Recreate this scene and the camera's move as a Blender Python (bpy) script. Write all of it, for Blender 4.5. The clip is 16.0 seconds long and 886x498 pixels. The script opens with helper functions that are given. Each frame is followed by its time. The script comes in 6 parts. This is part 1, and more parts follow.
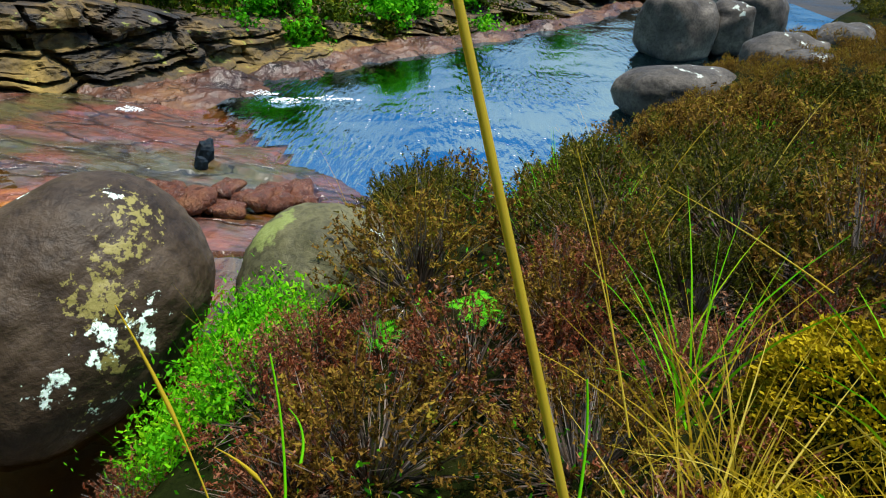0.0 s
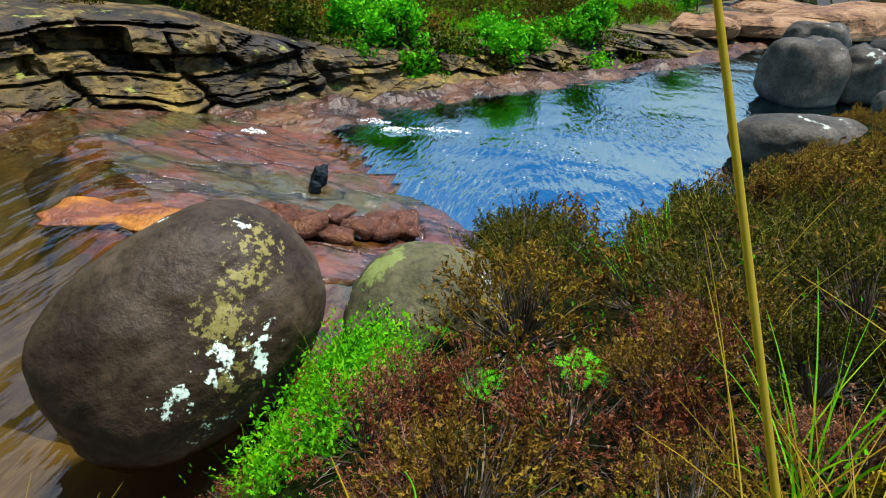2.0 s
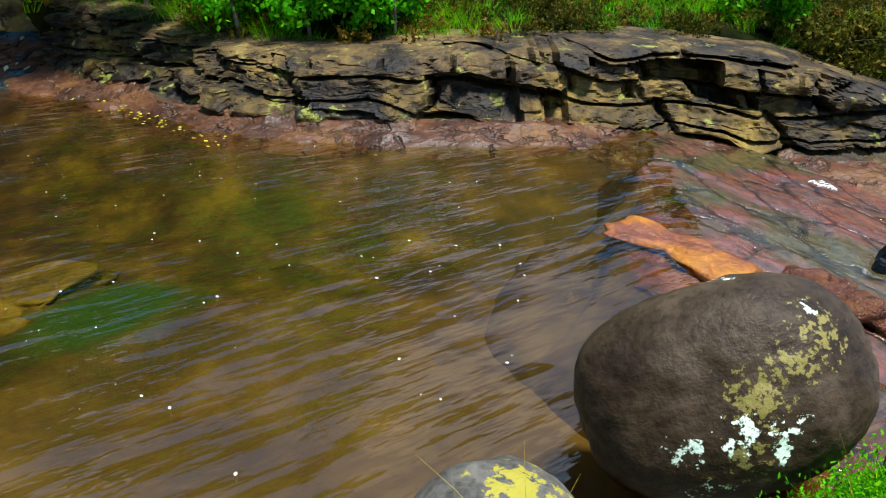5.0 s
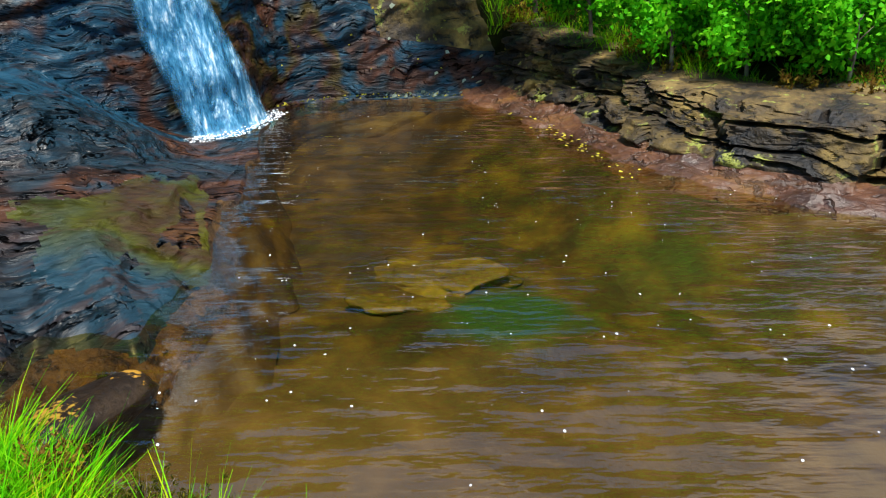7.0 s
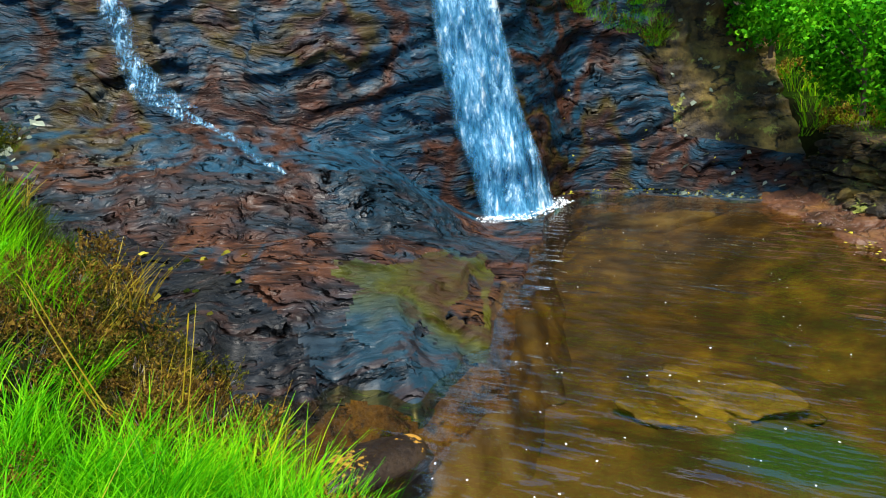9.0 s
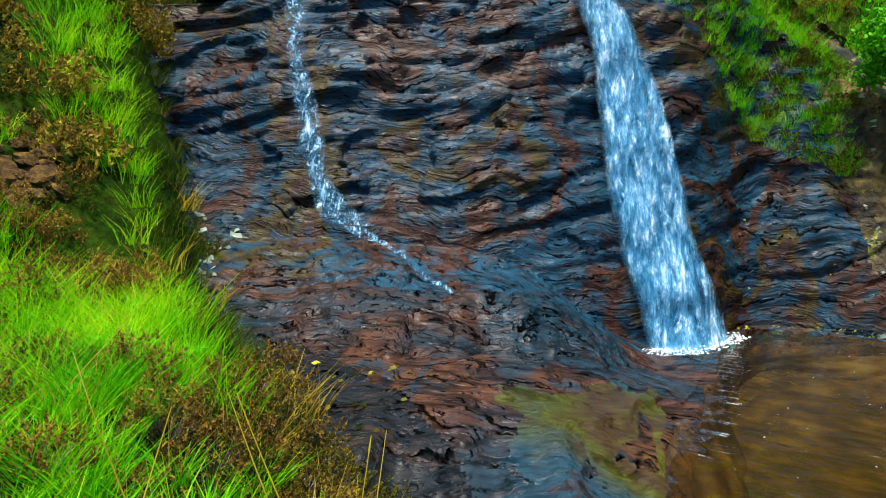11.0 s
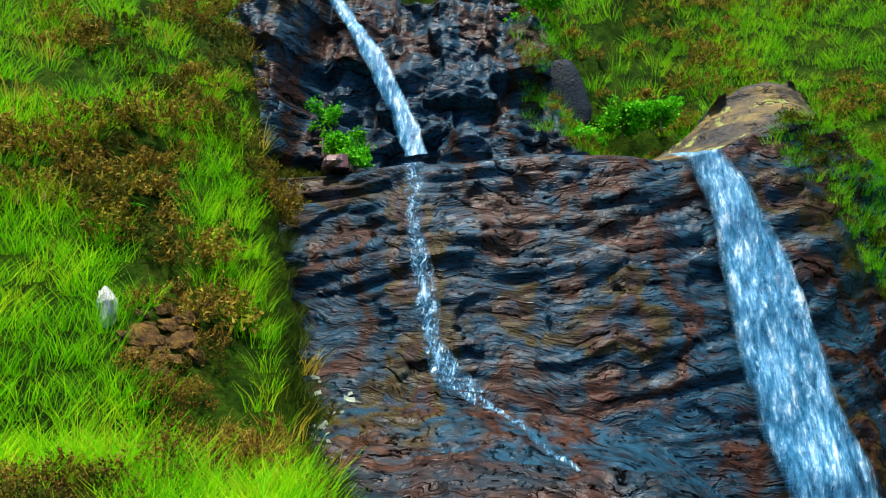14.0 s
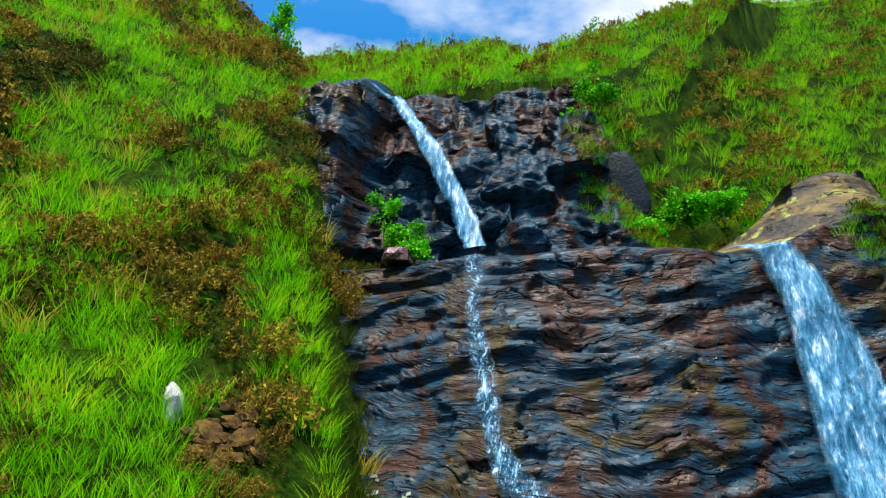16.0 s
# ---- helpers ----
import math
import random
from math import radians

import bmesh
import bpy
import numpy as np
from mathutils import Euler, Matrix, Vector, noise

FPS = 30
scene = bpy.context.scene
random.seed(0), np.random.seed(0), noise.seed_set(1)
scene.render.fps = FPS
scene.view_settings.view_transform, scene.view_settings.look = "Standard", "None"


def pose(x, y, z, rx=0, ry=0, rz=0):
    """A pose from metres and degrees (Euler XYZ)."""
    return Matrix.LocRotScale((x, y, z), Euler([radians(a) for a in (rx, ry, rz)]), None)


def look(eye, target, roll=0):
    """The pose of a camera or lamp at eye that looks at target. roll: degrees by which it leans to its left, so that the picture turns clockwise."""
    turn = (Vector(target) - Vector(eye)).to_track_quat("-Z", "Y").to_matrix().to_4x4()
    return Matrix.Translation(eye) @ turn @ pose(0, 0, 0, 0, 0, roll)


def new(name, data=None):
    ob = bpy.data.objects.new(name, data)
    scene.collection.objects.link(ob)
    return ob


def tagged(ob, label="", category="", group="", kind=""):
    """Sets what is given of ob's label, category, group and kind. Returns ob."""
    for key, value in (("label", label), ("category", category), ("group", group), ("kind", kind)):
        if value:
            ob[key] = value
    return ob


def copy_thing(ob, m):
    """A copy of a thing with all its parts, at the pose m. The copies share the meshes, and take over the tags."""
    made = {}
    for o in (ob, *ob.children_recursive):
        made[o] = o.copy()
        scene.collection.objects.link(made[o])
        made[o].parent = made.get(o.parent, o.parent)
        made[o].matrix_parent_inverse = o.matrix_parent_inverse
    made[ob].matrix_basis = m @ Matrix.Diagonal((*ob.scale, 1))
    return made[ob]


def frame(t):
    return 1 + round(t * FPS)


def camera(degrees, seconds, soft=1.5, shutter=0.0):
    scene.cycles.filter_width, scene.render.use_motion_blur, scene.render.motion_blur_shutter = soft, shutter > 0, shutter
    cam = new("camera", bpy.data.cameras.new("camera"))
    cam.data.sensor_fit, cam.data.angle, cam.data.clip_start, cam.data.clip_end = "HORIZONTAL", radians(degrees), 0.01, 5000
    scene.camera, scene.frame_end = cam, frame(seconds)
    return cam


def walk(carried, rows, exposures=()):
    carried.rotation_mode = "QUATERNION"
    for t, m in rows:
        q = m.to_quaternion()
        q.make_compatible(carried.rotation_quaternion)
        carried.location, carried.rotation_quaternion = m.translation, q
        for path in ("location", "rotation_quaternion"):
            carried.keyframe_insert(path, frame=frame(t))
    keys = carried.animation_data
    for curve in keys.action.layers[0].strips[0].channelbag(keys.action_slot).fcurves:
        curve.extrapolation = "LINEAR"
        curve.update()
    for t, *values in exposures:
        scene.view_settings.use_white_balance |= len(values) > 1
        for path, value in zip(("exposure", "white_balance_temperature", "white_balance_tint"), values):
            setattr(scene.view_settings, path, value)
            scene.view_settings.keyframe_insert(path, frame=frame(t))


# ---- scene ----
cam = camera(66.69, 16.0, soft=1.1)
# seconds, eye, heading, tilt, lean to the left
PATH = [
    (0, 1.058, 0.499, 1.889, 2.61, -28.07, 1.18),
    (0.5, 1.045, 0.489, 1.904, 3.77, -27.48, 1.32),
    (1, 1.035, 0.495, 1.920, 5.48, -26.94, 1.38),
    (1.5, 1.018, 0.500, 1.946, 7.90, -26.44, 1.57),
    (2, 0.998, 0.501, 1.980, 11.55, -26.05, 1.64),
    (2.5, 0.978, 0.493, 2.018, 16.11, -25.84, 1.47),
    (3, 0.954, 0.477, 2.058, 22.33, -25.76, 1.14),
    (3.5, 0.920, 0.455, 2.093, 30.13, -25.72, 0.71),
    (4, 0.888, 0.428, 2.122, 38.75, -25.56, 0.17),
    (4.5, 0.864, 0.393, 2.154, 48.02, -25.40, -0.29),
    (5, 0.838, 0.348, 2.180, 57.30, -25.03, -0.32),
    (5.2, 0.830, 0.328, 2.190, 61.03, -24.89, -0.35),
    (7.3, 0.784, -0.024, 2.451, 94.45, -22.71, -0.93),
    (7.5, 0.783, -0.047, 2.459, 97.14, -22.13, -0.98),
    (8, 0.777, -0.107, 2.473, 102.78, -20.60, -0.91),
    (8.5, 0.776, -0.158, 2.493, 108.29, -18.49, -0.77),
    (9, 0.776, -0.205, 2.516, 113.18, -16.14, -0.60),
    (9.5, 0.785, -0.243, 2.547, 117.45, -13.66, -0.34),
    (10, 0.797, -0.279, 2.579, 121.00, -11.20, -0.01),
    (10.2, 0.797, -0.299, 2.588, 122.26, -10.22, 0.07),
    (12.3, 0.839, -0.697, 2.540, 129.08, -0.33, 0.40),
    (12.5, 0.849, -0.722, 2.560, 129.49, 0.43, 0.44),
    (13, 0.880, -0.776, 2.613, 130.71, 2.53, 0.47),
    (13.5, 0.913, -0.826, 2.666, 131.94, 4.64, 0.62),
    (14, 0.941, -0.881, 2.726, 133.25, 6.78, 0.83),
    (14.5, 0.971, -0.929, 2.782, 134.55, 8.84, 1.11),
    (15, 0.989, -0.962, 2.818, 135.82, 10.82, 1.29),
    (15.5, 1.001, -0.983, 2.842, 136.96, 12.53, 1.53),
    (16, 1.018, -1.002, 2.856, 137.84, 13.91, 1.75),
]
walk(cam, [(t, pose(x, y, z, 0, 0, yaw) @ pose(0, 0, 0, 90 + tilt, 0, 0) @ pose(0, 0, 0, 0, 0, lean)) for t, x, y, z, yaw, tilt, lean in PATH], [(0, 0.48), (5.2, 0.46), (8, 0.62), (12.5, 0.74), (16, 0.75)])

# ---------------- world and light ----------------
world = bpy.data.worlds.new("sky")
scene.world = world
world.use_nodes = True
wn, wl = world.node_tree.nodes, world.node_tree.links
wn.clear()
w_out = wn.new("ShaderNodeOutputWorld")
w_bg = wn.new("ShaderNodeBackground")
w_sky = wn.new("ShaderNodeTexSky")
w_sky.sky_type = "NISHITA"
w_sky.sun_disc = False
w_sky.sun_elevation = radians(76)
w_sky.sun_rotation = radians(72)
w_sky.ozone_density = 2.0
w_sky.dust_density = 0.2
w_co = wn.new("ShaderNodeTexCoord")
w_map = wn.new("ShaderNodeMapping")
w_map.inputs["Scale"].default_value = (1.0, 1.0, 2.2)
w_map.inputs["Location"].default_value = (0.35, 0.1, 0.0)
w_noise = wn.new("ShaderNodeTexNoise")
w_noise.inputs["Scale"].default_value = 1.6
w_noise.inputs["Detail"].default_value = 7
w_noise.inputs["Roughness"].default_value = 0.55
w_ramp = wn.new("ShaderNodeValToRGB")
w_ramp.color_ramp.elements[0].position = 0.50
w_ramp.color_ramp.elements[1].position = 0.63
w_mix = wn.new("ShaderNodeMix")
w_mix.data_type = "RGBA"
w_mix.inputs["B"].default_value = (7.6, 8.0, 8.6, 1)
w_hue = wn.new("ShaderNodeHueSaturation")
w_hue.inputs["Saturation"].default_value = 1.4
w_lift = wn.new("ShaderNodeVectorMath")
w_lift.inputs[1].default_value = (0, 0, 0.4)
wl.new(w_co.outputs["Generated"], w_lift.inputs[0])
wl.new(w_lift.outputs[0], w_sky.inputs["Vector"])
wl.new(w_co.outputs["Generated"], w_map.inputs["Vector"])
wl.new(w_map.outputs["Vector"], w_noise.inputs["Vector"])
wl.new(w_noise.outputs["Fac"], w_ramp.inputs["Fac"])
wl.new(w_ramp.outputs["Color"], w_mix.inputs["Factor"])
wl.new(w_sky.outputs["Color"], w_hue.inputs["Color"])
w_tint = wn.new("ShaderNodeMix")
w_tint.data_type, w_tint.blend_type = "RGBA", "MULTIPLY"
w_tint.inputs["Factor"].default_value = 1.0
w_tint.inputs["B"].default_value = (1.25, 1.85, 1.7, 1)
wl.new(w_hue.outputs["Color"], w_tint.inputs["A"])
wl.new(w_tint.outputs["Result"], w_mix.inputs["A"])
wl.new(w_mix.outputs["Result"], w_bg.inputs["Color"])
w_bg.inputs["Strength"].default_value = 0.085
wl.new(w_bg.outputs["Background"], w_out.inputs["Surface"])

sun = new("sun", bpy.data.lights.new("sun", "SUN"))
sun.data.energy = 4.9
sun.data.angle = radians(11)
sun.data.color = (1.0, 0.95, 0.86)
sun.matrix_world = look((2.4, 0.8, 10), (0, 0, 0))


# ---------------- number helpers ----------------
def hash3(i, j, k, seed):
    h = (i * 374761393 + j * 668265263 + k * 2147483647 + seed * 974634777) & 0xFFFFFFFF
    h = ((h ^ (h >> 13)) * 1274126177) & 0xFFFFFFFF
    return ((h ^ (h >> 16)) & 0xFFFF) / 65535.0


def vnoise(p, seed=0):
    """Smooth value noise, -1 to 1, at the points p (n x 3)."""
    p = np.asarray(p, float)
    f = np.floor(p)
    i = f.astype(np.int64)
    u = p - f
    u = u * u * (3 - 2 * u)
    r = 0
    for a in (0, 1):
        for b in (0, 1):
            for c in (0, 1):
                w = (u[:, 0] if a else 1 - u[:, 0]) * (u[:, 1] if b else 1 - u[:, 1]) * (u[:, 2] if c else 1 - u[:, 2])
                r = r + w * hash3(i[:, 0] + a, i[:, 1] + b, i[:, 2] + c, seed)
    return r * 2 - 1


def fbm(p, octaves=4, seed=0, gain=0.5):
    p = np.asarray(p, float)
    r, amp, tot = 0, 1.0, 0
    for o in range(octaves):
        r = r + amp * vnoise(p * 2.0 ** o + 17.3 * o, seed + o)
        tot += amp
        amp *= gain
    return r / tot


def cells(p, seed):
    """Cell number, and distance to the nearest cell border, of the points p (n x 2)."""
    i = np.floor(p).astype(np.int64)
    o = 0 * i[:, 0]
    d1, d2, who = np.full(len(p), 9.0), np.full(len(p), 9.0), np.zeros(len(p))
    for a in (-1, 0, 1):
        for b in (-1, 0, 1):
            cx, cy = i[:, 0] + a, i[:, 1] + b
            d = np.hypot(cx + hash3(cx, cy, o, seed) - p[:, 0], cy + hash3(cx, cy, o, seed + 1) - p[:, 1])
            m = d < d1
            d2 = np.where(m, d1, np.minimum(d2, d))
            who = np.where(m, hash3(cx, cy, o, seed + 2), who)
            d1 = np.where(m, d, d1)
    return who, d2 - d1


def courses(p, seed):
    """Blocks in uneven beds: number and distance to the nearest joint of the points p (n x 2)."""
    row = np.floor(p[:, 1] + 0.28 * np.sin(1.7 * np.floor(p[:, 1])))
    o = (0 * row).astype(np.int64)
    ri = row.astype(np.int64)
    long_ = 0.6 + 0.9 * hash3(ri, o, o, seed)
    x = p[:, 0] * long_ + 7.0 * hash3(ri, o, o, seed + 1)
    col = np.floor(x + 0.25 * np.sin(2.3 * np.floor(x)))
    fy, fx = p[:, 1] - np.floor(p[:, 1]), x - np.floor(x)
    edge = np.minimum(np.minimum(fy, 1 - fy), np.minimum(fx, 1 - fx) / long_ * 1.6)
    return hash3(ri, col.astype(np.int64), o, seed + 2), edge


def smooth(a, b, x):
    t = np.clip((x - a) / (b - a), 0, 1)
    return t * t * (3 - 2 * t)


def along(line, x, y):
    """Signed distance to a polyline (positive on its left hand) and its values there."""
    best = np.full(x.shape, 1e9)
    sign = np.ones(x.shape)
    vals = [np.zeros(x.shape) for _ in line[0][2:]]
    for a, b in zip(line[:-1], line[1:]):
        dx, dy = b[0] - a[0], b[1] - a[1]
        t = np.clip(((x - a[0]) * dx + (y - a[1]) * dy) / (dx * dx + dy * dy), 0, 1)
        px, py = a[0] + t * dx, a[1] + t * dy
        d = np.hypot(x - px, y - py)
        m = d < best - 1e-9
        best = np.where(m, d, best)
        sign = np.where(m, np.where(dx * (y - a[1]) - dy * (x - a[0]) > 0, 1.0, -1.0), sign)
        for k in range(len(vals)):
            vals[k] = np.where(m, a[2 + k] + t * (b[2 + k] - a[2 + k]), vals[k])
    return best * sign, vals


# ---------------- mesh helpers ----------------
def mesh_object(name, verts, faces, mats, mat_index=None, smooth_shade=True, parent=None):
    me = bpy.data.meshes.new(name)
    verts = np.asarray(verts, np.float32)
    faces = np.asarray(faces, np.int32)
    k = faces.shape[1]
    me.vertices.add(len(verts))
    me.vertices.foreach_set("co", verts.ravel())
    me.loops.add(faces.size)
    me.loops.foreach_set("vertex_index", faces.ravel())
    me.polygons.add(len(faces))
    me.polygons.foreach_set("loop_start", np.arange(0, faces.size, k, dtype=np.int32))
    me.polygons.foreach_set("use_smooth", np.full(len(faces), smooth_shade))
    for m in mats:
        me.materials.append(m)
    if mat_index is not None:
        me.polygons.foreach_set("material_index", np.asarray(mat_index, np.int32))
    me.update(calc_edges=True)
    me.validate()
    ob = new(name, me)
    ob.parent = parent
    return ob


def grid_faces(nu, nv):
    i = np.arange((nu - 1) * (nv - 1))
    a = (i // (nv - 1)) * nv + i % (nv - 1)
    return np.stack([a, a + nv, a + nv + 1, a + 1], 1)


# ---------------- materials ----------------
def material(name, build):
    m = bpy.data.materials.new(name)
    m.use_nodes = True
    nt = m.node_tree
    bsdf = nt.nodes["Principled BSDF"]
    build(nt, bsdf)
    return m


def nz(nt, scale, detail=5, rough=0.6, vec=None, kind="ShaderNodeTexNoise"):
    n = nt.nodes.new(kind)
    n.inputs["Scale"].default_value = scale
    if "Detail" in n.inputs:
        n.inputs["Detail"].default_value = detail
    if "Roughness" in n.inputs:
        n.inputs["Roughness"].default_value = rough
    if vec is not None:
        nt.links.new(vec, n.inputs["Vector"])
    return n


def coords(nt, scale=(1, 1, 1), rot=(0, 0, 0), space="Object"):
    c = nt.nodes.new("ShaderNodeTexCoord")
    m = nt.nodes.new("ShaderNodeMapping")
    m.inputs["Scale"].default_value = scale
    m.inputs["Rotation"].default_value = rot
    nt.links.new(c.outputs[space], m.inputs["Vector"])
    return m.outputs["Vector"]


def ramp(nt, fac, stops):
    r = nt.nodes.new("ShaderNodeValToRGB")
    e = r.color_ramp.elements
    while len(e) < len(stops):
        e.new(0.5)
    for k, (pos, col) in enumerate(stops):
        e[k].position = pos
        e[k].color = (*col, 1) if len(col) == 3 else col
    nt.links.new(fac, r.inputs["Fac"])
    return r.outputs["Color"]


def grey(a):
    return (a, a, a)


def mixc(nt, fac, a, b):
    m = nt.nodes.new("ShaderNodeMix")
    m.data_type = "RGBA"
    for sock, v in (("Factor", fac), ("A", a), ("B", b)):
        if isinstance(v, (int, float)):
            m.inputs[sock].default_value = v
        elif isinstance(v, tuple):
            m.inputs[sock].default_value = (*v, 1)
        else:
            nt.links.new(v, m.inputs[sock])
    return m.outputs["Result"]


def mth(nt, op, a, k=0.0):
    m = nt.nodes.new("ShaderNodeMath")
    m.operation = op
    for q, v in ((0, a), (1, k)):
        if isinstance(v, (int, float)):
            m.inputs[q].default_value = v
        else:
            nt.links.new(v, m.inputs[q])
    return m.outputs[0]


def bump(nt, bsdf, height, strength=0.5, distance=0.02, after=None):
    b = nt.nodes.new("ShaderNodeBump")
    b.inputs["Strength"].default_value = strength
    b.inputs["Distance"].default_value = distance
    nt.links.new(height, b.inputs["Height"])
    if after is not None:
        nt.links.new(after, b.inputs["Normal"])
    nt.links.new(b.outputs["Normal"], bsdf.inputs["Normal"])
    return b.outputs["Normal"]


def leafy(name, stops, rough=0.6, scale=3.0, translucent=0.25):
    """Foliage: hue by clump and by leaf."""
    def build(nt, b):
        geo = nt.nodes.new("ShaderNodeNewGeometry")
        n = nz(nt, scale, 2, 0.5, geo.outputs["Position"])
        add = nt.nodes.new("ShaderNodeMath")
        add.operation = "MULTIPLY_ADD"
        add.inputs[1].default_value = 0.55
        nt.links.new(geo.outputs["Random Per Island"], add.inputs[0])
        sub = nt.nodes.new("ShaderNodeMath")
        sub.operation = "SUBTRACT"
        sub.inputs[1].default_value = 0.28
        nt.links.new(n.outputs["Fac"], sub.inputs[0])
        nt.links.new(sub.outputs[0], add.inputs[2])
        col = ramp(nt, add.outputs[0], stops)
        nt.links.new(col, b.inputs["Base Color"])
        b.inputs["Roughness"].default_value = rough
        b.inputs["Specular IOR Level"].default_value = 0.06
        tr = nt.nodes.new("ShaderNodeBsdfTranslucent")
        nt.links.new(col, tr.inputs["Color"])
        mx = nt.nodes.new("ShaderNodeMixShader")
        mx.inputs[0].default_value = translucent
        nt.links.new(b.outputs[0], mx.inputs[1])
        nt.links.new(tr.outputs[0], mx.inputs[2])
        nt.links.new(mx.outputs[0], nt.nodes["Material Output"].inputs["Surface"])
    return material(name, build)


def rocky(name, stops, scale=2.0, rough=(0.35, 0.75), bumps=0.6, lichen=None, streak=(1, 1, 1), lichen_cut=0.6, cracks=0.0, spec=0.5):
    def build(nt, b):
        vec = coords(nt, streak)
        n1 = nz(nt, scale, 8, 0.65, vec)
        n2 = nz(nt, scale * 9, 5, 0.6, vec)
        col = ramp(nt, n1.outputs["Fac"], stops)
        dirt = ramp(nt, n2.outputs["Fac"], [(0.3, grey(0.45)), (0.62, grey(1.0))])
        mul = nt.nodes.new("ShaderNodeMix")
        mul.data_type, mul.blend_type = "RGBA", "MULTIPLY"
        mul.inputs["Factor"].default_value = 0.8
        nt.links.new(col, mul.inputs["A"])
        nt.links.new(dirt, mul.inputs["B"])
        out = mul.outputs["Result"]
        if cracks:
            flat = coords(nt, (1.0, 1.0, 2.2), (0.1, 0.12, 0.5))
            bend = nz(nt, scale * 2.2, 3, 0.55, flat)
            shift = nt.nodes.new("ShaderNodeVectorMath")
            shift.operation = "MULTIPLY_ADD"
            nt.links.new(bend.outputs["Color"], shift.inputs[0])
            shift.inputs[1].default_value = (0.45, 0.45, 0.45)
            nt.links.new(flat, shift.inputs[2])
            cell = nz(nt, scale * 1.5, kind="ShaderNodeTexVoronoi", vec=shift.outputs[0])
            cell.feature = "DISTANCE_TO_EDGE"
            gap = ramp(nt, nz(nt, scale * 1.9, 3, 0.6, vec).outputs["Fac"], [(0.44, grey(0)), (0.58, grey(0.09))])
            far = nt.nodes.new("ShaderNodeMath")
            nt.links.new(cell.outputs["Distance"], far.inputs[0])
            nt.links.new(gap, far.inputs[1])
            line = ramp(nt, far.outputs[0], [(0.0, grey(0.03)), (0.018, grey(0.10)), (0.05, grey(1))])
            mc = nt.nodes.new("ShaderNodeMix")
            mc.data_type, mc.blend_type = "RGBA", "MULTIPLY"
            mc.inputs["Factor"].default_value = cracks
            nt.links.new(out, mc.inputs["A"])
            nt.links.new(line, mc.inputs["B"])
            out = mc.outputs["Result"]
        if lichen:
            n3 = nz(nt, scale * 2.6, 6, 0.7, coords(nt))
            f = ramp(nt, n3.outputs["Fac"], [(lichen_cut, grey(0)), (lichen_cut + 0.06, grey(1))])
            out = mixc(nt, f, out, lichen)
        nt.links.new(out, b.inputs["Base Color"])
        r = ramp(nt, n1.outputs["Fac"], [(0.35, grey(rough[0])), (0.7, grey(rough[1]))])
        nt.links.new(r, b.inputs["Roughness"])
        b.inputs["Specular IOR Level"].default_value = spec
        n4 = nz(nt, scale * 22, 4, 0.7, vec)
        first = bump(nt, b, n2.outputs["Fac"], bumps, 0.04)
        if cracks:
            first = bump(nt, b, line, 0.8, 0.04, first)
        bump(nt, b, n4.outputs["Fac"], bumps * 0.6, 0.008, first)
    return material(name, build)


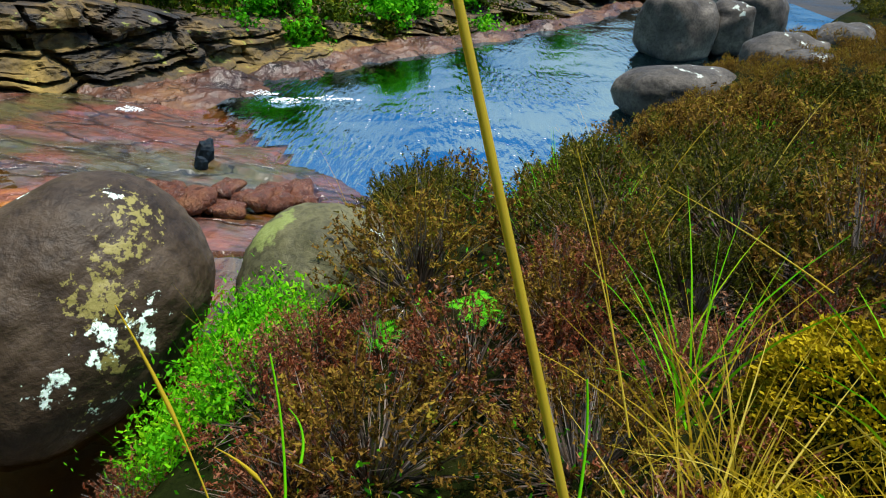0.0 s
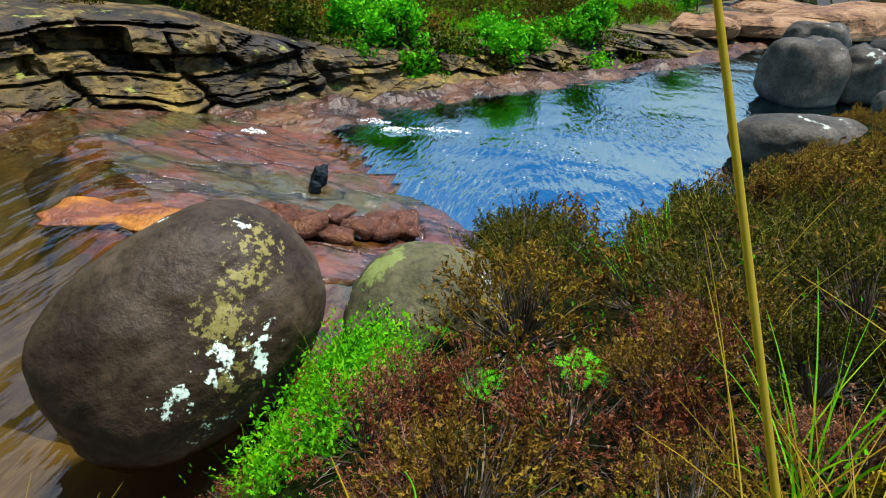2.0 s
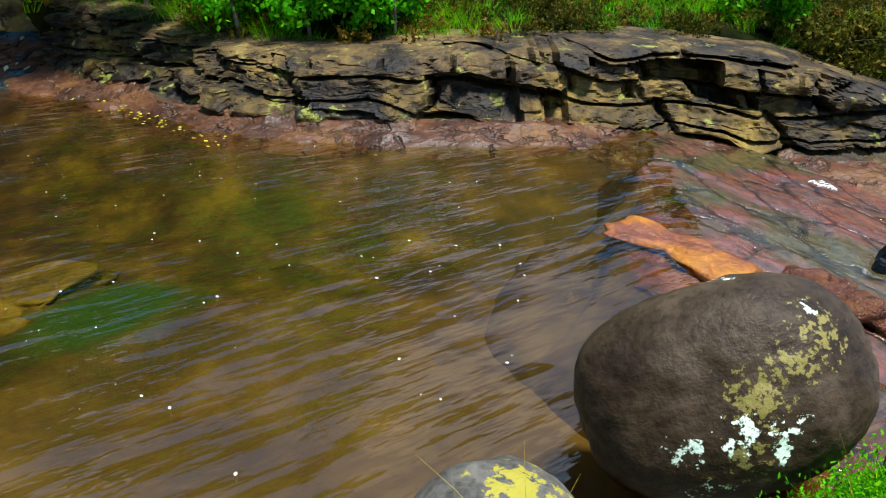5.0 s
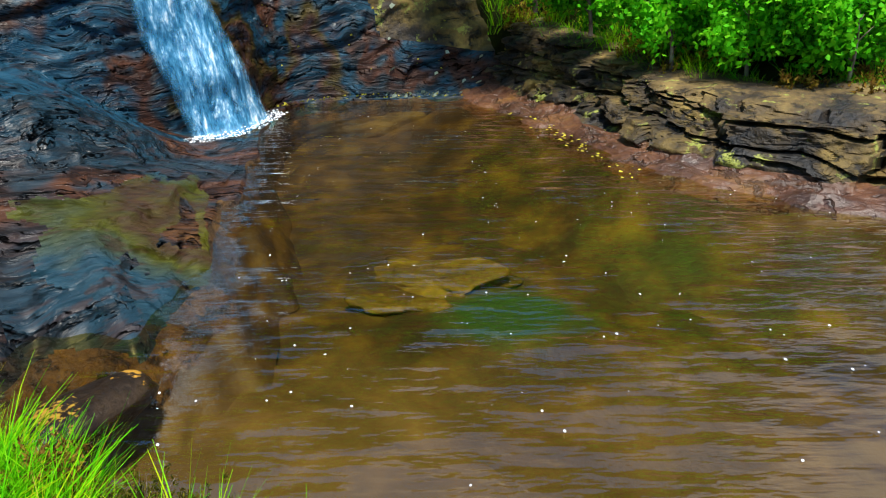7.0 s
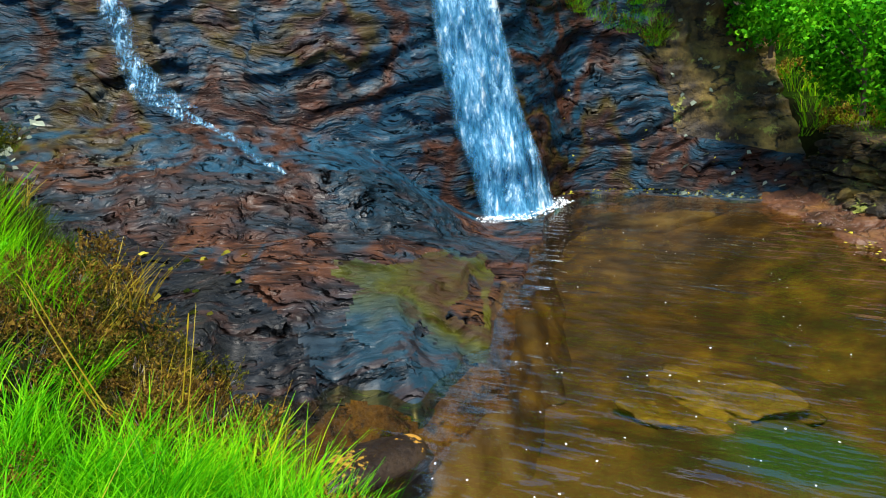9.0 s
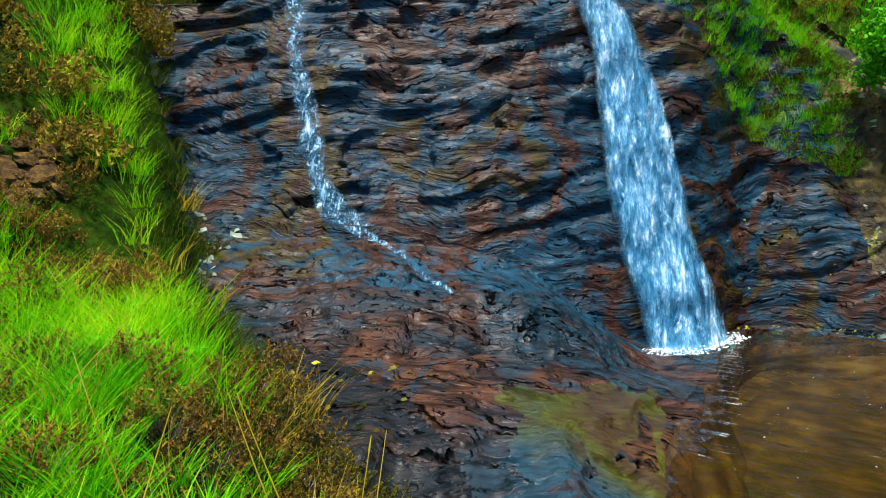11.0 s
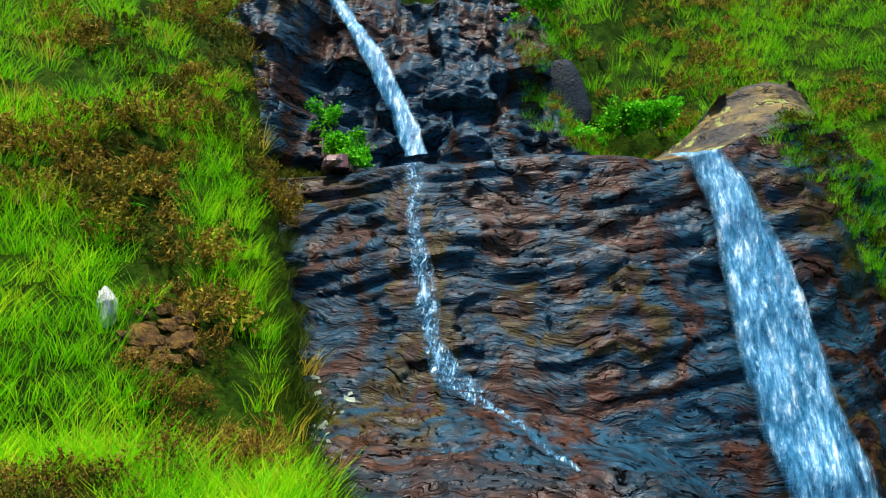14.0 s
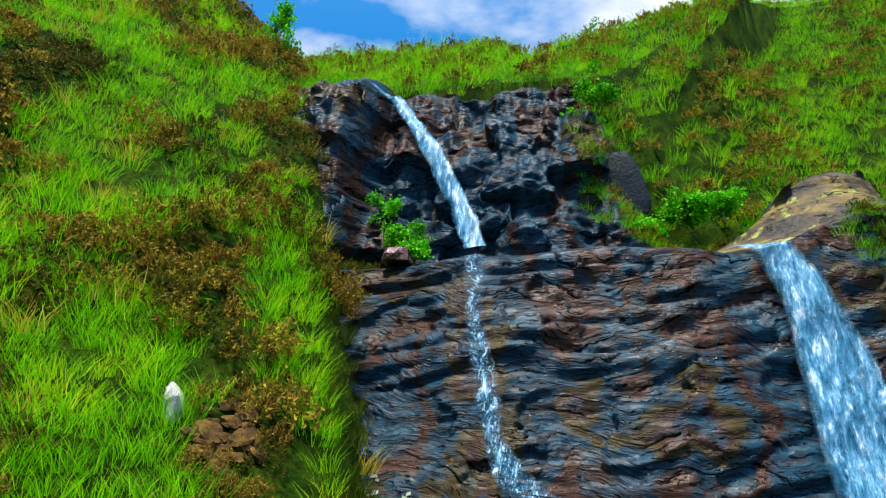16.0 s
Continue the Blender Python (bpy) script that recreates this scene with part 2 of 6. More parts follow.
M_SOIL = rocky("peaty_soil", [(0.3, (0.004, 0.005, 0.002)), (0.5, (0.012, 0.018, 0.003)), (0.7, (0.022, 0.014, 0.005))], 1.3, (0.85, 0.95), 0.8, spec=0.03)
M_GREEN = rocky("mossy_turf", [(0.3, (0.004, 0.009, 0.001)), (0.48, (0.014, 0.036, 0.002)), (0.56, (0.028, 0.062, 0.003)), (0.7, (0.026, 0.017, 0.004))], 1.6, (0.85, 0.95), 0.9, spec=0.03)
def bed_build(nt, b):
    """Brown stream bed with soft plates and one deep green hole; the upper pool's far side is painted darker for depth
    and dark reflections.
    """
    vec = coords(nt)
    plates = nz(nt, 1.1, kind="ShaderNodeTexVoronoi", vec=coords(nt, (0.8, 1.5, 1.0), (0, 0, 0.6)))
    soft = nz(nt, 1.5, 6, 0.6, vec)
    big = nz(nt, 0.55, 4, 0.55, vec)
    col = ramp(nt, soft.outputs["Fac"], [(0.30, (0.034, 0.020, 0.010)), (0.45, (0.062, 0.038, 0.021)), (0.55, (0.098, 0.062, 0.036)), (0.70, (0.165, 0.108, 0.064))])
    col = mixc(nt, ramp(nt, plates.outputs["Color"], [(0.3, grey(0.0)), (0.9, grey(0.35))]), col, (0.15, 0.095, 0.046))
    far_dark = ramp(nt, soft.outputs["Fac"], [(0.30, (0.005, 0.002, 0.001)), (0.46, (0.024, 0.010, 0.001)), (0.56, (0.058, 0.029, 0.003)), (0.70, (0.125, 0.078, 0.007))])
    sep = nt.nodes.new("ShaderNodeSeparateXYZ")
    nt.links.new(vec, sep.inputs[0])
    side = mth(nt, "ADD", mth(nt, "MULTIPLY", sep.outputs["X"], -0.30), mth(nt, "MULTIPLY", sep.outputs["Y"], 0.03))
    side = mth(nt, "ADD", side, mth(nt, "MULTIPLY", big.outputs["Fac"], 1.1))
    # Mix follows position: dark of deep water and bank reflections put into the colour.
    out = mixc(nt, ramp(nt, mth(nt, "SUBTRACT", side, 1.32), [(0.0, grey(0.0)), (0.55, grey(1.0))]), col, far_dark)
    dist = nt.nodes.new("ShaderNodeVectorMath")
    dist.operation = "DISTANCE"
    stretch = coords(nt, (0.9, 0.75, 0.0), (0, 0, 0))
    nt.links.new(stretch, dist.inputs[0])
    dist.inputs[1].default_value = (-4.25, 0.52, 0)
    hole = mth(nt, "SUBTRACT", mth(nt, "MULTIPLY", big.outputs["Fac"], 1.2), dist.outputs["Value"])
    out = mixc(nt, ramp(nt, hole, [(-0.0, grey(0.0)), (0.25, grey(0.95))]), out, (0.004, 0.045, 0.012))
    nt.links.new(out, b.inputs["Base Color"])
    b.inputs["Roughness"].default_value = 0.7
    bump(nt, b, nz(nt, 9, 4, 0.6, vec).outputs["Fac"], 0.6, 0.03)


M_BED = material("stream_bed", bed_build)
M_DEEP = rocky("deep_stream_bed", [(0.3, (0.006, 0.008, 0.008)), (0.5, (0.02, 0.018, 0.012)), (0.7, (0.04, 0.03, 0.016))], 0.6, (0.5, 0.8), 0.6)
def slab_build(nt, b):
    """Red sandstone under a skin of running water: pink, mauve, rust and green algae patches."""
    vec = coords(nt)
    n1 = nz(nt, 0.9, 6, 0.62, vec)
    n2 = nz(nt, 0.75, 5, 0.6, coords(nt, (1.0, 0.7, 1.0), (0, 0, 0.7)))
    n3 = nz(nt, 9, 5, 0.65, vec)
    col = ramp(nt, n1.outputs["Fac"], [(0.30, (0.055, 0.026, 0.020)), (0.40, (0.14, 0.052, 0.036)), (0.47, (0.20, 0.066, 0.042)), (0.52, (0.12, 0.066, 0.050)), (0.58, (0.18, 0.060, 0.032)), (0.66, (0.25, 0.085, 0.028)), (0.74, (0.34, 0.13, 0.015))])
    algae = ramp(nt, n2.outputs["Fac"], [(0.50, grey(0)), (0.60, grey(0.8))])
    col = mixc(nt, algae, col, (0.062, 0.075, 0.022))
    mul = nt.nodes.new("ShaderNodeMix")
    mul.data_type, mul.blend_type = "RGBA", "MULTIPLY"
    mul.inputs["Factor"].default_value = 0.85
    nt.links.new(col, mul.inputs["A"])
    nt.links.new(ramp(nt, n3.outputs["Fac"], [(0.32, grey(0.35)), (0.55, grey(1.0)), (0.7, grey(1.25))]), mul.inputs["B"])
    bend = nz(nt, 1.8, 3, 0.55, vec)
    shift = nt.nodes.new("ShaderNodeVectorMath")
    shift.operation = "MULTIPLY_ADD"
    nt.links.new(bend.outputs["Color"], shift.inputs[0])
    shift.inputs[1].default_value = (0.5, 0.5, 0.5)
    nt.links.new(coords(nt, (0.9, 1.5, 1.0), (0, 0, 0.9)), shift.inputs[2])
    cell = nz(nt, 1.15, kind="ShaderNodeTexVoronoi", vec=shift.outputs[0])
    cell.feature = "DISTANCE_TO_EDGE"
    line = ramp(nt, cell.outputs["Distance"], [(0.0, grey(0.05)), (0.012, grey(0.12)), (0.03, grey(1))])
    m2 = nt.nodes.new("ShaderNodeMix")
    m2.data_type, m2.blend_type = "RGBA", "MULTIPLY"
    m2.inputs["Factor"].default_value = 0.8
    nt.links.new(mul.outputs["Result"], m2.inputs["A"])
    nt.links.new(line, m2.inputs["B"])
    nt.links.new(m2.outputs["Result"], b.inputs["Base Color"])
    nt.links.new(ramp(nt, n1.outputs["Fac"], [(0.38, grey(0.10)), (0.62, grey(0.45))]), b.inputs["Roughness"])
    b.inputs["Coat Weight"].default_value = 0.7
    b.inputs["Coat Roughness"].default_value = 0.05
    b.inputs["Coat IOR"].default_value = 1.45
    skin = nt.nodes.new("ShaderNodeBump")
    skin.inputs["Strength"].default_value, skin.inputs["Distance"].default_value = 0.6, 0.03
    nt.links.new(nz(nt, 4.5, 3, 0.5, coords(nt, (1.0, 2.2, 1.0), (0, 0, radians(-40)))).outputs["Fac"], skin.inputs["Height"])
    nt.links.new(skin.outputs["Normal"], b.inputs["Coat Normal"])
    first = bump(nt, b, n3.outputs["Fac"], 0.5, 0.03)
    bump(nt, b, line, 0.7, 0.03, first)


M_RED = material("wet_red_sandstone", slab_build)
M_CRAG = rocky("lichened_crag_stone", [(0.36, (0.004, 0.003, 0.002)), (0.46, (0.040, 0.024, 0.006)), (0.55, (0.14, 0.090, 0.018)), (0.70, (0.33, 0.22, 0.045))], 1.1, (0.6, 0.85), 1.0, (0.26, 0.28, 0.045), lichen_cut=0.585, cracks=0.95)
M_APRON = rocky("dull_red_apron_stone", [(0.3, (0.025, 0.012, 0.006)), (0.45, (0.075, 0.030, 0.015)), (0.56, (0.13, 0.052, 0.022)), (0.70, (0.19, 0.085, 0.015))], 1.3, (0.3, 0.6), 0.7, cracks=0.6)


def face_build(nt, b, patches=None, dark=1.0, wet=(0.30, 0.52), gloss=0.19, stretch=(0.7, 1.2, 3.6), cuts=(0.94, 0.88), dip=0.0):
    """Wet bedded rock: rust and slate in drawn-out patches, sky-blue sheen painted into the slate, sharp painted shade
    lines along the beds.
    """
    vec = coords(nt)
    warp = nz(nt, 0.55, 3, 0.5, vec)
    wv = nt.nodes.new("ShaderNodeVectorMath")
    wv.operation = "MULTIPLY_ADD"
    nt.links.new(warp.outputs["Color"], wv.inputs[0])
    wv.inputs[1].default_value = (0.8, 0.8, 1.0)
    nt.links.new(vec, wv.inputs[2])
    beds = nt.nodes.new("ShaderNodeMapping")
    beds.inputs["Scale"].default_value = stretch
    turned = nt.nodes.new("ShaderNodeMapping")
    turned.inputs["Rotation"].default_value = (radians(8), radians(-9), radians(-125))
    nt.links.new(wv.outputs[0], turned.inputs["Vector"])
    nt.links.new(turned.outputs["Vector"], beds.inputs["Vector"])
    n1 = nz(nt, 0.42, 4, 0.55, wv.outputs[0])
    n2 = nz(nt, 1.0, 3, 0.5, beds.outputs["Vector"])
    n4 = nz(nt, 9, 4, 0.6, beds.outputs["Vector"])
    sep = nt.nodes.new("ShaderNodeSeparateXYZ")
    nt.links.new(turned.outputs["Vector"], sep.inputs[0])
    wob = mth(nt, "MULTIPLY", nz(nt, 1.1, 5, 0.6, turned.outputs["Vector"]).outputs["Fac"], 0.75)
    swing = mth(nt, "MULTIPLY", nz(nt, 0.30, 2, 0.5, vec).outputs["Fac"], 2.6)
    bedding = mth(nt, "ADD", mth(nt, "ADD", sep.outputs["Z"], wob), swing)
    if dip:
        flat = nt.nodes.new("ShaderNodeVectorMath")
        flat.operation = "DOT_PRODUCT"
        nt.links.new(vec, flat.inputs[0])
        flat.inputs[1].default_value = (0.86 * dip, 0.51 * dip, 0.0)
        bedding = mth(nt, "ADD", bedding, flat.outputs["Value"])

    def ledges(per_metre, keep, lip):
        """Overhanging beds: rising faces, a sharp lip, the undercut's shade painted dark; broken up along the bed."""
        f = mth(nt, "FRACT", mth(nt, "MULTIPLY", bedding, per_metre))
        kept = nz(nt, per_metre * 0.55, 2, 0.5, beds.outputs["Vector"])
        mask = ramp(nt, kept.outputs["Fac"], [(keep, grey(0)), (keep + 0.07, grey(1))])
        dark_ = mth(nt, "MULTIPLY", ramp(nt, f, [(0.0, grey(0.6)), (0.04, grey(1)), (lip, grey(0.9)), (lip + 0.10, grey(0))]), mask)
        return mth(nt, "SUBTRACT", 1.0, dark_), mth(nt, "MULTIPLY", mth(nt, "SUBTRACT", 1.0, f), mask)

    coarse_shade, rise1 = ledges(2.8, 0.50, 0.08)
    fine_shade, rise2 = ledges(10.0, 0.51, 0.17)
    # Blue stops hold the sky's sheen on wet rock as base colour.
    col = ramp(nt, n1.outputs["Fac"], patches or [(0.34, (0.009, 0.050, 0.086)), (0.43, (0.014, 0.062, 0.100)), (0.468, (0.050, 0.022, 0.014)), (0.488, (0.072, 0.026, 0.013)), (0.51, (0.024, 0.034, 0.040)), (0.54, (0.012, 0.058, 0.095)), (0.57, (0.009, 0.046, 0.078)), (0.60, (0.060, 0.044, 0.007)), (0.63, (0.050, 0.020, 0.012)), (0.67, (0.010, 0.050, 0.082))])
    fleck = ramp(nt, nz(nt, 2.6, 4, 0.6, beds.outputs["Vector"]).outputs["Fac"], [(0.53, grey(0)), (0.62, grey(0.55))])
    col = mixc(nt, fleck, col, (0.050, 0.022, 0.013))
    jig = nt.nodes.new("ShaderNodeVectorMath")
    jig.operation = "MULTIPLY_ADD"
    nt.links.new(nz(nt, 1.7, 3, 0.55, beds.outputs["Vector"]).outputs["Color"], jig.inputs[0])
    jig.inputs[1].default_value = (0.7, 0.7, 0.7)
    nt.links.new(beds.outputs["Vector"], jig.inputs[2])
    cell = nz(nt, 1.5, kind="ShaderNodeTexVoronoi", vec=jig.outputs[0])
    edge = nz(nt, 1.5, kind="ShaderNodeTexVoronoi", vec=jig.outputs[0])
    edge.feature = "DISTANCE_TO_EDGE"
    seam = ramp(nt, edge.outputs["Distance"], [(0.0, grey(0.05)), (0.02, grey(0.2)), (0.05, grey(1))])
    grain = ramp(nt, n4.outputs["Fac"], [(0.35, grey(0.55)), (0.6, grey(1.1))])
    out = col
    # Painted ledge shade, seams and grain are multiplied into the base colour.
    for layer, amount in ((coarse_shade, cuts[0]), (fine_shade, cuts[1]), (seam, 0.75 * cuts[1]), (grain, 0.7)):
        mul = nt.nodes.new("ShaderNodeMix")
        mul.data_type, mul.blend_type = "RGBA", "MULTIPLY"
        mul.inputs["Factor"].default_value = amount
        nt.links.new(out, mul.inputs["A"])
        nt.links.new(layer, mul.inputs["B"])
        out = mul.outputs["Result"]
    nt.links.new(out, b.inputs["Base Color"])
    nt.links.new(ramp(nt, n4.outputs["Fac"], [(0.35, grey(wet[0])), (0.65, grey(wet[1]))]), b.inputs["Roughness"])
    spec = nt.nodes.new("ShaderNodeMix")
    spec.data_type, spec.blend_type = "RGBA", "MULTIPLY"
    spec.inputs["Factor"].default_value = 1.0
    faint = nt.nodes.new("ShaderNodeMath")
    faint.operation = "MULTIPLY"
    faint.inputs[1].default_value = gloss
    nt.links.new(coarse_shade, spec.inputs["A"])
    nt.links.new(fine_shade, spec.inputs["B"])
    nt.links.new(spec.outputs["Result"], faint.inputs[0])
    nt.links.new(faint.outputs[0], b.inputs["Specular IOR Level"])
    first = bump(nt, b, rise1, 0.6 * cuts[0], 0.06, bump(nt, b, cell.outputs["Color"], 0.5, 0.05))
    second = bump(nt, b, rise2, 0.7 * cuts[1], 0.03, first)
    bump(nt, b, n4.outputs["Fac"], 0.35, 0.02, second)


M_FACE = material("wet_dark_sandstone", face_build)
# Bluish stops in these patches are sky sheen painted into the stone.
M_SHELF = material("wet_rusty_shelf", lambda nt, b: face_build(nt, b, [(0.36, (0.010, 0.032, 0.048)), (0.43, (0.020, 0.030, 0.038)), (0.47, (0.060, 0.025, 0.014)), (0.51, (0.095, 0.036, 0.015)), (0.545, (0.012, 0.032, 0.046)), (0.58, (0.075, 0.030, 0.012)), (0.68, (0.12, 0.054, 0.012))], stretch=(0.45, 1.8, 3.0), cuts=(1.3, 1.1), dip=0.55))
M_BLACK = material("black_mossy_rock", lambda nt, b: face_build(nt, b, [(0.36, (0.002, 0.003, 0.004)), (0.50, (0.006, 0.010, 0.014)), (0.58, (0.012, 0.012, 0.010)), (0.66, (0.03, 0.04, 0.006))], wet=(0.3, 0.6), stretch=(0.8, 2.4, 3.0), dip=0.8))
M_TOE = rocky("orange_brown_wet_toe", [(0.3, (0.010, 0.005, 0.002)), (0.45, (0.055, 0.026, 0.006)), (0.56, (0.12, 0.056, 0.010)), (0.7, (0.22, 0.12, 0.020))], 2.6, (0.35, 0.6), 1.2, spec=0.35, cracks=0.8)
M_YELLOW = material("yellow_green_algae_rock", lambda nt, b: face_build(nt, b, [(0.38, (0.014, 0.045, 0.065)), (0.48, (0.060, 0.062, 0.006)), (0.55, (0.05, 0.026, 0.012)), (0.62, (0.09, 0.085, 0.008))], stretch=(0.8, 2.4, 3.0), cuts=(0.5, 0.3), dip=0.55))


def water_build(nt, b, ior=1.7, tint=(0.83, 0.77, 0.44, 1), sheen=(1, 1, 1, 1), chop=0.072, size=2.6):
    nt.nodes.remove(b)
    vec = coords(nt)
    n0 = nz(nt, size, 3, 0.45, coords(nt, (2.3, 0.6, 1.0), (0, 0, 0)))
    where = ramp(nt, nz(nt, 0.55, 2, 0.5, vec).outputs["Fac"], [(0.42, grey(0.18)), (0.62, grey(1.0))])
    ripple = mth(nt, "MULTIPLY", n0.outputs["Fac"], where)
    n2 = nz(nt, 1.3, 2, 0.5, vec)
    n3 = nz(nt, 26.0, 2, 0.5, vec)
    def bmp(h, strength, distance, after=None):
        k = nt.nodes.new("ShaderNodeBump")
        k.inputs["Strength"].default_value, k.inputs["Distance"].default_value = strength, distance
        nt.links.new(h, k.inputs["Height"])
        if after is not None:
            nt.links.new(after, k.inputs["Normal"])
        return k.outputs["Normal"]
    nrm = bmp(n3.outputs["Fac"], 0.10, 0.006, bmp(ripple, 1.0, chop, bmp(n2.outputs["Fac"], 0.15, 0.05)))
    fr = nt.nodes.new("ShaderNodeFresnel")
    fr.inputs["IOR"].default_value = ior
    nt.links.new(nrm, fr.inputs["Normal"])
    gl = nt.nodes.new("ShaderNodeBsdfGlossy")
    gl.inputs["Roughness"].default_value = 0.03
    gl.inputs["Color"].default_value = sheen
    nt.links.new(nrm, gl.inputs["Normal"])
    tr = nt.nodes.new("ShaderNodeBsdfTransparent")
    tr.inputs["Color"].default_value = tint
    mx = nt.nodes.new("ShaderNodeMixShader")
    nt.links.new(fr.outputs[0], mx.inputs[0])
    nt.links.new(tr.outputs[0], mx.inputs[1])
    nt.links.new(gl.outputs[0], mx.inputs[2])
    nt.links.new(mx.outputs[0], nt.nodes["Material Output"].inputs["Surface"])


M_WATER = material("peaty_water", water_build)
# Lower pool: the reflected sky's blue is strengthened through tint and sheen colours.
M_WATER2 = material("sky_tinted_pool_water", lambda nt, b: water_build(nt, b, 12.0, (0.10, 0.25, 0.40, 1), (0.60, 0.90, 1.0, 1), 0.034, 6.0))


def foam_build(nt, b, lo=0.42, hi=0.60, base_a=0.55, size=(2.8, 1.1)):
    att = nt.nodes.new("ShaderNodeAttribute")
    att.attribute_name = "run"
    sep = nt.nodes.new("ShaderNodeSeparateXYZ")
    nt.links.new(att.outputs["Vector"], sep.inputs[0])
    mp = nt.nodes.new("ShaderNodeMapping")
    mp.inputs["Scale"].default_value = (*size, 0.0)
    nt.links.new(att.outputs["Vector"], mp.inputs["Vector"])
    n = nz(nt, 1.3, 8, 0.7, mp.outputs["Vector"])
    n.inputs["Distortion"].default_value = 0.5
    fine = nz(nt, 5.0, 5, 0.7, mp.outputs["Vector"])
    mixn = nt.nodes.new("ShaderNodeMath")
    mixn.operation = "MULTIPLY_ADD"
    mixn.inputs[1].default_value = 0.45
    nt.links.new(fine.outputs["Fac"], mixn.inputs[0])
    half = nt.nodes.new("ShaderNodeMath")
    half.operation = "MULTIPLY"
    half.inputs[1].default_value = 0.55
    nt.links.new(n.outputs["Fac"], half.inputs[0])
    nt.links.new(half.outputs[0], mixn.inputs[2])
    f = mixn.outputs[0]
    col = ramp(nt, f, [(0.40, (0.016, 0.15, 0.30)), (0.50, (0.06, 0.28, 0.48)), (0.555, (0.22, 0.50, 0.72)), (0.61, (0.82, 0.93, 0.96))])
    nt.links.new(col, b.inputs["Base Color"])
    b.inputs["Roughness"].default_value = 0.3
    body = ramp(nt, f, [(lo, grey(base_a)), (hi, grey(1.0))])
    rim = ramp(nt, sep.outputs["Z"], [(0.0, grey(0.0)), (0.55, grey(1.0))])
    al = nt.nodes.new("ShaderNodeMath")
    al.operation = "MULTIPLY"
    nt.links.new(body, al.inputs[0])
    nt.links.new(rim, al.inputs[1])
    nt.links.new(al.outputs[0], b.inputs["Alpha"])
    bump(nt, b, f, 0.8, 0.06)


M_FOAM = material("falling_water", foam_build)
M_STRAND = material("white_falling_water", lambda nt, b: foam_build(nt, b, 0.48, 0.60, 0.0, (1.8, 0.9)))
M_TRICKLE = material("trickling_water", lambda nt, b: foam_build(nt, b, 0.47, 0.60, 0.08, (7.0, 7.0)))

# ---------------- plan of the burn ----------------
# shore on the camera's side: x, y, height of its edge, slope behind it
NEAR = [(14, 24, -0.2, 0.08), (6.5, 13, -0.2, 0.12), (3.6, 9.6, -0.3, 0.25), (2.5, 7.6, -0.45, 0.3), (1.3, 5.9, -0.45, 0.3), (0.3, 4.6, -0.1, 0.32), (-0.1, 3.2, 0.2, 0.35),
        (-0.15, 2.0, 0.2, 0.42), (-0.7, 1.2, 0.05, 0.5), (-1.5, -0.5, 0.02, 0.45), (-2.0, -2.0, 0.02, 0.5), (-2.7, -3.3, 0.1, 0.55), (-3.0, -4.4, 0.7, 0.4),
        (-3.6, -6.2, 1.0, 0.4), (-4.2, -7.6, 1.35, 0.5), (-4.7, -8.6, 2.0, 0.5), (-5.0, -9.4, 3.1, 0.5), (-5.3, -10.3, 4.3, 0.4), (-5.8, -11.4, 5.6, 0.3), (-6.4, -12.8, 8.0, 0.2), (-7.4, -15.2, 11.2, 0.1), (-10, -22, 15, 0.1), (-18, -40, 22, 0.1)]
# top edge of the rock along the other side
FAR = [(-30, -36, 22, 0.1), (-20, -24, 17.5, 0.1), (-13.4, -14.8, 13.2, 0.3), (-11.3, -10.4, 10.9, 0.8), (-10.9, -8.6, 8.4, 0.9), (-11.0, -6.9, 6.8, 0.9), (-11.6, -5.4, 6.8, 1.0), (-12.5, -4.2, 5.9, 1.0), (-13.5, -3.0, 4.8, 1.0), (-13.5, -0.9, 3.2, 1.0), (-12.9, 1.2, 1.2, 0.9), (-9.6, 2.9, 0.75, 0.5), (-7.9, 3.5, 0.7, 0.35), (-6.6, 5.0, 0.75, 0.22),
       (-5.4, 6.9, 0.85, 0.2), (-4.2, 8.2, 0.8, 0.2), (-3.2, 9.2, 0.4, 0.25), (-2.4, 10.6, 0.1, 0.16), (-1.2, 12.0, 0.0, 0.12), (0.8, 13.8, -0.2, 0.10), (3.0, 17.0, -0.2, 0.08), (8, 26, -0.2, 0.06)]


def flow(x, y):
    return (x + 2.6) * 0.73 + (y - 5.0) * 0.68


def water_level(x, y):
    u = flow(x, y)
    up = (x < -4.5) | (y < 4.0)
    return np.where(up, 0.0, -0.2 * np.clip(u, 0, 2.5))


def hills(x, y):
    left = np.minimum(-0.284 * x - 1.068 * y - 6.49, 11.9 + 0.921 * (x + 7.06) - 0.652 * (y + 16))
    right = np.minimum(-1.138 * x - 0.319 * y - 6.86, 15.3 - 0.42 * (x + 17) - 0.10 * (y + 9.4))
    return left, right


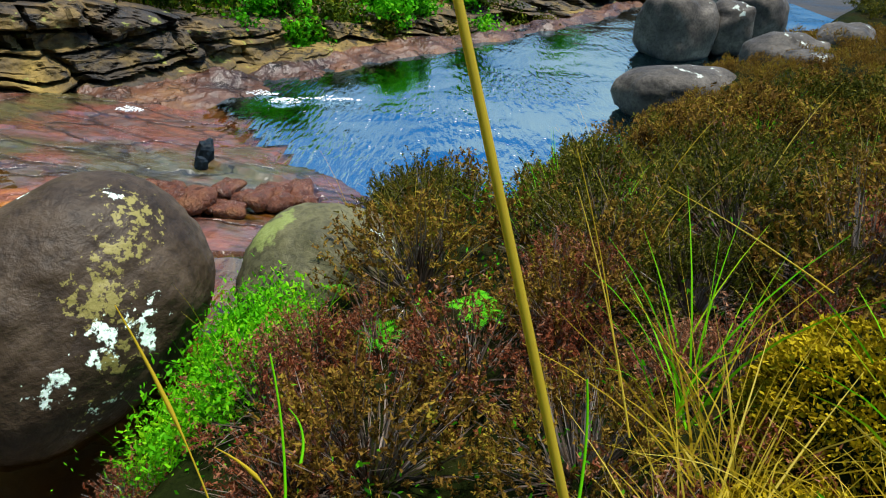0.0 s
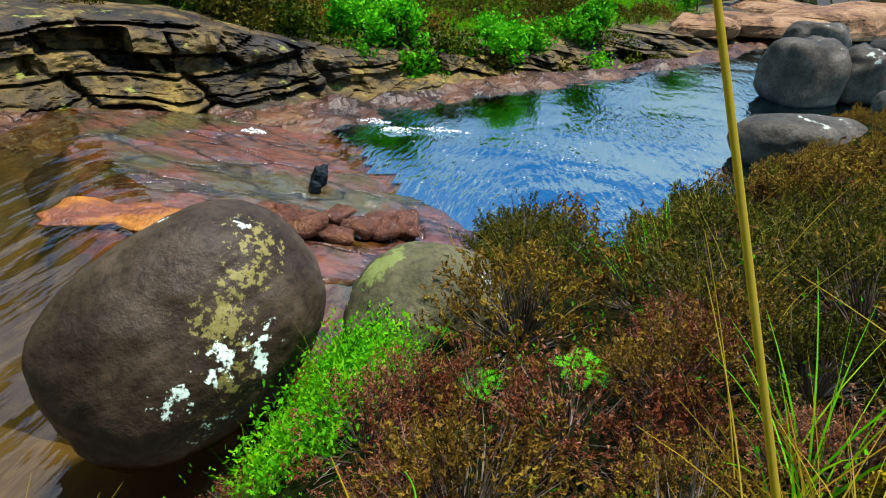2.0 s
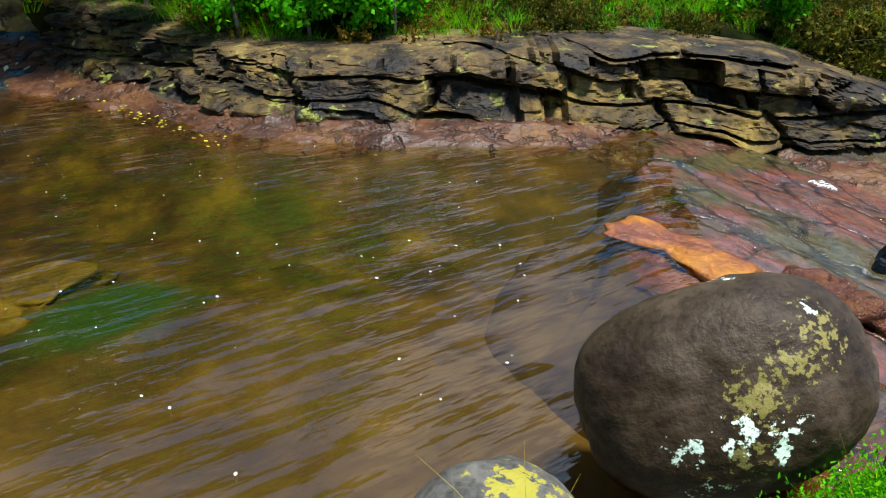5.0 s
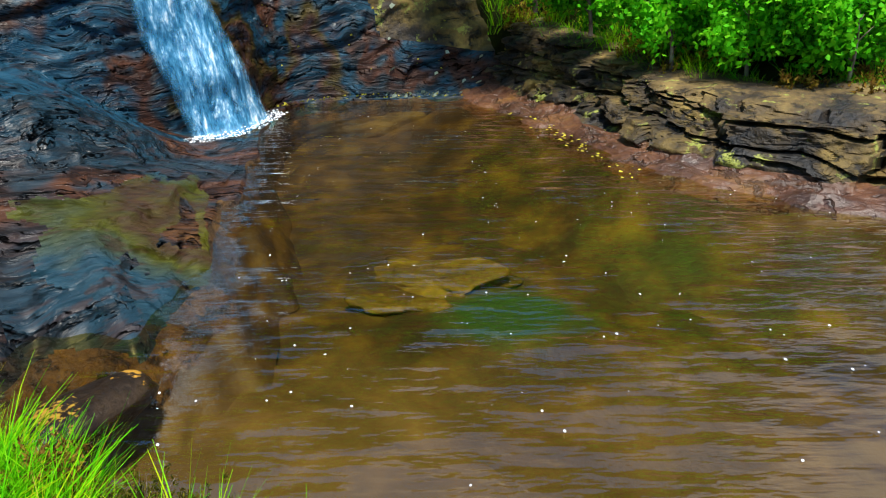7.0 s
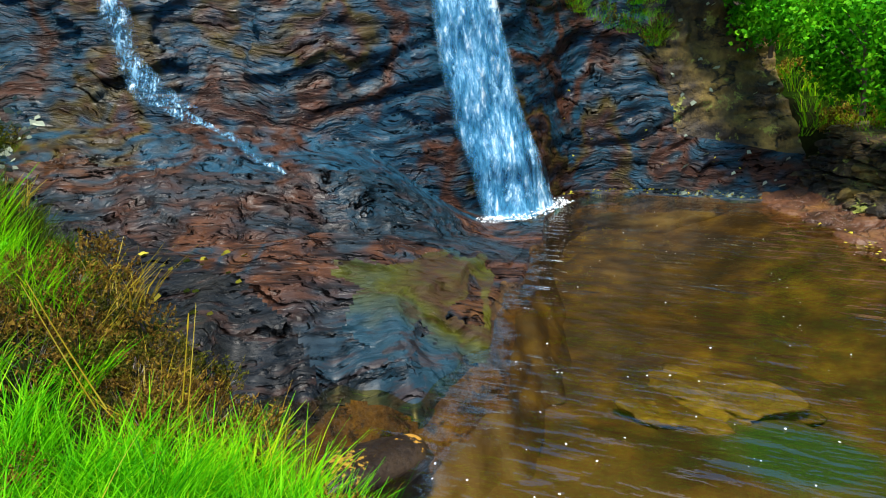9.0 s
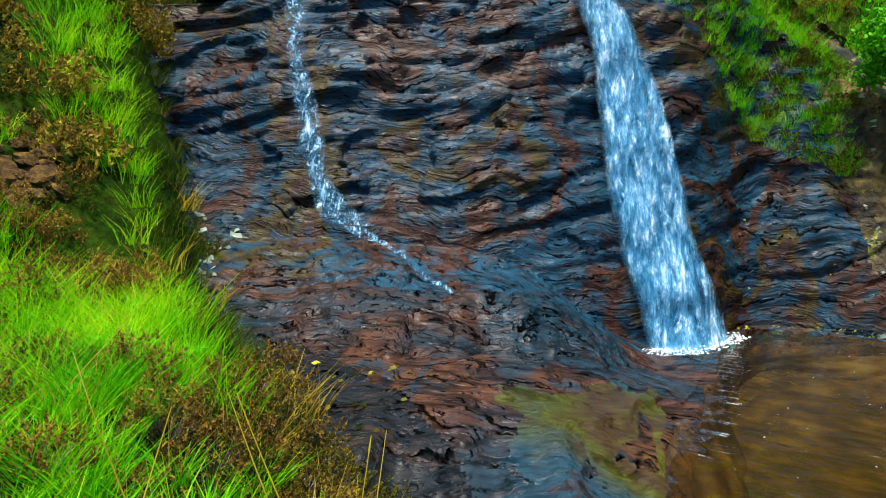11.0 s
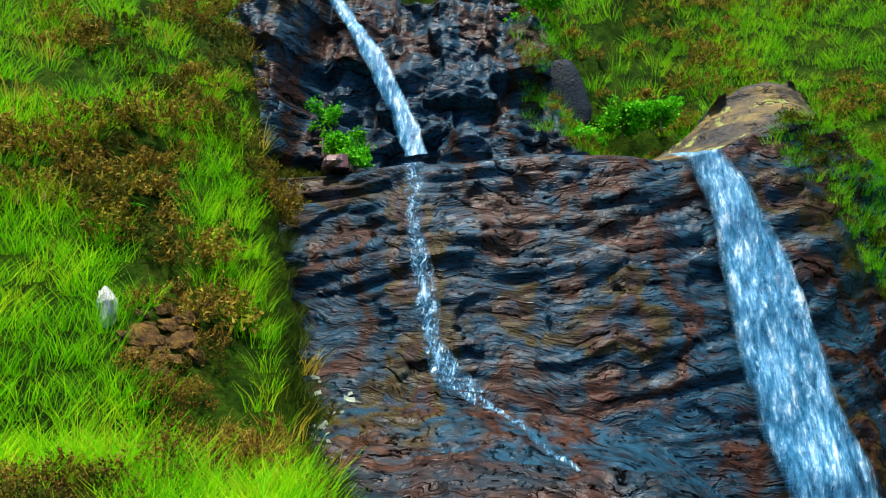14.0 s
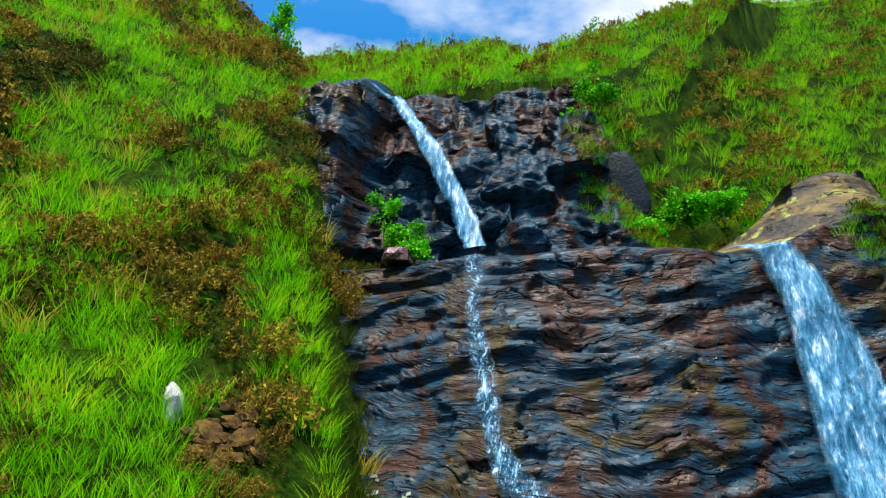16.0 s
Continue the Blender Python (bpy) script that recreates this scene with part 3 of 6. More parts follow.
def ground(x, y):
    x, y = np.asarray(x, float), np.asarray(y, float)
    p = np.stack([x, y, 0 * x], 1)
    dn, (hn, sn) = along(NEAR, x, y)
    df, (hf, sf) = along(FAR, x, y)
    left, right = hills(x, y)
    big = fbm(p * 0.35, 3, 5)
    small = fbm(p * 1.7, 3, 9)
    bank = hn + 1.3 * sn * (1 - np.exp(-np.maximum(dn, 0) / 1.3 * 0.9)) * 1.0 + 0.06 * np.maximum(dn, 0)
    bank = np.maximum(bank, left - 1.3 * np.exp(-np.maximum(dn, 0) / 0.8))
    dp = np.maximum(df - 0.9, 0)
    far = hf + sf * dp * (1 - 0.5 * smooth(6, 20, df))
    far = far - 0.35 * smooth(1.1, 0.7, df)
    far = np.where(x < -8, np.maximum(far, np.minimum(hf + 1.3 * dp, right)), far)
    far = np.where(x < -13, np.minimum(far, 15.3 - 0.42 * (x + 17) - 0.10 * (y + 9.4)), far)
    bed = np.where(flow(x, y) > 2.2, -0.95, -0.42)
    lay = np.floor((x * 0.5 + y * 0.85) * 1.1 + 1.3 * fbm(p * 0.5, 2, 12))
    cutb = np.floor((x * 0.85 - y * 0.5) * 0.7 + 1.1 * fbm(p * 0.6, 2, 13))
    bed = bed + 0.22 * (hash3(lay.astype(np.int64), cutb.astype(np.int64), 0 * cutb.astype(np.int64), 14) - 0.5)
    bed = bed - 0.25 * smooth(0.6, 2.2, np.minimum(np.abs(dn), np.abs(df)))
    under = smooth(-1.9, -1.0, flow(x, y)) * smooth(2.6, 3.4, y)
    bed = bed * (1 - under) - 1.0 * under
    tf, tn = smooth(-0.1, 0.8, df), smooth(-0.3, 0.4, dn)
    top = bed * (1 - tf) + far * tf
    top = top * (1 - tn) + bank * tn
    edge = np.minimum(np.abs(dn), np.abs(df))
    z = top
    n = 0.82 * x + 0.573 * y
    gully = (dn <= 0.6) & (df <= 0.6) & (n < -9)
    back = 10.7 + 0.74 * np.clip(-14.6 - n, 0, 8.2) + 0.1 * np.maximum(-22.8 - n, 0)
    z = np.where(gully & (n < -14.6), np.maximum(back, np.where((dn > 0) | (df > 0), z, -9)), z)
    amp = np.where((dn > 0) | (df > 0), smooth(0, 1.2, edge), 0.4)
    return z + amp * (0.22 * big + 0.09 * small)


def axis(lo, mid0, mid1, hi, step):
    a = np.arange(mid0, mid1, step)
    def grow(start, end):
        out, s, v = [], step, start
        while abs(v - start) < abs(end - start):
            s *= 1.09
            v += s if end > start else -s
            out.append(v)
        return out
    return np.array(grow(mid0, lo)[::-1] + list(a) + grow(mid1, hi))


gx = axis(-400, -14.5, 6.0, 400, 0.16)
gy = axis(-400, -13.0, 12.0, 400, 0.16)
X, Y = np.meshgrid(gx, gy, indexing="ij")
Zg = ground(X.ravel(), Y.ravel())
gv = np.stack([X.ravel(), Y.ravel(), Zg], 1)
gf = grid_faces(len(gx), len(gy))
c = gv[gf].mean(1)
dn_c, _ = along(NEAR, c[:, 0], c[:, 1])
df_c, _ = along(FAR, c[:, 0], c[:, 1])
mi = np.where((dn_c > 0.0) | (df_c > 0.0) | (c[:, 2] > 0.25), np.where(c[:, 2] > 1.6, 1, 0), np.where(0.82 * c[:, 0] + 0.573 * c[:, 1] < -14.3, 1, 2))
mi = np.where((mi == 2) & (flow(c[:, 0], c[:, 1]) > 1.9) & (c[:, 1] > 4.5), 3, mi)
mi = np.where((mi == 2) & (dn_c > -0.9) & (c[:, 1] > 4.3), 4, mi)
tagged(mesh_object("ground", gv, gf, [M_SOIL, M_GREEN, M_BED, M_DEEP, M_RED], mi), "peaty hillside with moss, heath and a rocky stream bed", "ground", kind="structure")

# ---------------- the rock wall of the falls ----------------
LIP = np.array((-0.573, 0.82))
OUT = np.array((0.82, 0.573))


def face_xy(s, n):
    return s * LIP[0] + n * OUT[0], s * LIP[1] + n * OUT[1]


W_KEYS = np.array([0, 0.08, 0.16, 0.30, 0.42, 0.52, 0.60, 0.64, 0.70, 0.80, 0.92, 1.0])


def spl(s, xs, ys):
    return sum(np.interp(s + o, xs, ys) for o in (-0.5, -0.25, 0, 0.25, 0.5)) / 5


def face_profile(s):
    """n and z of the wall's profile keys at s (arrays)."""
    toe = spl(s, [-6, -1, 0, 1.3, 2, 3, 4.3, 8], [-5.0, -4.2, -4.6, -5.6, -7.2, -9.2, -11.2, -9.2])
    toe = toe + (0.20 * np.sin(3.1 * s + 0.4) + 0.12 * np.sin(7.3 * s + 1.0) + 0.06 * np.sin(15.7 * s)) * smooth(3.4, 2.4, s)
    foot = spl(s, [-6, 1.5, 3, 4.3, 8], [-9.5, -9.6, -9.8, -11.4, -9.6])
    fz = spl(s, [-6, -0.2, 0.9, 1.5, 2.0, 8], [1.7, 1.45, 0.85, 0.15, 0.03, 0.03])
    top = spl(s, [-6, 1.5, 3.2, 4.5, 8], [-10.95, -10.95, -11.0, -12.3, -11.2])
    tz = spl(s, [-6, -3.8, -1, 1.2, 2.4, 3.5, 8], [5.3, 5.4, 5.6, 5.4, 6.1, 6.3, 2.8])
    n = [toe + 0.4 + 1.1 * smooth(3.2, 2.0, s), toe, toe * 0.72 + foot * 0.28, toe * 0.35 + foot * 0.65, foot, foot * 0.55 + top * 0.45 - 0.05, top + 0.06, top - 0.3, top - 1.6, top - 2.2, top - 3.3, top - 4.6]
    up = 1 - smooth(-1.6, 0.2, s)
    ramp_ = 0.95 * smooth(0.2, 2.6, s)
    z = [0 * s - 0.72, 0 * s + 0.02, fz * 0.30, fz * 0.52, fz, fz * 0.52 + tz * 0.48, tz, tz + 0.12, tz + 0.3 + ramp_, tz + 0.3 + 2.0 * up + ramp_, tz + 0.3 + 4.6 * up + ramp_, tz + 0.3 + 5.2 * up + ramp_]
    return np.array(n), np.array(z)


def face_point(s, w, lift=0.0):
    s, w = np.broadcast_arrays(np.asarray(s, float), np.asarray(w, float))
    nk, zk = face_profile(s)
    n, z = np.empty(s.shape), np.empty(s.shape)
    j = np.clip(np.searchsorted(W_KEYS, w, side="right") - 1, 0, len(W_KEYS) - 2)
    t = (w - W_KEYS[j]) / (W_KEYS[j + 1] - W_KEYS[j])
    idx = np.arange(s.size).reshape(s.shape)
    n = np.take_along_axis(nk.reshape(len(W_KEYS), -1), j.reshape(1, -1), 0).reshape(s.shape) * (1 - t) + np.take_along_axis(nk.reshape(len(W_KEYS), -1), j.reshape(1, -1) + 1, 0).reshape(s.shape) * t
    z = np.take_along_axis(zk.reshape(len(W_KEYS), -1), j.reshape(1, -1), 0).reshape(s.shape) * (1 - t) + np.take_along_axis(zk.reshape(len(W_KEYS), -1), j.reshape(1, -1) + 1, 0).reshape(s.shape) * t
    n = n + lift
    x, y = face_xy(s, n)
    return np.stack([x, y, z], -1)


def whole(a):
    return np.floor(a).astype(np.int64)


def face_surface(sv, wv_, lift=0.0, fine=1.0):
    """The wall with its beds, blocks, shelf and basin."""
    p = face_point(sv, wv_)
    z = p[:, 2]
    o = 0 * sv
    n0 = np.zeros(len(sv), np.int64)
    swirl = 0.9 * fbm(np.stack([sv * 0.22, z * 0.25, o], 1), 2, 19)
    bed_z = z - 0.16 * sv + swirl
    steep = smooth(0.40, 0.46, wv_) * (1 - smooth(0.60, 0.63, wv_))
    upper = smooth(0.69, 0.73, wv_)
    q = np.stack([sv * 0.55, bed_z * 2.6, o], 1)
    lay = bed_z * 3.2 + 1.2 * fbm(np.stack([sv * 0.9, bed_z * 1.6, o], 1), 3, 37)
    plates = hash3(whole(lay), whole(sv * 0.9 + 3 * hash3(whole(lay), n0, n0, 5) + 0.5 * fbm(q, 2, 8)), n0, 7)
    d = 0.34 * fbm(np.stack([sv * 0.45, z * 0.45, o], 1), 3, 21) + fine * (0.10 * plates * (0.4 + 0.8 * steep) + 0.16 * np.abs(fbm(q * 1.3, 3, 31)) + 0.02 * fbm(q * 5, 2, 43)) + (1 - fine) * 0.07
    bx, bz = whole(sv * 0.9 + 0.6 * fbm(q * 0.5, 3, 3)), whole(z * 0.8 + 0.3 * sv + 0.7 * fbm(q * 0.5, 3, 4))
    d = d + fine * upper * (0.6 * (hash3(bx, bz, n0, 11) - 0.5) + 0.5 * fbm(np.stack([sv * 1.5, z * 0.5, o], 1), 4, 51) + 0.22 * np.abs(fbm(np.stack([sv * 2.0, z * 3.0, o], 1), 3, 53)))
    apron = smooth(0.06, 0.12, wv_) * (1 - smooth(0.40, 0.47, wv_))
    shelf = whole(wv_ * 26 + 0.5 * sv + 1.8 * fbm(np.stack([sv * 0.6, wv_ * 6, o], 1), 3, 58))
    up = apron * (1 - 0.75 * smooth(1.3, 2.2, sv)) * (0.20 * fbm(np.stack([sv * 0.5 + z, sv * 0.25 - wv_ * 14, o], 1), 3, 57) + (0.04 if fine < 1 else 0.07) * hash3(shelf, whole(sv * 0.35 + 0.8 * fbm(q, 2, 60)), n0, 59))
    basin = np.exp(-((sv + 0.2) / 0.85) ** 2 - ((wv_ - 0.27) / 0.035) ** 2)
    hump = np.exp(-((sv - 0.5) / 1.3) ** 4 - ((wv_ - 0.315 + 0.012 * sv) / 0.04) ** 2)
    butt = smooth(-6.0, -6.7, sv) * upper
    p[:, :2] += (d * (1 - 0.85 * apron) + 1.3 * butt + lift)[:, None] * OUT
    p[:, 2] += 0.25 * d * (1 - 0.7 * apron) + up + 0.13 * hump - 0.3 * basin + 0.8 * lift * apron
    return p


ss = np.linspace(-8.4, 8.2, 400)
ww = np.linspace(0, 1, 560)
S, Wm = np.meshgrid(ss, ww, indexing="ij")
fp = face_surface(S.ravel(), Wm.ravel())
ff = grid_faces(len(ss), len(ww))
sc_, wc_ = S.ravel()[ff].mean(1), Wm.ravel()[ff].mean(1)
mossy = (sc_ > 5.4 + 0.6 * fbm(np.stack([wc_ * 20, sc_, 0 * sc_], 1), 3, 66) + 8 * np.abs(wc_ - 0.6)) & (wc_ > 0.47)
slab_top = (sc_ > 0.5 + 8 * np.abs(wc_ - 0.68)) & (wc_ > 0.618) & (wc_ < 0.74)
ns = fbm(np.stack([sc_ * 1.2, wc_ * 16, 0 * sc_], 1), 4, 67)
fm = np.where(mossy | slab_top, 1, 0)
fm = np.where((fm == 0) & (wc_ + 0.03 * ns < np.interp(sc_, [-8, -2, 0, 1.5, 2.4, 3], [0.36, 0.345, 0.34, 0.33, 0.30, 0.0])), 2, fm)
fm = np.where(wc_ < 0.066 + 0.03 * ns, 5, fm)
fm = np.where(wc_ < 0.044 + 0.02 * ns, 6, fm)
fm = np.where((fm == 2) & (((sc_ - 0.6) / 0.75) ** 2 + ((wc_ - 0.13) / 0.05) ** 2 < 1 + 3.0 * fbm(np.stack([sc_ * 3, wc_ * 40, 0 * sc_], 1), 4, 69)), 4, fm)
fm = np.where((fm < 5) & (wc_ + 0.03 * ns < np.interp(sc_, [-8, -3.05, -2.5, -1.85, -1.15, -0.75, -0.3], [0.40, 0.272, 0.256, 0.202, 0.134, 0.10, 0.0])), 3, fm)
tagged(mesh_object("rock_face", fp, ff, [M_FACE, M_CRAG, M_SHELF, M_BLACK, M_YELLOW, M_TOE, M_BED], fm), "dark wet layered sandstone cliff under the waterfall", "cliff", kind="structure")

# ---------------- water ----------------
wx, wy = np.arange(-13.5, 9, 0.12), np.arange(-6, 24, 0.12)
WX, WY = np.meshgrid(wx, wy, indexing="ij")
wz = water_level(WX.ravel(), WY.ravel())
wp = np.stack([WX.ravel(), WY.ravel(), 0 * wz], 1)
wz = wz + 0.006 * fbm(wp * 2.5, 3, 61)
wu = flow(WX.ravel(), WY.ravel())
wp[:, 2] = wz - 0.07 * smooth(-0.3, 0.4, wu) * (1 - smooth(2.3, 2.9, wu)) * smooth(3.6, 4.4, WY.ravel())
dn_w, _ = along(NEAR, wp[:, 0], wp[:, 1])
df_w, _ = along(FAR, wp[:, 0], wp[:, 1])
keep = (dn_w < 0.8) & (df_w < 1.4)
wf = grid_faces(len(wx), len(wy))
wf = wf[keep[wf].all(1)]
tagged(mesh_object("water", wp, wf, [M_WATER, M_WATER2], np.where(flow(wp[wf][:, :, 0].mean(1), wp[wf][:, :, 1].mean(1)) + 0.7 * fbm(wp[wf].mean(1) * 0.9, 4, 64) * (wp[wf][:, :, 1].mean(1) > 4.5) > np.where(wp[wf][:, :, 1].mean(1) > 4.5, 2.6, 99), 1, 0)), "clear peat-brown stream water in two still pools", "water", kind="structure")

# riffle slabs between the pools
rx, ry = np.arange(-6.6, 1.6, 0.045), np.arange(2.6, 10.8, 0.045)
RX, RY = np.meshgrid(rx, ry, indexing="ij")
rp = np.stack([RX.ravel(), RY.ravel(), 0 * RX.ravel()], 1)
u = flow(rp[:, 0], rp[:, 1])
warp_r = fbm(rp * 0.9, 3, 72)
lev = whole((0.62 * rp[:, 0] + 0.3 * rp[:, 1]) * 1.6 + 1.1 * warp_r)
cut = whole((0.45 * rp[:, 0] - 0.8 * rp[:, 1]) * 1.0 + 0.8 * warp_r + 2.3 * hash3(lev, 0 * lev, 0 * lev, 2))
plate = hash3(lev, cut, 0 * cut, 6)
rag = 0.5 * fbm(rp * 0.8, 4, 78) + 0.25 * (plate - 0.5)
rp[:, 2] = -0.035 - 0.2 * np.clip(u, 0, 2.5) - 0.55 * smooth(-0.15, -1.1, u + rag) - 0.5 * smooth(3.0, 4.0, u + rag) + 0.06 * fbm(rp * 0.7, 4, 73) + 0.055 * (plate - 0.5) + 0.012 * fbm(rp * 6, 3, 75)
rp[:, 2] -= 0.7 * smooth(-1.1, -2.2, u) + 0.7 * smooth(3.2, 2.7, rp[:, 1])
rf = grid_faces(len(rx), len(ry))
ru = (u + rag)[rf].mean(1)
tagged(mesh_object("riffle_slabs", rp, rf, [M_RED, M_BED, M_DEEP], np.where(ru < -0.3, 1, np.where(ru > 3.2, 2, 0))), "red sandstone slabs under a thin run of water", "rock slab", kind="structure")


# ---------------- boulders ----------------
def boulder(name, centre, size, turn, seed, mats, label, parts=64, lump=0.16, boxy=0.86, category="boulder", taper=0.0, facets=False, axes=None):
    nu, nv = parts, parts // 2
    th = np.linspace(0, 2 * np.pi, nu, endpoint=False)
    ph = np.linspace(0.0, np.pi, nv)
    TH, PH = np.meshgrid(th, ph, indexing="ij")
    v = np.stack([np.sin(PH) * np.cos(TH), np.sin(PH) * np.sin(TH), np.cos(PH)], -1).reshape(-1, 3)
    v = np.sign(v) * np.abs(v) ** boxy
    v = v * (1 + lump * fbm(v * 1.1 + seed, 3, seed))[:, None] * (1 + 0.03 * fbm(v * 5 + seed, 3, seed + 3))[:, None]
    v[:, :2] *= (1 - taper * v[:, 2:3])
    v = v * np.array(size)
    i = np.arange(nu * nv).reshape(nu, nv)
    f = np.stack([i, np.roll(i, -1, 0), np.roll(np.roll(i, -1, 0), -1, 1), np.roll(i, -1, 1)], -1)[:, :-1].reshape(-1, 4)
    ob = mesh_object(name, v, f[:, ::-1], mats, smooth_shade=not facets)
    ob.matrix_world = pose(*centre, *turn)
    if axes:
        ob.matrix_world = Matrix.Translation(centre) @ Matrix([(axes[0][k], axes[1][k], axes[2][k]) for k in range(3)]).to_4x4()
    return tagged(ob, label, category)


rng = np.random.default_rng(7)

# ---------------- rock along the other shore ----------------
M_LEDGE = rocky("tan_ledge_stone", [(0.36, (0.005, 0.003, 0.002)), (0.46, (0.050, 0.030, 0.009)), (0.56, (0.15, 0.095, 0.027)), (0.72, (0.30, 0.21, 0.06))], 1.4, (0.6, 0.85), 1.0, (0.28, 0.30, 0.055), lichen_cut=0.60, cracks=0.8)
M_PALE = rocky("pale_lichen_stone", [(0.3, (0.5, 0.44, 0.34)), (0.5, (0.78, 0.75, 0.66)), (0.7, (0.9, 0.9, 0.84))], 6.0, (0.7, 0.9), 0.8)


def resample(line, step, passes=3):
    pts = np.array([p[:3] for p in line], float)
    for _ in range(passes):
        a, b = pts[:-1], pts[1:]
        pts = np.concatenate([pts[:1], np.stack([0.75 * a + 0.25 * b, 0.25 * a + 0.75 * b], 1).reshape(-1, 3), pts[-1:]])
    seg = np.r_[0, np.cumsum(np.linalg.norm(np.diff(pts[:, :2], axis=0), axis=1))]
    t = np.arange(0, seg[-1], step)
    out = np.stack([np.interp(t, seg, pts[:, k]) for k in range(3)], 1)
    tan = np.gradient(out[:, :2], axis=0)
    tan /= np.linalg.norm(tan, axis=1)[:, None]
    return t, out, np.stack([-tan[:, 1], tan[:, 0]], 1)      # normal on the left hand


shore = [p for p in FAR if p[0] > -13 and p[1] > -1.0]
st, sp, sn_ = resample(shore, 0.05)
o_key = np.array([-3.4, -1.6, -1.05, -0.55, -0.34, -0.24, -0.12, 0.1, 0.7, 1.7])
wk = np.linspace(0, 1, 130)
T2, W2 = np.meshgrid(np.arange(len(st)), wk, indexing="ij")
tt, w2 = st[T2.ravel()], W2.ravel()
base = sp[T2.ravel()]
nrm2 = sn_[T2.ravel()]
wl = np.where(base[:, 1] > 8.3, -0.5, np.where(base[:, 1] > 6.4, -0.5 * (base[:, 1] - 6.4) / 1.9, 0.0))
hf = base[:, 2]
zk = [wl - 0.85, wl - 0.12, wl + 0.08, wl + 0.2 * (hf - wl), wl + 0.38 * (hf - wl), wl + 0.55 * (hf - wl), wl + 0.85 * (hf - wl), hf + 0.02, hf + 0.10, hf + 0.16]
kk = w2 * 9
j = np.clip(kk.astype(int), 0, 8)
zs = np.array(zk)
zc = np.take_along_axis(zs, j[None], 0)[0] * (1 - (kk - j)) + np.take_along_axis(zs, j[None] + 1, 0)[0] * (kk - j)
oc = np.interp(w2, np.linspace(0, 1, 10), o_key)
warp = fbm(np.stack([tt * 0.5, zc * 0.8, 0 * tt], 1), 3, 91)
vert = smooth(0.26, 0.38, w2) * (1 - smooth(0.80, 1.0, w2))
skew = 0.22 * fbm(np.stack([tt * 1.4, zc * 2.5, 0 * tt], 1), 3, 93)
rnd, edge_b = courses(np.stack([tt * 0.95 + 0.5 * warp + 0.9 * skew + 0.35 * zc, zc * 3.6 + 0.16 * tt + 1.1 * warp + 0.8 * skew], 1), 31)
rnd2, edge_s = cells(np.stack([tt * 2.7 + skew, zc * 5.5 + 0.3 * tt + 1.2 * warp], 1), 41)
rough_ = smooth(-0.15, 0.25, fbm(np.stack([tt * 0.3, 0 * tt, 0 * tt], 1), 2, 47) + 0.25 * smooth(7, 3, tt))
cr = vert * (0.50 * (rnd - 0.5) + (0.06 + 0.20 * rough_) * (rnd2 - 0.5) - 0.20 * smooth(0.10, 0.0, edge_b) - (0.03 + 0.10 * rough_) * smooth(0.12, 0.0, edge_s)) + 0.10 * fbm(np.stack([tt * 1.1, zc * 3, oc], 1), 3, 97) + 0.06 * vert * fbm(np.stack([tt * 5, zc * 9, oc], 1), 3, 98)
big2 = 0.35 * fbm(np.stack([tt * 0.35, 0 * tt, 0 * tt], 1), 2, 99)
oc = oc - cr + big2 * smooth(0.0, 0.3, w2)
zc = zc + (0.02 + 0.13 * smooth(0.1, 0.2, w2) * smooth(0.5, 0.3, w2)) * fbm(np.stack([tt * 2, oc * 3, 0 * tt], 1), 4, 101) + vert * 0.06 * (rnd - 0.5)
cv = np.stack([base[:, 0] + nrm2[:, 0] * oc, base[:, 1] + nrm2[:, 1] * oc, zc], 1)
cf = grid_faces(len(st), len(wk))
wc = w2[cf].mean(1)
tc = tt[cf].mean(1)
mixv = wc + 0.05 * fbm(np.stack([tc * 0.8, wc * 5, 0 * tc], 1), 3, 103)
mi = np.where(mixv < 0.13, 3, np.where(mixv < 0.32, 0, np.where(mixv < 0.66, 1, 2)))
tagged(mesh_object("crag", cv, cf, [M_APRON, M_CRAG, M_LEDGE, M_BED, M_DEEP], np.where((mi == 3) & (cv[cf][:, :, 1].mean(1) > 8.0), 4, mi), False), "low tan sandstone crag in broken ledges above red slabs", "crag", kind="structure")


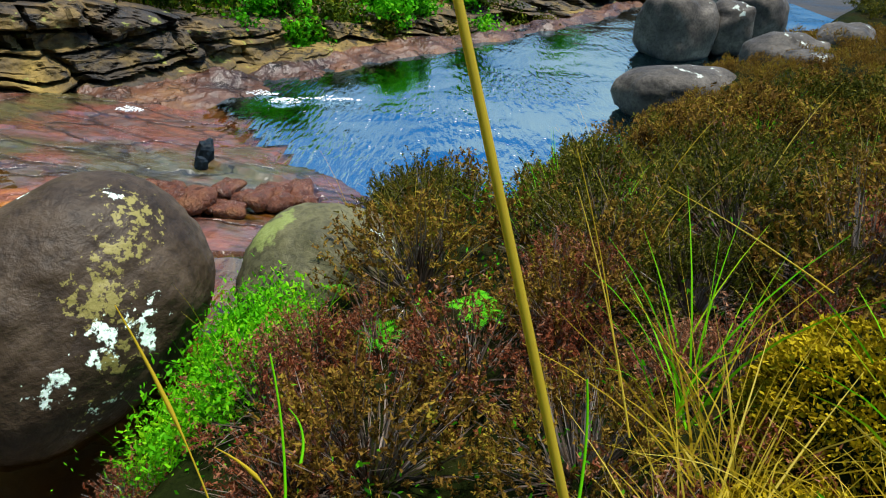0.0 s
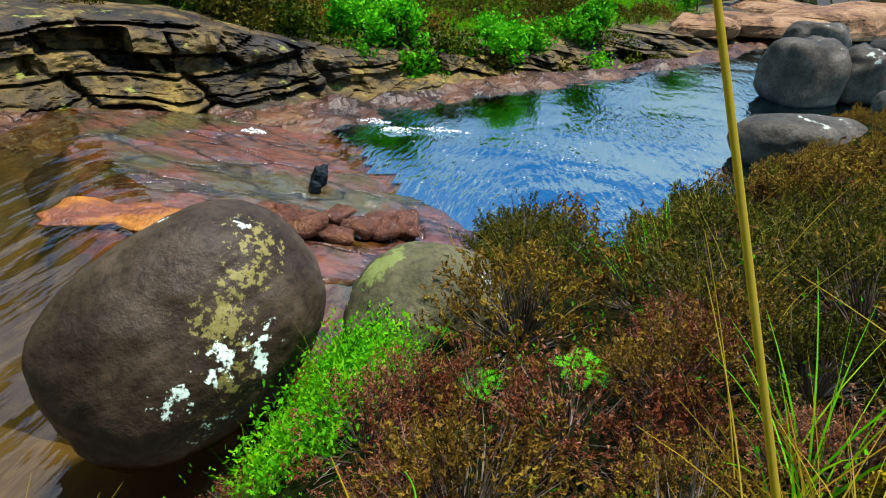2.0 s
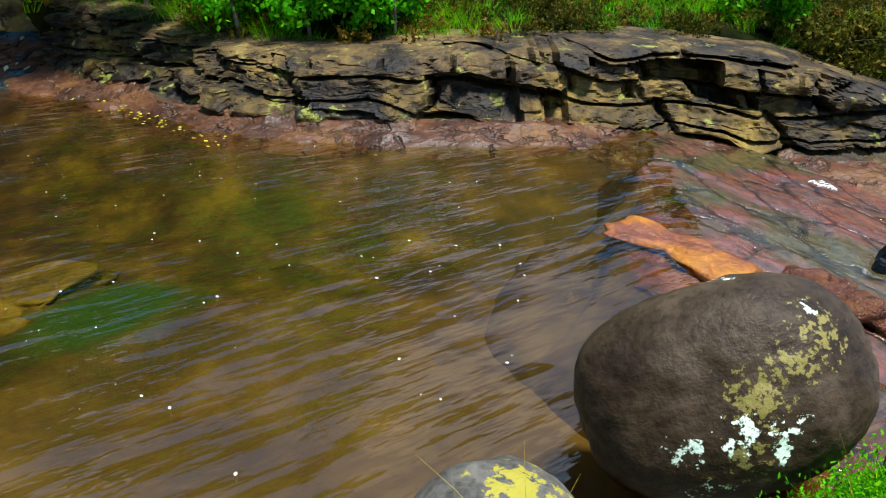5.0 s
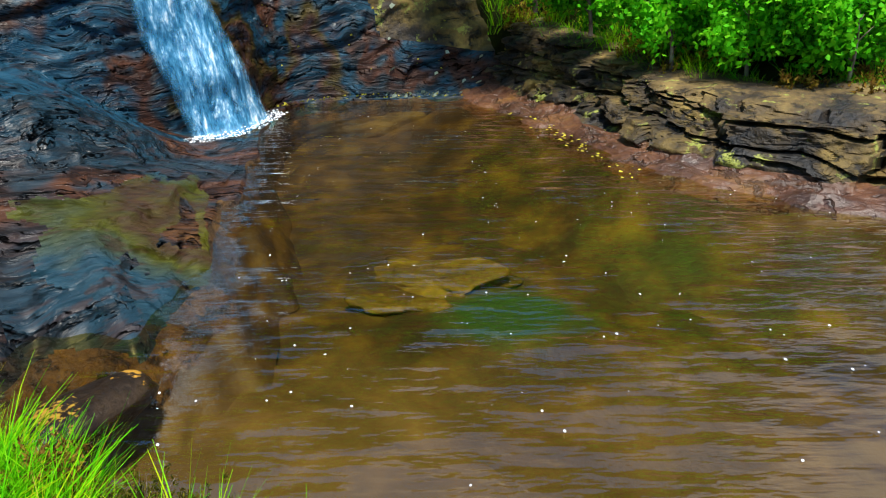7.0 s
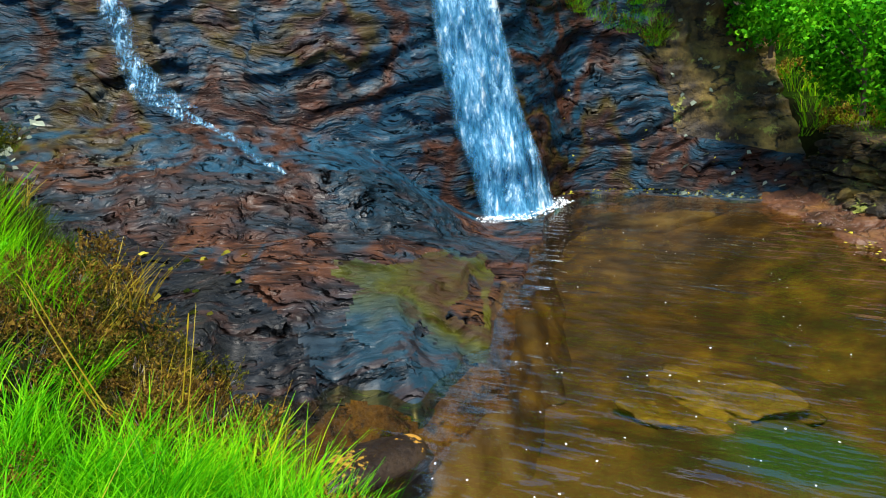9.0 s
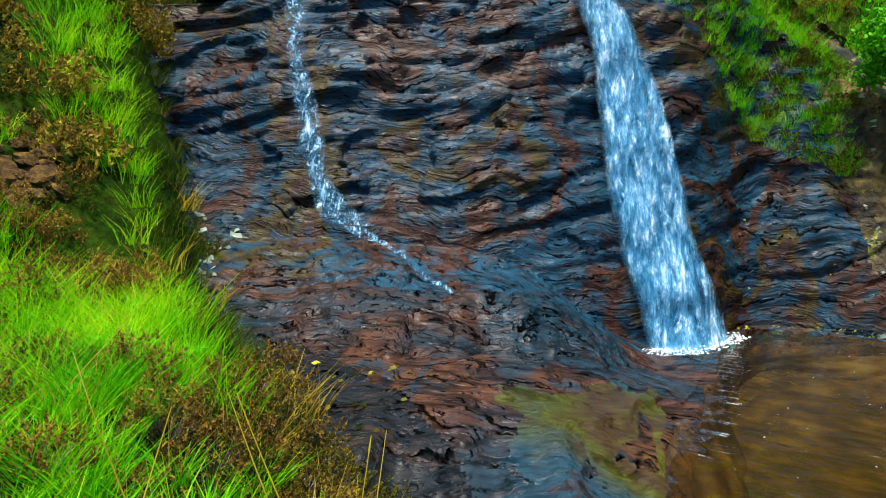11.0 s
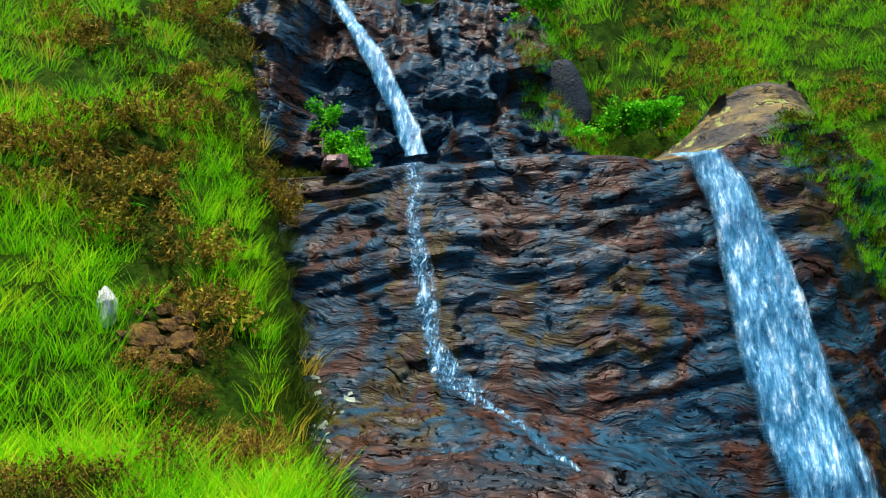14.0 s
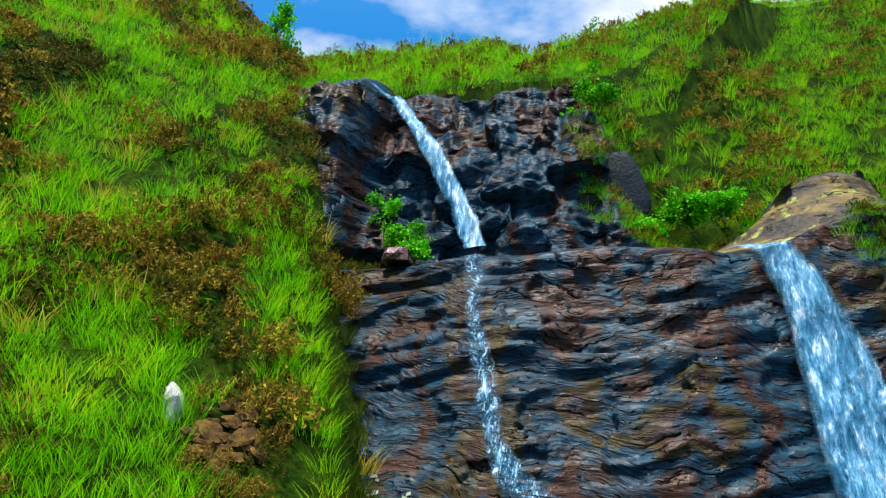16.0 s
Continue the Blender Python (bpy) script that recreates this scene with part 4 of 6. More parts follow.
# ---------------- falls ----------------
def fall_sheet(name, keys, label, lift=0.12, cross=16, rows=120, seed=81, bulge=0.12, foot=0.0, rim=0.30, mat=None, parent=None):
    """keys: rows of w, s of the left edge, s of the right edge."""
    k = np.array(sorted(keys))
    a, b = np.linspace(0, 1, cross), np.linspace(k[0, 0], k[-1, 0], rows)
    A, B = np.meshgrid(a, b, indexing="ij")
    A, B = A.ravel(), B.ravel()
    l, r = np.interp(B, k[:, 0], k[:, 1]), np.interp(B, k[:, 0], k[:, 2])
    edge = 0.06 * fbm(np.stack([B * 60, 0 * B, A], 1), 3, seed)
    sv = l + (r - l) * A + edge
    off = lift + bulge * np.sin(np.pi * A) + 0.05 * fbm(np.stack([sv * 6, B * 30, 0 * sv], 1), 3, seed + 2)
    p = face_surface(sv, B, off, 0.0)
    if foot:
        low = smooth(k[0, 0] + 0.03, k[0, 0], B)
        p[:, 2] = p[:, 2] * (1 - low) - 0.05 * low
        p[:, :2] += (foot * low)[:, None] * OUT
    ob = mesh_object(name, p, grid_faces(cross, rows), [mat or M_FOAM])
    run = ob.data.attributes.new("run", "FLOAT_VECTOR", "POINT")
    run.data.foreach_set("vector", np.stack([sv, p[:, 2] - 0.4 * B * 20, np.clip(np.minimum(A, 1 - A) * (r - l) / rim, 0, 1)], 1).astype(np.float32).ravel())
    if parent is not None:
        ob.parent = parent
        return ob
    return tagged(ob, label, "waterfall")


MAIN = [(0.405, 2.1, 3.76), (0.425, 2.02, 3.5), (0.44, 1.88, 3.3), (0.47, 1.68, 2.95), (0.514, 1.48, 2.68), (0.55, 1.36, 2.34), (0.575, 1.26, 2.0), (0.60, 1.0, 1.6), (0.645, 0.85, 1.2), (0.66, 0.7, 0.95)]
fall_top = tagged(new("waterfall"), "broad blue-white waterfall sliding down wet dark rock", "waterfall")
fall_sheet("water_veil", MAIN, "", 0.22, 30, 200, foot=0.30, rim=0.3, parent=fall_top)
for k, (f0_, f1_, w_end) in enumerate([(0.04, 0.30, 0.62), (0.26, 0.52, 0.645), (0.46, 0.74, 0.60), (0.66, 0.96, 0.57)]):
    fall_sheet("white_strand", [(w, l + (r - l) * f0_, l + (r - l) * f1_) for w, l, r in MAIN if w <= w_end], "", 0.30 + 0.02 * k, 12, 160, 95 + k, 0.05, 0.16, 0.20, M_STRAND, fall_top)
SECOND = [(0.43, -2.62, -1.98), (0.446, -2.85, -2.35), (0.476, -3.05, -2.75), (0.52, -3.2, -2.9), (0.554, -3.36, -3.14), (0.582, -3.42, -3.2), (0.61, -3.5, -3.3), (0.66, -3.7, -3.4), (0.70, -3.75, -3.45)]
second_top = tagged(new("waterfall"), "thin broken waterfall trickling down a rock wall", "waterfall")
fall_sheet("water_veil", [(w, l - 0.06, r + 0.06) for w, l, r in SECOND], "", 0.20, 14, 200, 85, 0.03, 0.0, 0.24, M_TRICKLE, second_top)
fall_sheet("white_strand", [(w, l + 0.2 * (r - l), r - 0.2 * (r - l)) for w, l, r in SECOND], "", 0.24, 8, 200, 86, 0.02, 0.0, 0.12, M_STRAND, second_top)
fall_sheet("rivulet", [(0.32, -0.85, -0.75), (0.345, -1.2, -1.05), (0.394, -1.68, -1.45), (0.43, -2.5, -2.1)], "thin white rivulet running over the rock shelf", 0.16, 8, 90, 88, 0.0, rim=0.10, mat=M_TRICKLE)
UPPER = [(0.715, -3.85, -3.35), (0.762, -4.2, -3.7), (0.814, -4.75, -4.25), (0.884, -5.6, -5.2), (0.93, -6.2, -5.85), (0.97, -6.6, -6.3)]
upper_top = tagged(new("waterfall"), "narrow white upper waterfall in a dark gully", "waterfall")
fall_sheet("water_veil", UPPER, "", 0.45, 16, 180, 90, 0.08, 0.0, 0.14, None, upper_top)
fall_sheet("white_strand", [(w, l + 0.15 * (r - l), l + 0.6 * (r - l)) for w, l, r in UPPER], "", 0.52, 10, 180, 92, 0.03, 0.0, 0.10, M_STRAND, upper_top)
fall_sheet("white_strand", [(w, l + 0.5 * (r - l), l + 0.95 * (r - l)) for w, l, r in UPPER], "", 0.54, 10, 180, 93, 0.03, 0.0, 0.10, M_STRAND, upper_top)


def splash(centre, rx, ry, n, size=1.0):
    """White churned water: many small overlapping lumps."""
    vs, fs, k = [], [], 0
    for _ in range(n):
        a, r = rng.uniform(0, 2 * np.pi), np.sqrt(rng.uniform(0, 1))
        c = np.array((centre[0] + rx * r * np.cos(a), centre[1] + ry * r * np.sin(a), centre[2] + rng.uniform(-0.01, 0.05) * (1.3 - r)))
        s = rng.uniform(0.008, 0.035) * size
        h = rng.uniform(0.2, 0.5)
        for m in range(6):
            b = m * np.pi / 3 + a
            vs.append(c + s * np.array((np.cos(b) * rng.uniform(0.7, 1.6), np.sin(b) * rng.uniform(0.7, 1.6), -0.3)))
        vs.append(c + np.array((0, 0, s * h)))
        vs.append(c + np.array((0, 0, s * h)))
        for m in range(6):
            fs.append((k + m, k + (m + 1) % 6, k + 6, k + 7))
        k += 8
    return np.array(vs), np.array(fs)


def foam_white(nt, b):
    b.inputs["Base Color"].default_value = (0.85, 0.93, 0.96, 1)
    b.inputs["Roughness"].default_value = 0.5
    n = nz(nt, 30, 3)
    bump(nt, b, n.outputs["Fac"], 0.6, 0.01)


M_SPLASH = material("white_foam", foam_white)
vs, fs = [], []
for k in range(16):
    fv = face_surface(np.array([2.05 + 1.7 * k / 15]), np.array([0.385]))[0]
    v1, f1 = splash((fv[0] + 0.33, fv[1] + 0.23, max(fv[2], 0.0) + 0.02), 0.20, 0.20, 34, 0.55)
    fs.append(f1 + sum(len(v) for v in vs))
    vs.append(v1)
vs, fs = np.concatenate(vs), np.concatenate(fs)
tagged(mesh_object("plunge_foam", vs, fs, [M_SPLASH]), "white churned foam where the fall meets the pool", "foam", kind="stuff")
vs, fs = [], []
for cx_, cy_, rx_, ry_, n_ in [(-1.35, 8.70, 0.22, 0.10, 34), (-0.80, 8.85, 0.42, 0.025, 22), (-1.75, 9.0, 0.25, 0.04, 24), (-2.75, 7.55, 0.16, 0.05, 22)]:
    v1, f1 = splash((cx_, cy_, float(water_level(np.array([cx_]), np.array([cy_]))[0]) + 0.015), rx_, ry_, n_ * 5, 0.4)
    fs.append(f1 + sum(len(v) for v in vs))
    vs.append(v1)
vs, fs = np.concatenate(vs), np.concatenate(fs)
tagged(mesh_object("riffle_foam", vs, fs, [M_SPLASH]), "white foam where water drops between the slabs", "foam", kind="stuff")
# floating flecks
vs, fs = [], []
for _ in range(330):
    if rng.random() < 0.62:
        x, y = rng.uniform(-10.5, -1.5), rng.uniform(-2.0, 4.2)
    else:
        x, y = rng.normal(0.4, 0.9), rng.normal(8.3, 0.8)
    ok = along(NEAR, np.array([x]), np.array([y]))[0][0] < -0.2 and along(FAR, np.array([x]), np.array([y]))[0][0] < -1.0
    if not ok:
        continue
    z = float(water_level(np.array([x]), np.array([y]))[0]) + 0.012
    s, a = rng.uniform(0.003, 0.011), rng.uniform(0, 3.14)
    k = len(vs)
    for m in range(4):
        b = a + m * np.pi / 2
        vs.append((x + s * np.cos(b) * (1.6 if m % 2 else 0.8), y + s * np.sin(b), z))
    fs.append((k, k + 1, k + 2, k + 3))
tagged(mesh_object("foam_flecks", np.array(vs), np.array(fs), [M_SPLASH]), "small white foam flecks floating on the pools", "foam", kind="stuff")

# ---------------- boulders and stones ----------------
def lichened(name, base, patches, pits=0.0, wet=0.5):
    """Boulder stone: base stops, and lichen patches (colour, scale, cut, where on z)."""
    def build(nt, b):
        vec = coords(nt)
        n1 = nz(nt, 2.4, 8, 0.65, vec)
        n2 = nz(nt, 24, 4, 0.65, vec)
        col = ramp(nt, n1.outputs["Fac"], base)
        g = ramp(nt, n2.outputs["Fac"], [(0.32, grey(0.35)), (0.55, grey(1.0))])
        mul = nt.nodes.new("ShaderNodeMix")
        mul.data_type, mul.blend_type = "RGBA", "MULTIPLY"
        mul.inputs["Factor"].default_value = 0.75
        nt.links.new(col, mul.inputs["A"])
        nt.links.new(g, mul.inputs["B"])
        out = mul.outputs["Result"]
        for colour, scale, cut, centre, radius in patches:
            nn = nz(nt, scale, 5, 0.65, vec)
            dist = nt.nodes.new("ShaderNodeVectorMath")
            dist.operation = "DISTANCE"
            nt.links.new(vec, dist.inputs[0])
            dist.inputs[1].default_value = centre
            fall = nt.nodes.new("ShaderNodeMapRange")
            fall.inputs["From Min"].default_value, fall.inputs["From Max"].default_value = radius, 0.0
            fall.inputs["To Min"].default_value, fall.inputs["To Max"].default_value = -0.30, 0.12
            nt.links.new(dist.outputs["Value"], fall.inputs["Value"])
            add = nt.nodes.new("ShaderNodeMath")
            nt.links.new(nn.outputs["Fac"], add.inputs[0])
            nt.links.new(fall.outputs[0], add.inputs[1])
            out = mixc(nt, ramp(nt, add.outputs[0], [(cut, grey(0)), (cut + 0.04, grey(1))]), out, colour)
        vp = nz(nt, 42, kind="ShaderNodeTexVoronoi", vec=vec)
        spots = nt.nodes.new("ShaderNodeMix")
        spots.data_type, spots.blend_type = "RGBA", "MULTIPLY"
        spots.inputs["Factor"].default_value = 0.85 * pits
        nt.links.new(out, spots.inputs["A"])
        nt.links.new(ramp(nt, vp.outputs["Distance"], [(0.06, grey(0.1)), (0.28, grey(0.9)), (0.48, grey(1.2)), (0.62, grey(2.6))]), spots.inputs["B"])
        out = spots.outputs["Result"]
        nt.links.new(out, b.inputs["Base Color"])
        b.inputs["Roughness"].default_value = wet
        b.inputs["Specular IOR Level"].default_value = 0.2
        v = nz(nt, 55, kind="ShaderNodeTexVoronoi", vec=vec)
        pit = ramp(nt, v.outputs["Distance"], [(0.1, grey(0)), (0.42, grey(1))])
        first = bump(nt, b, n2.outputs["Fac"], 0.5, 0.02)
        bump(nt, b, pit, pits, 0.012, first)
    return material(name, build)


DARK = [(0.3, (0.004, 0.002, 0.001)), (0.5, (0.012, 0.007, 0.0035)), (0.7, (0.026, 0.016, 0.008))]
GREY = [(0.3, (0.03, 0.03, 0.03)), (0.5, (0.075, 0.073, 0.065)), (0.7, (0.14, 0.135, 0.12))]
WHITE, YEL, OCHRE = (0.40, 0.50, 0.44), (0.22, 0.20, 0.03), (0.10, 0.088, 0.026)
M_B1 = lichened("pitted_boulder_stone", [(0.3, (0.008, 0.005, 0.003)), (0.5, (0.022, 0.015, 0.009)), (0.7, (0.044, 0.032, 0.021))], [(OCHRE, 24, 0.49, (0.28, 0.02, 0.36), 0.24), (OCHRE, 28, 0.48, (0.11, -0.06, 0.39), 0.26), (OCHRE, 24, 0.50, (0.00, -0.24, 0.34), 0.24), (OCHRE, 26, 0.50, (0.41, 0.10, 0.29), 0.28), (OCHRE, 24, 0.52, (-0.18, -0.29, 0.25), 0.24),
    (WHITE, 16, 0.50, (-0.19, -0.16, 0.38), 0.19), (WHITE, 15, 0.50, (0.01, -0.18, 0.38), 0.19), (WHITE, 15, 0.49, (0.16, -0.22, 0.35), 0.20), (WHITE, 18, 0.52, (-0.16, -0.31, 0.25), 0.23), (WHITE, 13, 0.52, (0.41, 0.18, 0.25), 0.19), (WHITE, 15, 0.52, (0.17, 0.39, 0.13), 0.18), (WHITE, 15, 0.53, (0.50, 0.16, 0.08), 0.23)], 1.0, 0.5)
M_B2 = lichened("mossy_boulder_stone", [(0.3, (0.02, 0.020, 0.010)), (0.5, (0.055, 0.052, 0.024)), (0.7, (0.095, 0.09, 0.045))], [((0.10, 0.12, 0.035), 4, 0.5, (-0.1, 0, 0.2), 0.7), ((0.36, 0.44, 0.36), 9, 0.55, (0.25, 0.0, 0.25), 0.4)], 0.7, 0.6)
M_B3 = lichened("yellow_lichen_stone", GREY, [(YEL, 16, 0.48, (-0.05, 0.1, 0.3), 0.42), (WHITE, 8, 0.53, (0.25, 0.0, 0.2), 0.35)], 0.5, 0.5)
M_WETROCK = lichened("wet_lichened_rock", DARK, [((0.17, 0.10, 0.012), 26, 0.53, (-0.2, 0.0, 0.12), 0.4), ((0.24, 0.12, 0.015), 9, 0.50, (0.34, 0.0, 0.08), 0.22)], 0.6, 0.3)
M_B4 = lichened("smooth_grey_stone", [(0.3, (0.015, 0.014, 0.012)), (0.5, (0.045, 0.040, 0.033)), (0.7, (0.10, 0.09, 0.075))], [((0.3, 0.34, 0.3), 5, 0.6, (0.1, -0.1, 0.3), 0.8)], 0.5, 0.6)
M_ORANGE = rocky("wet_orange_stone", [(0.3, (0.045, 0.014, 0.006)), (0.5, (0.16, 0.052, 0.020)), (0.7, (0.27, 0.11, 0.03))], 5.0, (0.2, 0.45), 0.8)

M_SLATE = rocky("dark_slate", [(0.3, (0.002, 0.006, 0.010)), (0.5, (0.006, 0.015, 0.024)), (0.7, (0.012, 0.026, 0.038))], 2.0, (0.5, 0.8), 0.6, spec=0.2)
M_RUST = rocky("rusty_slab_stone", [(0.3, (0.10, 0.035, 0.02)), (0.46, (0.26, 0.085, 0.045)), (0.54, (0.40, 0.14, 0.02)), (0.7, (0.55, 0.24, 0.015))], 2.2, (0.25, 0.5), 0.7)
boulder("boulder", (-0.60, 2.73, 0.31), (0.63, 0.46, 0.44), (0, 0, 0), 3, [M_B1], "large rounded dark boulder with pale lichen at the water's edge", 140, 0.07, 0.80, axes=((0.549, 0.722, 0.421), (-0.678, 0.09, 0.729), (0.488, -0.686, 0.539)))
boulder("boulder", (0.36, 3.22, 0.18), (0.40, 0.44, 0.40), (0, 0, 10), 5, [M_B2], "rounded mossy grey-green boulder among heather", 100)
boulder("boulder", (-0.60, 1.52, 0.02), (0.40, 0.36, 0.30), (0, 0, -20), 8, [M_B3], "grey boulder with yellow and white lichen at the water's edge", 100)
boulder("stone", (-0.20, 1.80, 0.12), (0.13, 0.10, 0.10), (0, 0, 30), 12, [M_ORANGE], "small wet orange-brown stone between two boulders", 32, category="stone")
boulder("stone", (0.02, 1.62, 0.20), (0.16, 0.12, 0.12), (0, 0, 70), 14, [M_B3], "small grey lichened stone in grass", 32, category="stone")
# boulders beside the lower pool
for c_, s_, t_, sd, lab in [((3.55, 8.95, -0.32), (0.70, 0.48, 0.36), 12, 20, "low smooth grey boulder beside the lower pool"), ((4.35, 12.4, -0.1), (0.62, 0.58, 0.60), 30, 22, "tall dark boulder with white lichen beside the stream"),
                            ((5.3, 12.6, -0.12), (0.36, 0.4, 0.5), 0, 24, "upright dark boulder beside the stream"), ((6.2, 13.9, -0.1), (0.48, 0.44, 0.44), 50, 26, "dark rounded boulder beside the stream"),
                            ((5.35, 10.4, -0.15), (0.62, 0.43, 0.33), 20, 28, "flat pale grey boulder among heather"), ((6.4, 10.9, 0.0), (0.47, 0.4, 0.32), 70, 30, "pale grey boulder among heather"),
                            ((5.3, 9.6, -0.1), (0.38, 0.3, 0.24), 0, 32, "small pale grey boulder among heather"), ((5.9, 17.5, -0.2), (0.6, 0.5, 0.4), 0, 34, "grey boulder beyond the lower pool")]:
    boulder("boulder", c_, s_, (0, 0, t_), sd, [M_B4], lab, 72, 0.28, 0.74)
# red stones at the end of the riffle
r3 = np.random.default_rng(4)
for k in range(17):
    f = (k + 0.5) / 17
    cx, cy = -1.42 + 1.15 * f + r3.normal(0, 0.08), 5.05 + 0.45 * f + r3.normal(0, 0.15)
    big = r3.uniform(0.07, 0.20)
    o2 = boulder("red_stone", (cx, cy, -0.15 - 0.25 * f), (big, big * r3.uniform(0.5, 0.8), big * r3.uniform(0.35, 0.5)), (r3.uniform(-14, 14), r3.uniform(-14, 14), r3.uniform(0, 360)), 140 + k, [M_ORANGE],
                 "wet red sandstone cobble in shallow water", 18, 0.5, 0.6, "stone", r3.uniform(-0.2, 0.3))
    o2["group"] = "red cobbles in the riffle"
boulder("low_slab", (-2.20, 4.42, -0.04), (0.46, 0.24, 0.065), (3, 0, 10), 151, [M_RUST], "flat orange and red slab just above the water", 44, 1.1, 0.5, "rock slab")
boulder("dark_block", (-1.46, 6.38, -0.31), (0.075, 0.10, 0.11), (10, 12, 30), 157, [M_SLATE], "small black upright rock splitting the stream", 16, 0.5, 0.6, "stone", 0.1, True)
boulder("dark_block", (-1.40, 6.10, -0.33), (0.05, 0.05, 0.06), (10, 12, 60), 159, [M_SLATE], "small black rock in the stream", 12, 0.4, 0.6, "stone", 0.1, True)
boulder("wet_rock", (-2.47, -2.13, -0.04), (0.48, 0.19, 0.15), (0, 4, 151), 44, [M_WETROCK], "low dark rock with orange lichen standing in the pool", 48, 0.3, 0.75, category="rock")
boulder("white_stone", (-1.78, -8.26, 2.90), (0.17, 0.12, 0.20), (8, 30, 75), 46, [M_PALE], "pale angular stone set in the grassy slope", 14, 0.8, 0.7, "stone", 0.35, True)
M_OCHRE = rocky("ochre_bank_stone", [(0.3, (0.02, 0.010, 0.003)), (0.45, (0.09, 0.045, 0.010)), (0.6, (0.22, 0.12, 0.022)), (0.75, (0.32, 0.20, 0.04))], 6.0, (0.7, 0.9), 0.8, spec=0.2)
# ochre stones in the bare scar under the pale stone
r6 = np.random.default_rng(61)
for k in range(22):
    a, q = r6.uniform(0, 2 * np.pi), np.sqrt(r6.uniform(0, 1))
    x, y = -2.32 + 0.42 * q * np.cos(a), -7.98 + 0.30 * q * np.sin(a)
    size = r6.uniform(0.06, 0.17)
    ob6 = boulder("ochre_stone", (x, y, float(ground([x], [y])[0]) + 0.02), (size, size * r6.uniform(0.6, 0.9), size * 0.4), (r6.uniform(-12, 12) - 40, r6.uniform(-15, 15), r6.uniform(-40, 40)), 220 + k, [M_OCHRE], "small ochre stone in a bare scar of the slope", 14, 0.6, 0.6, "stone", 0.1, True)
    ob6["group"] = "ochre stones in the scar"
boulder("red_block", (-6.35, -10.35, 5.62), (0.34, 0.26, 0.16), (0, 0, 40), 48, [M_RED], "red sandstone block on the lip of the wall", 14, 0.25, 0.45, "stone", 0.1, True)

# flat slabs lying under the water of the upper pool
M_SUNK = rocky("sunken_slab_stone", [(0.3, (0.04, 0.024, 0.003)), (0.5, (0.13, 0.085, 0.009)), (0.7, (0.26, 0.19, 0.02))], 1.6, (0.5, 0.8), 0.7)
r9 = np.random.default_rng(19)
for k, (x, y, a) in enumerate([(-5.5, -0.10, 0.55), (-5.0, -0.55, 0.42)]):
    boulder("sunken_slab", (x, y, float(ground([x], [y])[0]) - 0.01), (a, a * r9.uniform(0.5, 0.7), 0.09), (r9.uniform(-5, 5), r9.uniform(-5, 5), 60 + 25 * k), 180 + k, [M_SUNK], "golden-brown ledge lying under clear shallow water", 40, 1.3, 0.55, "rock slab", 0.1)

# ---------------- plants ----------------
M_HEATH_G = leafy("heather_green", [(0.05, (0.012, 0.015, 0.002)), (0.4, (0.055, 0.064, 0.006)), (0.7, (0.14, 0.13, 0.012)), (0.95, (0.24, 0.12, 0.026))])
M_HEATH_B = leafy("heather_brown", [(0.05, (0.028, 0.013, 0.003)), (0.35, (0.12, 0.062, 0.010)), (0.6, (0.26, 0.15, 0.024)), (0.95, (0.30, 0.27, 0.016))])
M_HEATH_R = leafy("heather_dead", [(0.05, (0.055, 0.011, 0.004)), (0.45, (0.20, 0.052, 0.020)), (0.85, (0.40, 0.20, 0.11))])
M_HEATH_S = leafy("slope_heather", [(0.05, (0.040, 0.024, 0.003)), (0.35, (0.15, 0.090, 0.012)), (0.6, (0.32, 0.21, 0.026)), (0.95, (0.42, 0.42, 0.018))])
M_TWIG = leafy("heather_twig", [(0.2, (0.05, 0.035, 0.024)), (0.6, (0.17, 0.13, 0.10)), (0.9, (0.40, 0.35, 0.31))], 0.8, 6, 0.0)
M_LIME = leafy("lime_grass_blade", [(0.05, (0.03, 0.20, 0.001)), (0.30, (0.15, 0.52, 0.003)), (0.60, (0.29, 0.76, 0.005)), (0.95, (0.66, 0.74, 0.012))], 0.5, 1.2, 0.5)
M_MOSSEDGE = leafy("dark_edge_moss", [(0.05, (0.006, 0.016, 0.001)), (0.45, (0.030, 0.060, 0.003)), (0.75, (0.10, 0.15, 0.006)), (0.95, (0.26, 0.28, 0.010))], 0.6, 2.0, 0.2)
M_GRASS = leafy("grass_blade", [(0.05, (0.012, 0.15, 0.001)), (0.30, (0.07, 0.42, 0.003)), (0.62, (0.21, 0.66, 0.005)), (0.95, (0.55, 0.62, 0.012))], 0.5, 1.2, 0.35)
M_STRAW = leafy("dry_grass", [(0.1, (0.34, 0.23, 0.012)), (0.5, (0.58, 0.43, 0.03)), (0.9, (0.72, 0.60, 0.13))], 0.6, 3, 0.45)
M_HERB = leafy("herb_leaf", [(0.1, (0.03, 0.20, 0.002)), (0.5, (0.11, 0.50, 0.006)), (0.9, (0.30, 0.62, 0.01))], 0.5, 3.0, 0.35)
M_FERN = leafy("fern_frond", [(0.1, (0.02, 0.20, 0.004)), (0.5, (0.09, 0.50, 0.008)), (0.9, (0.24, 0.66, 0.02))], 0.5, 3.0, 0.35)
M_LEAF = leafy("shrub_leaf", [(0.1, (0.010, 0.09, 0.002)), (0.5, (0.06, 0.36, 0.005)), (0.9, (0.20, 0.58, 0.012))], 0.5, 1.5, 0.3)
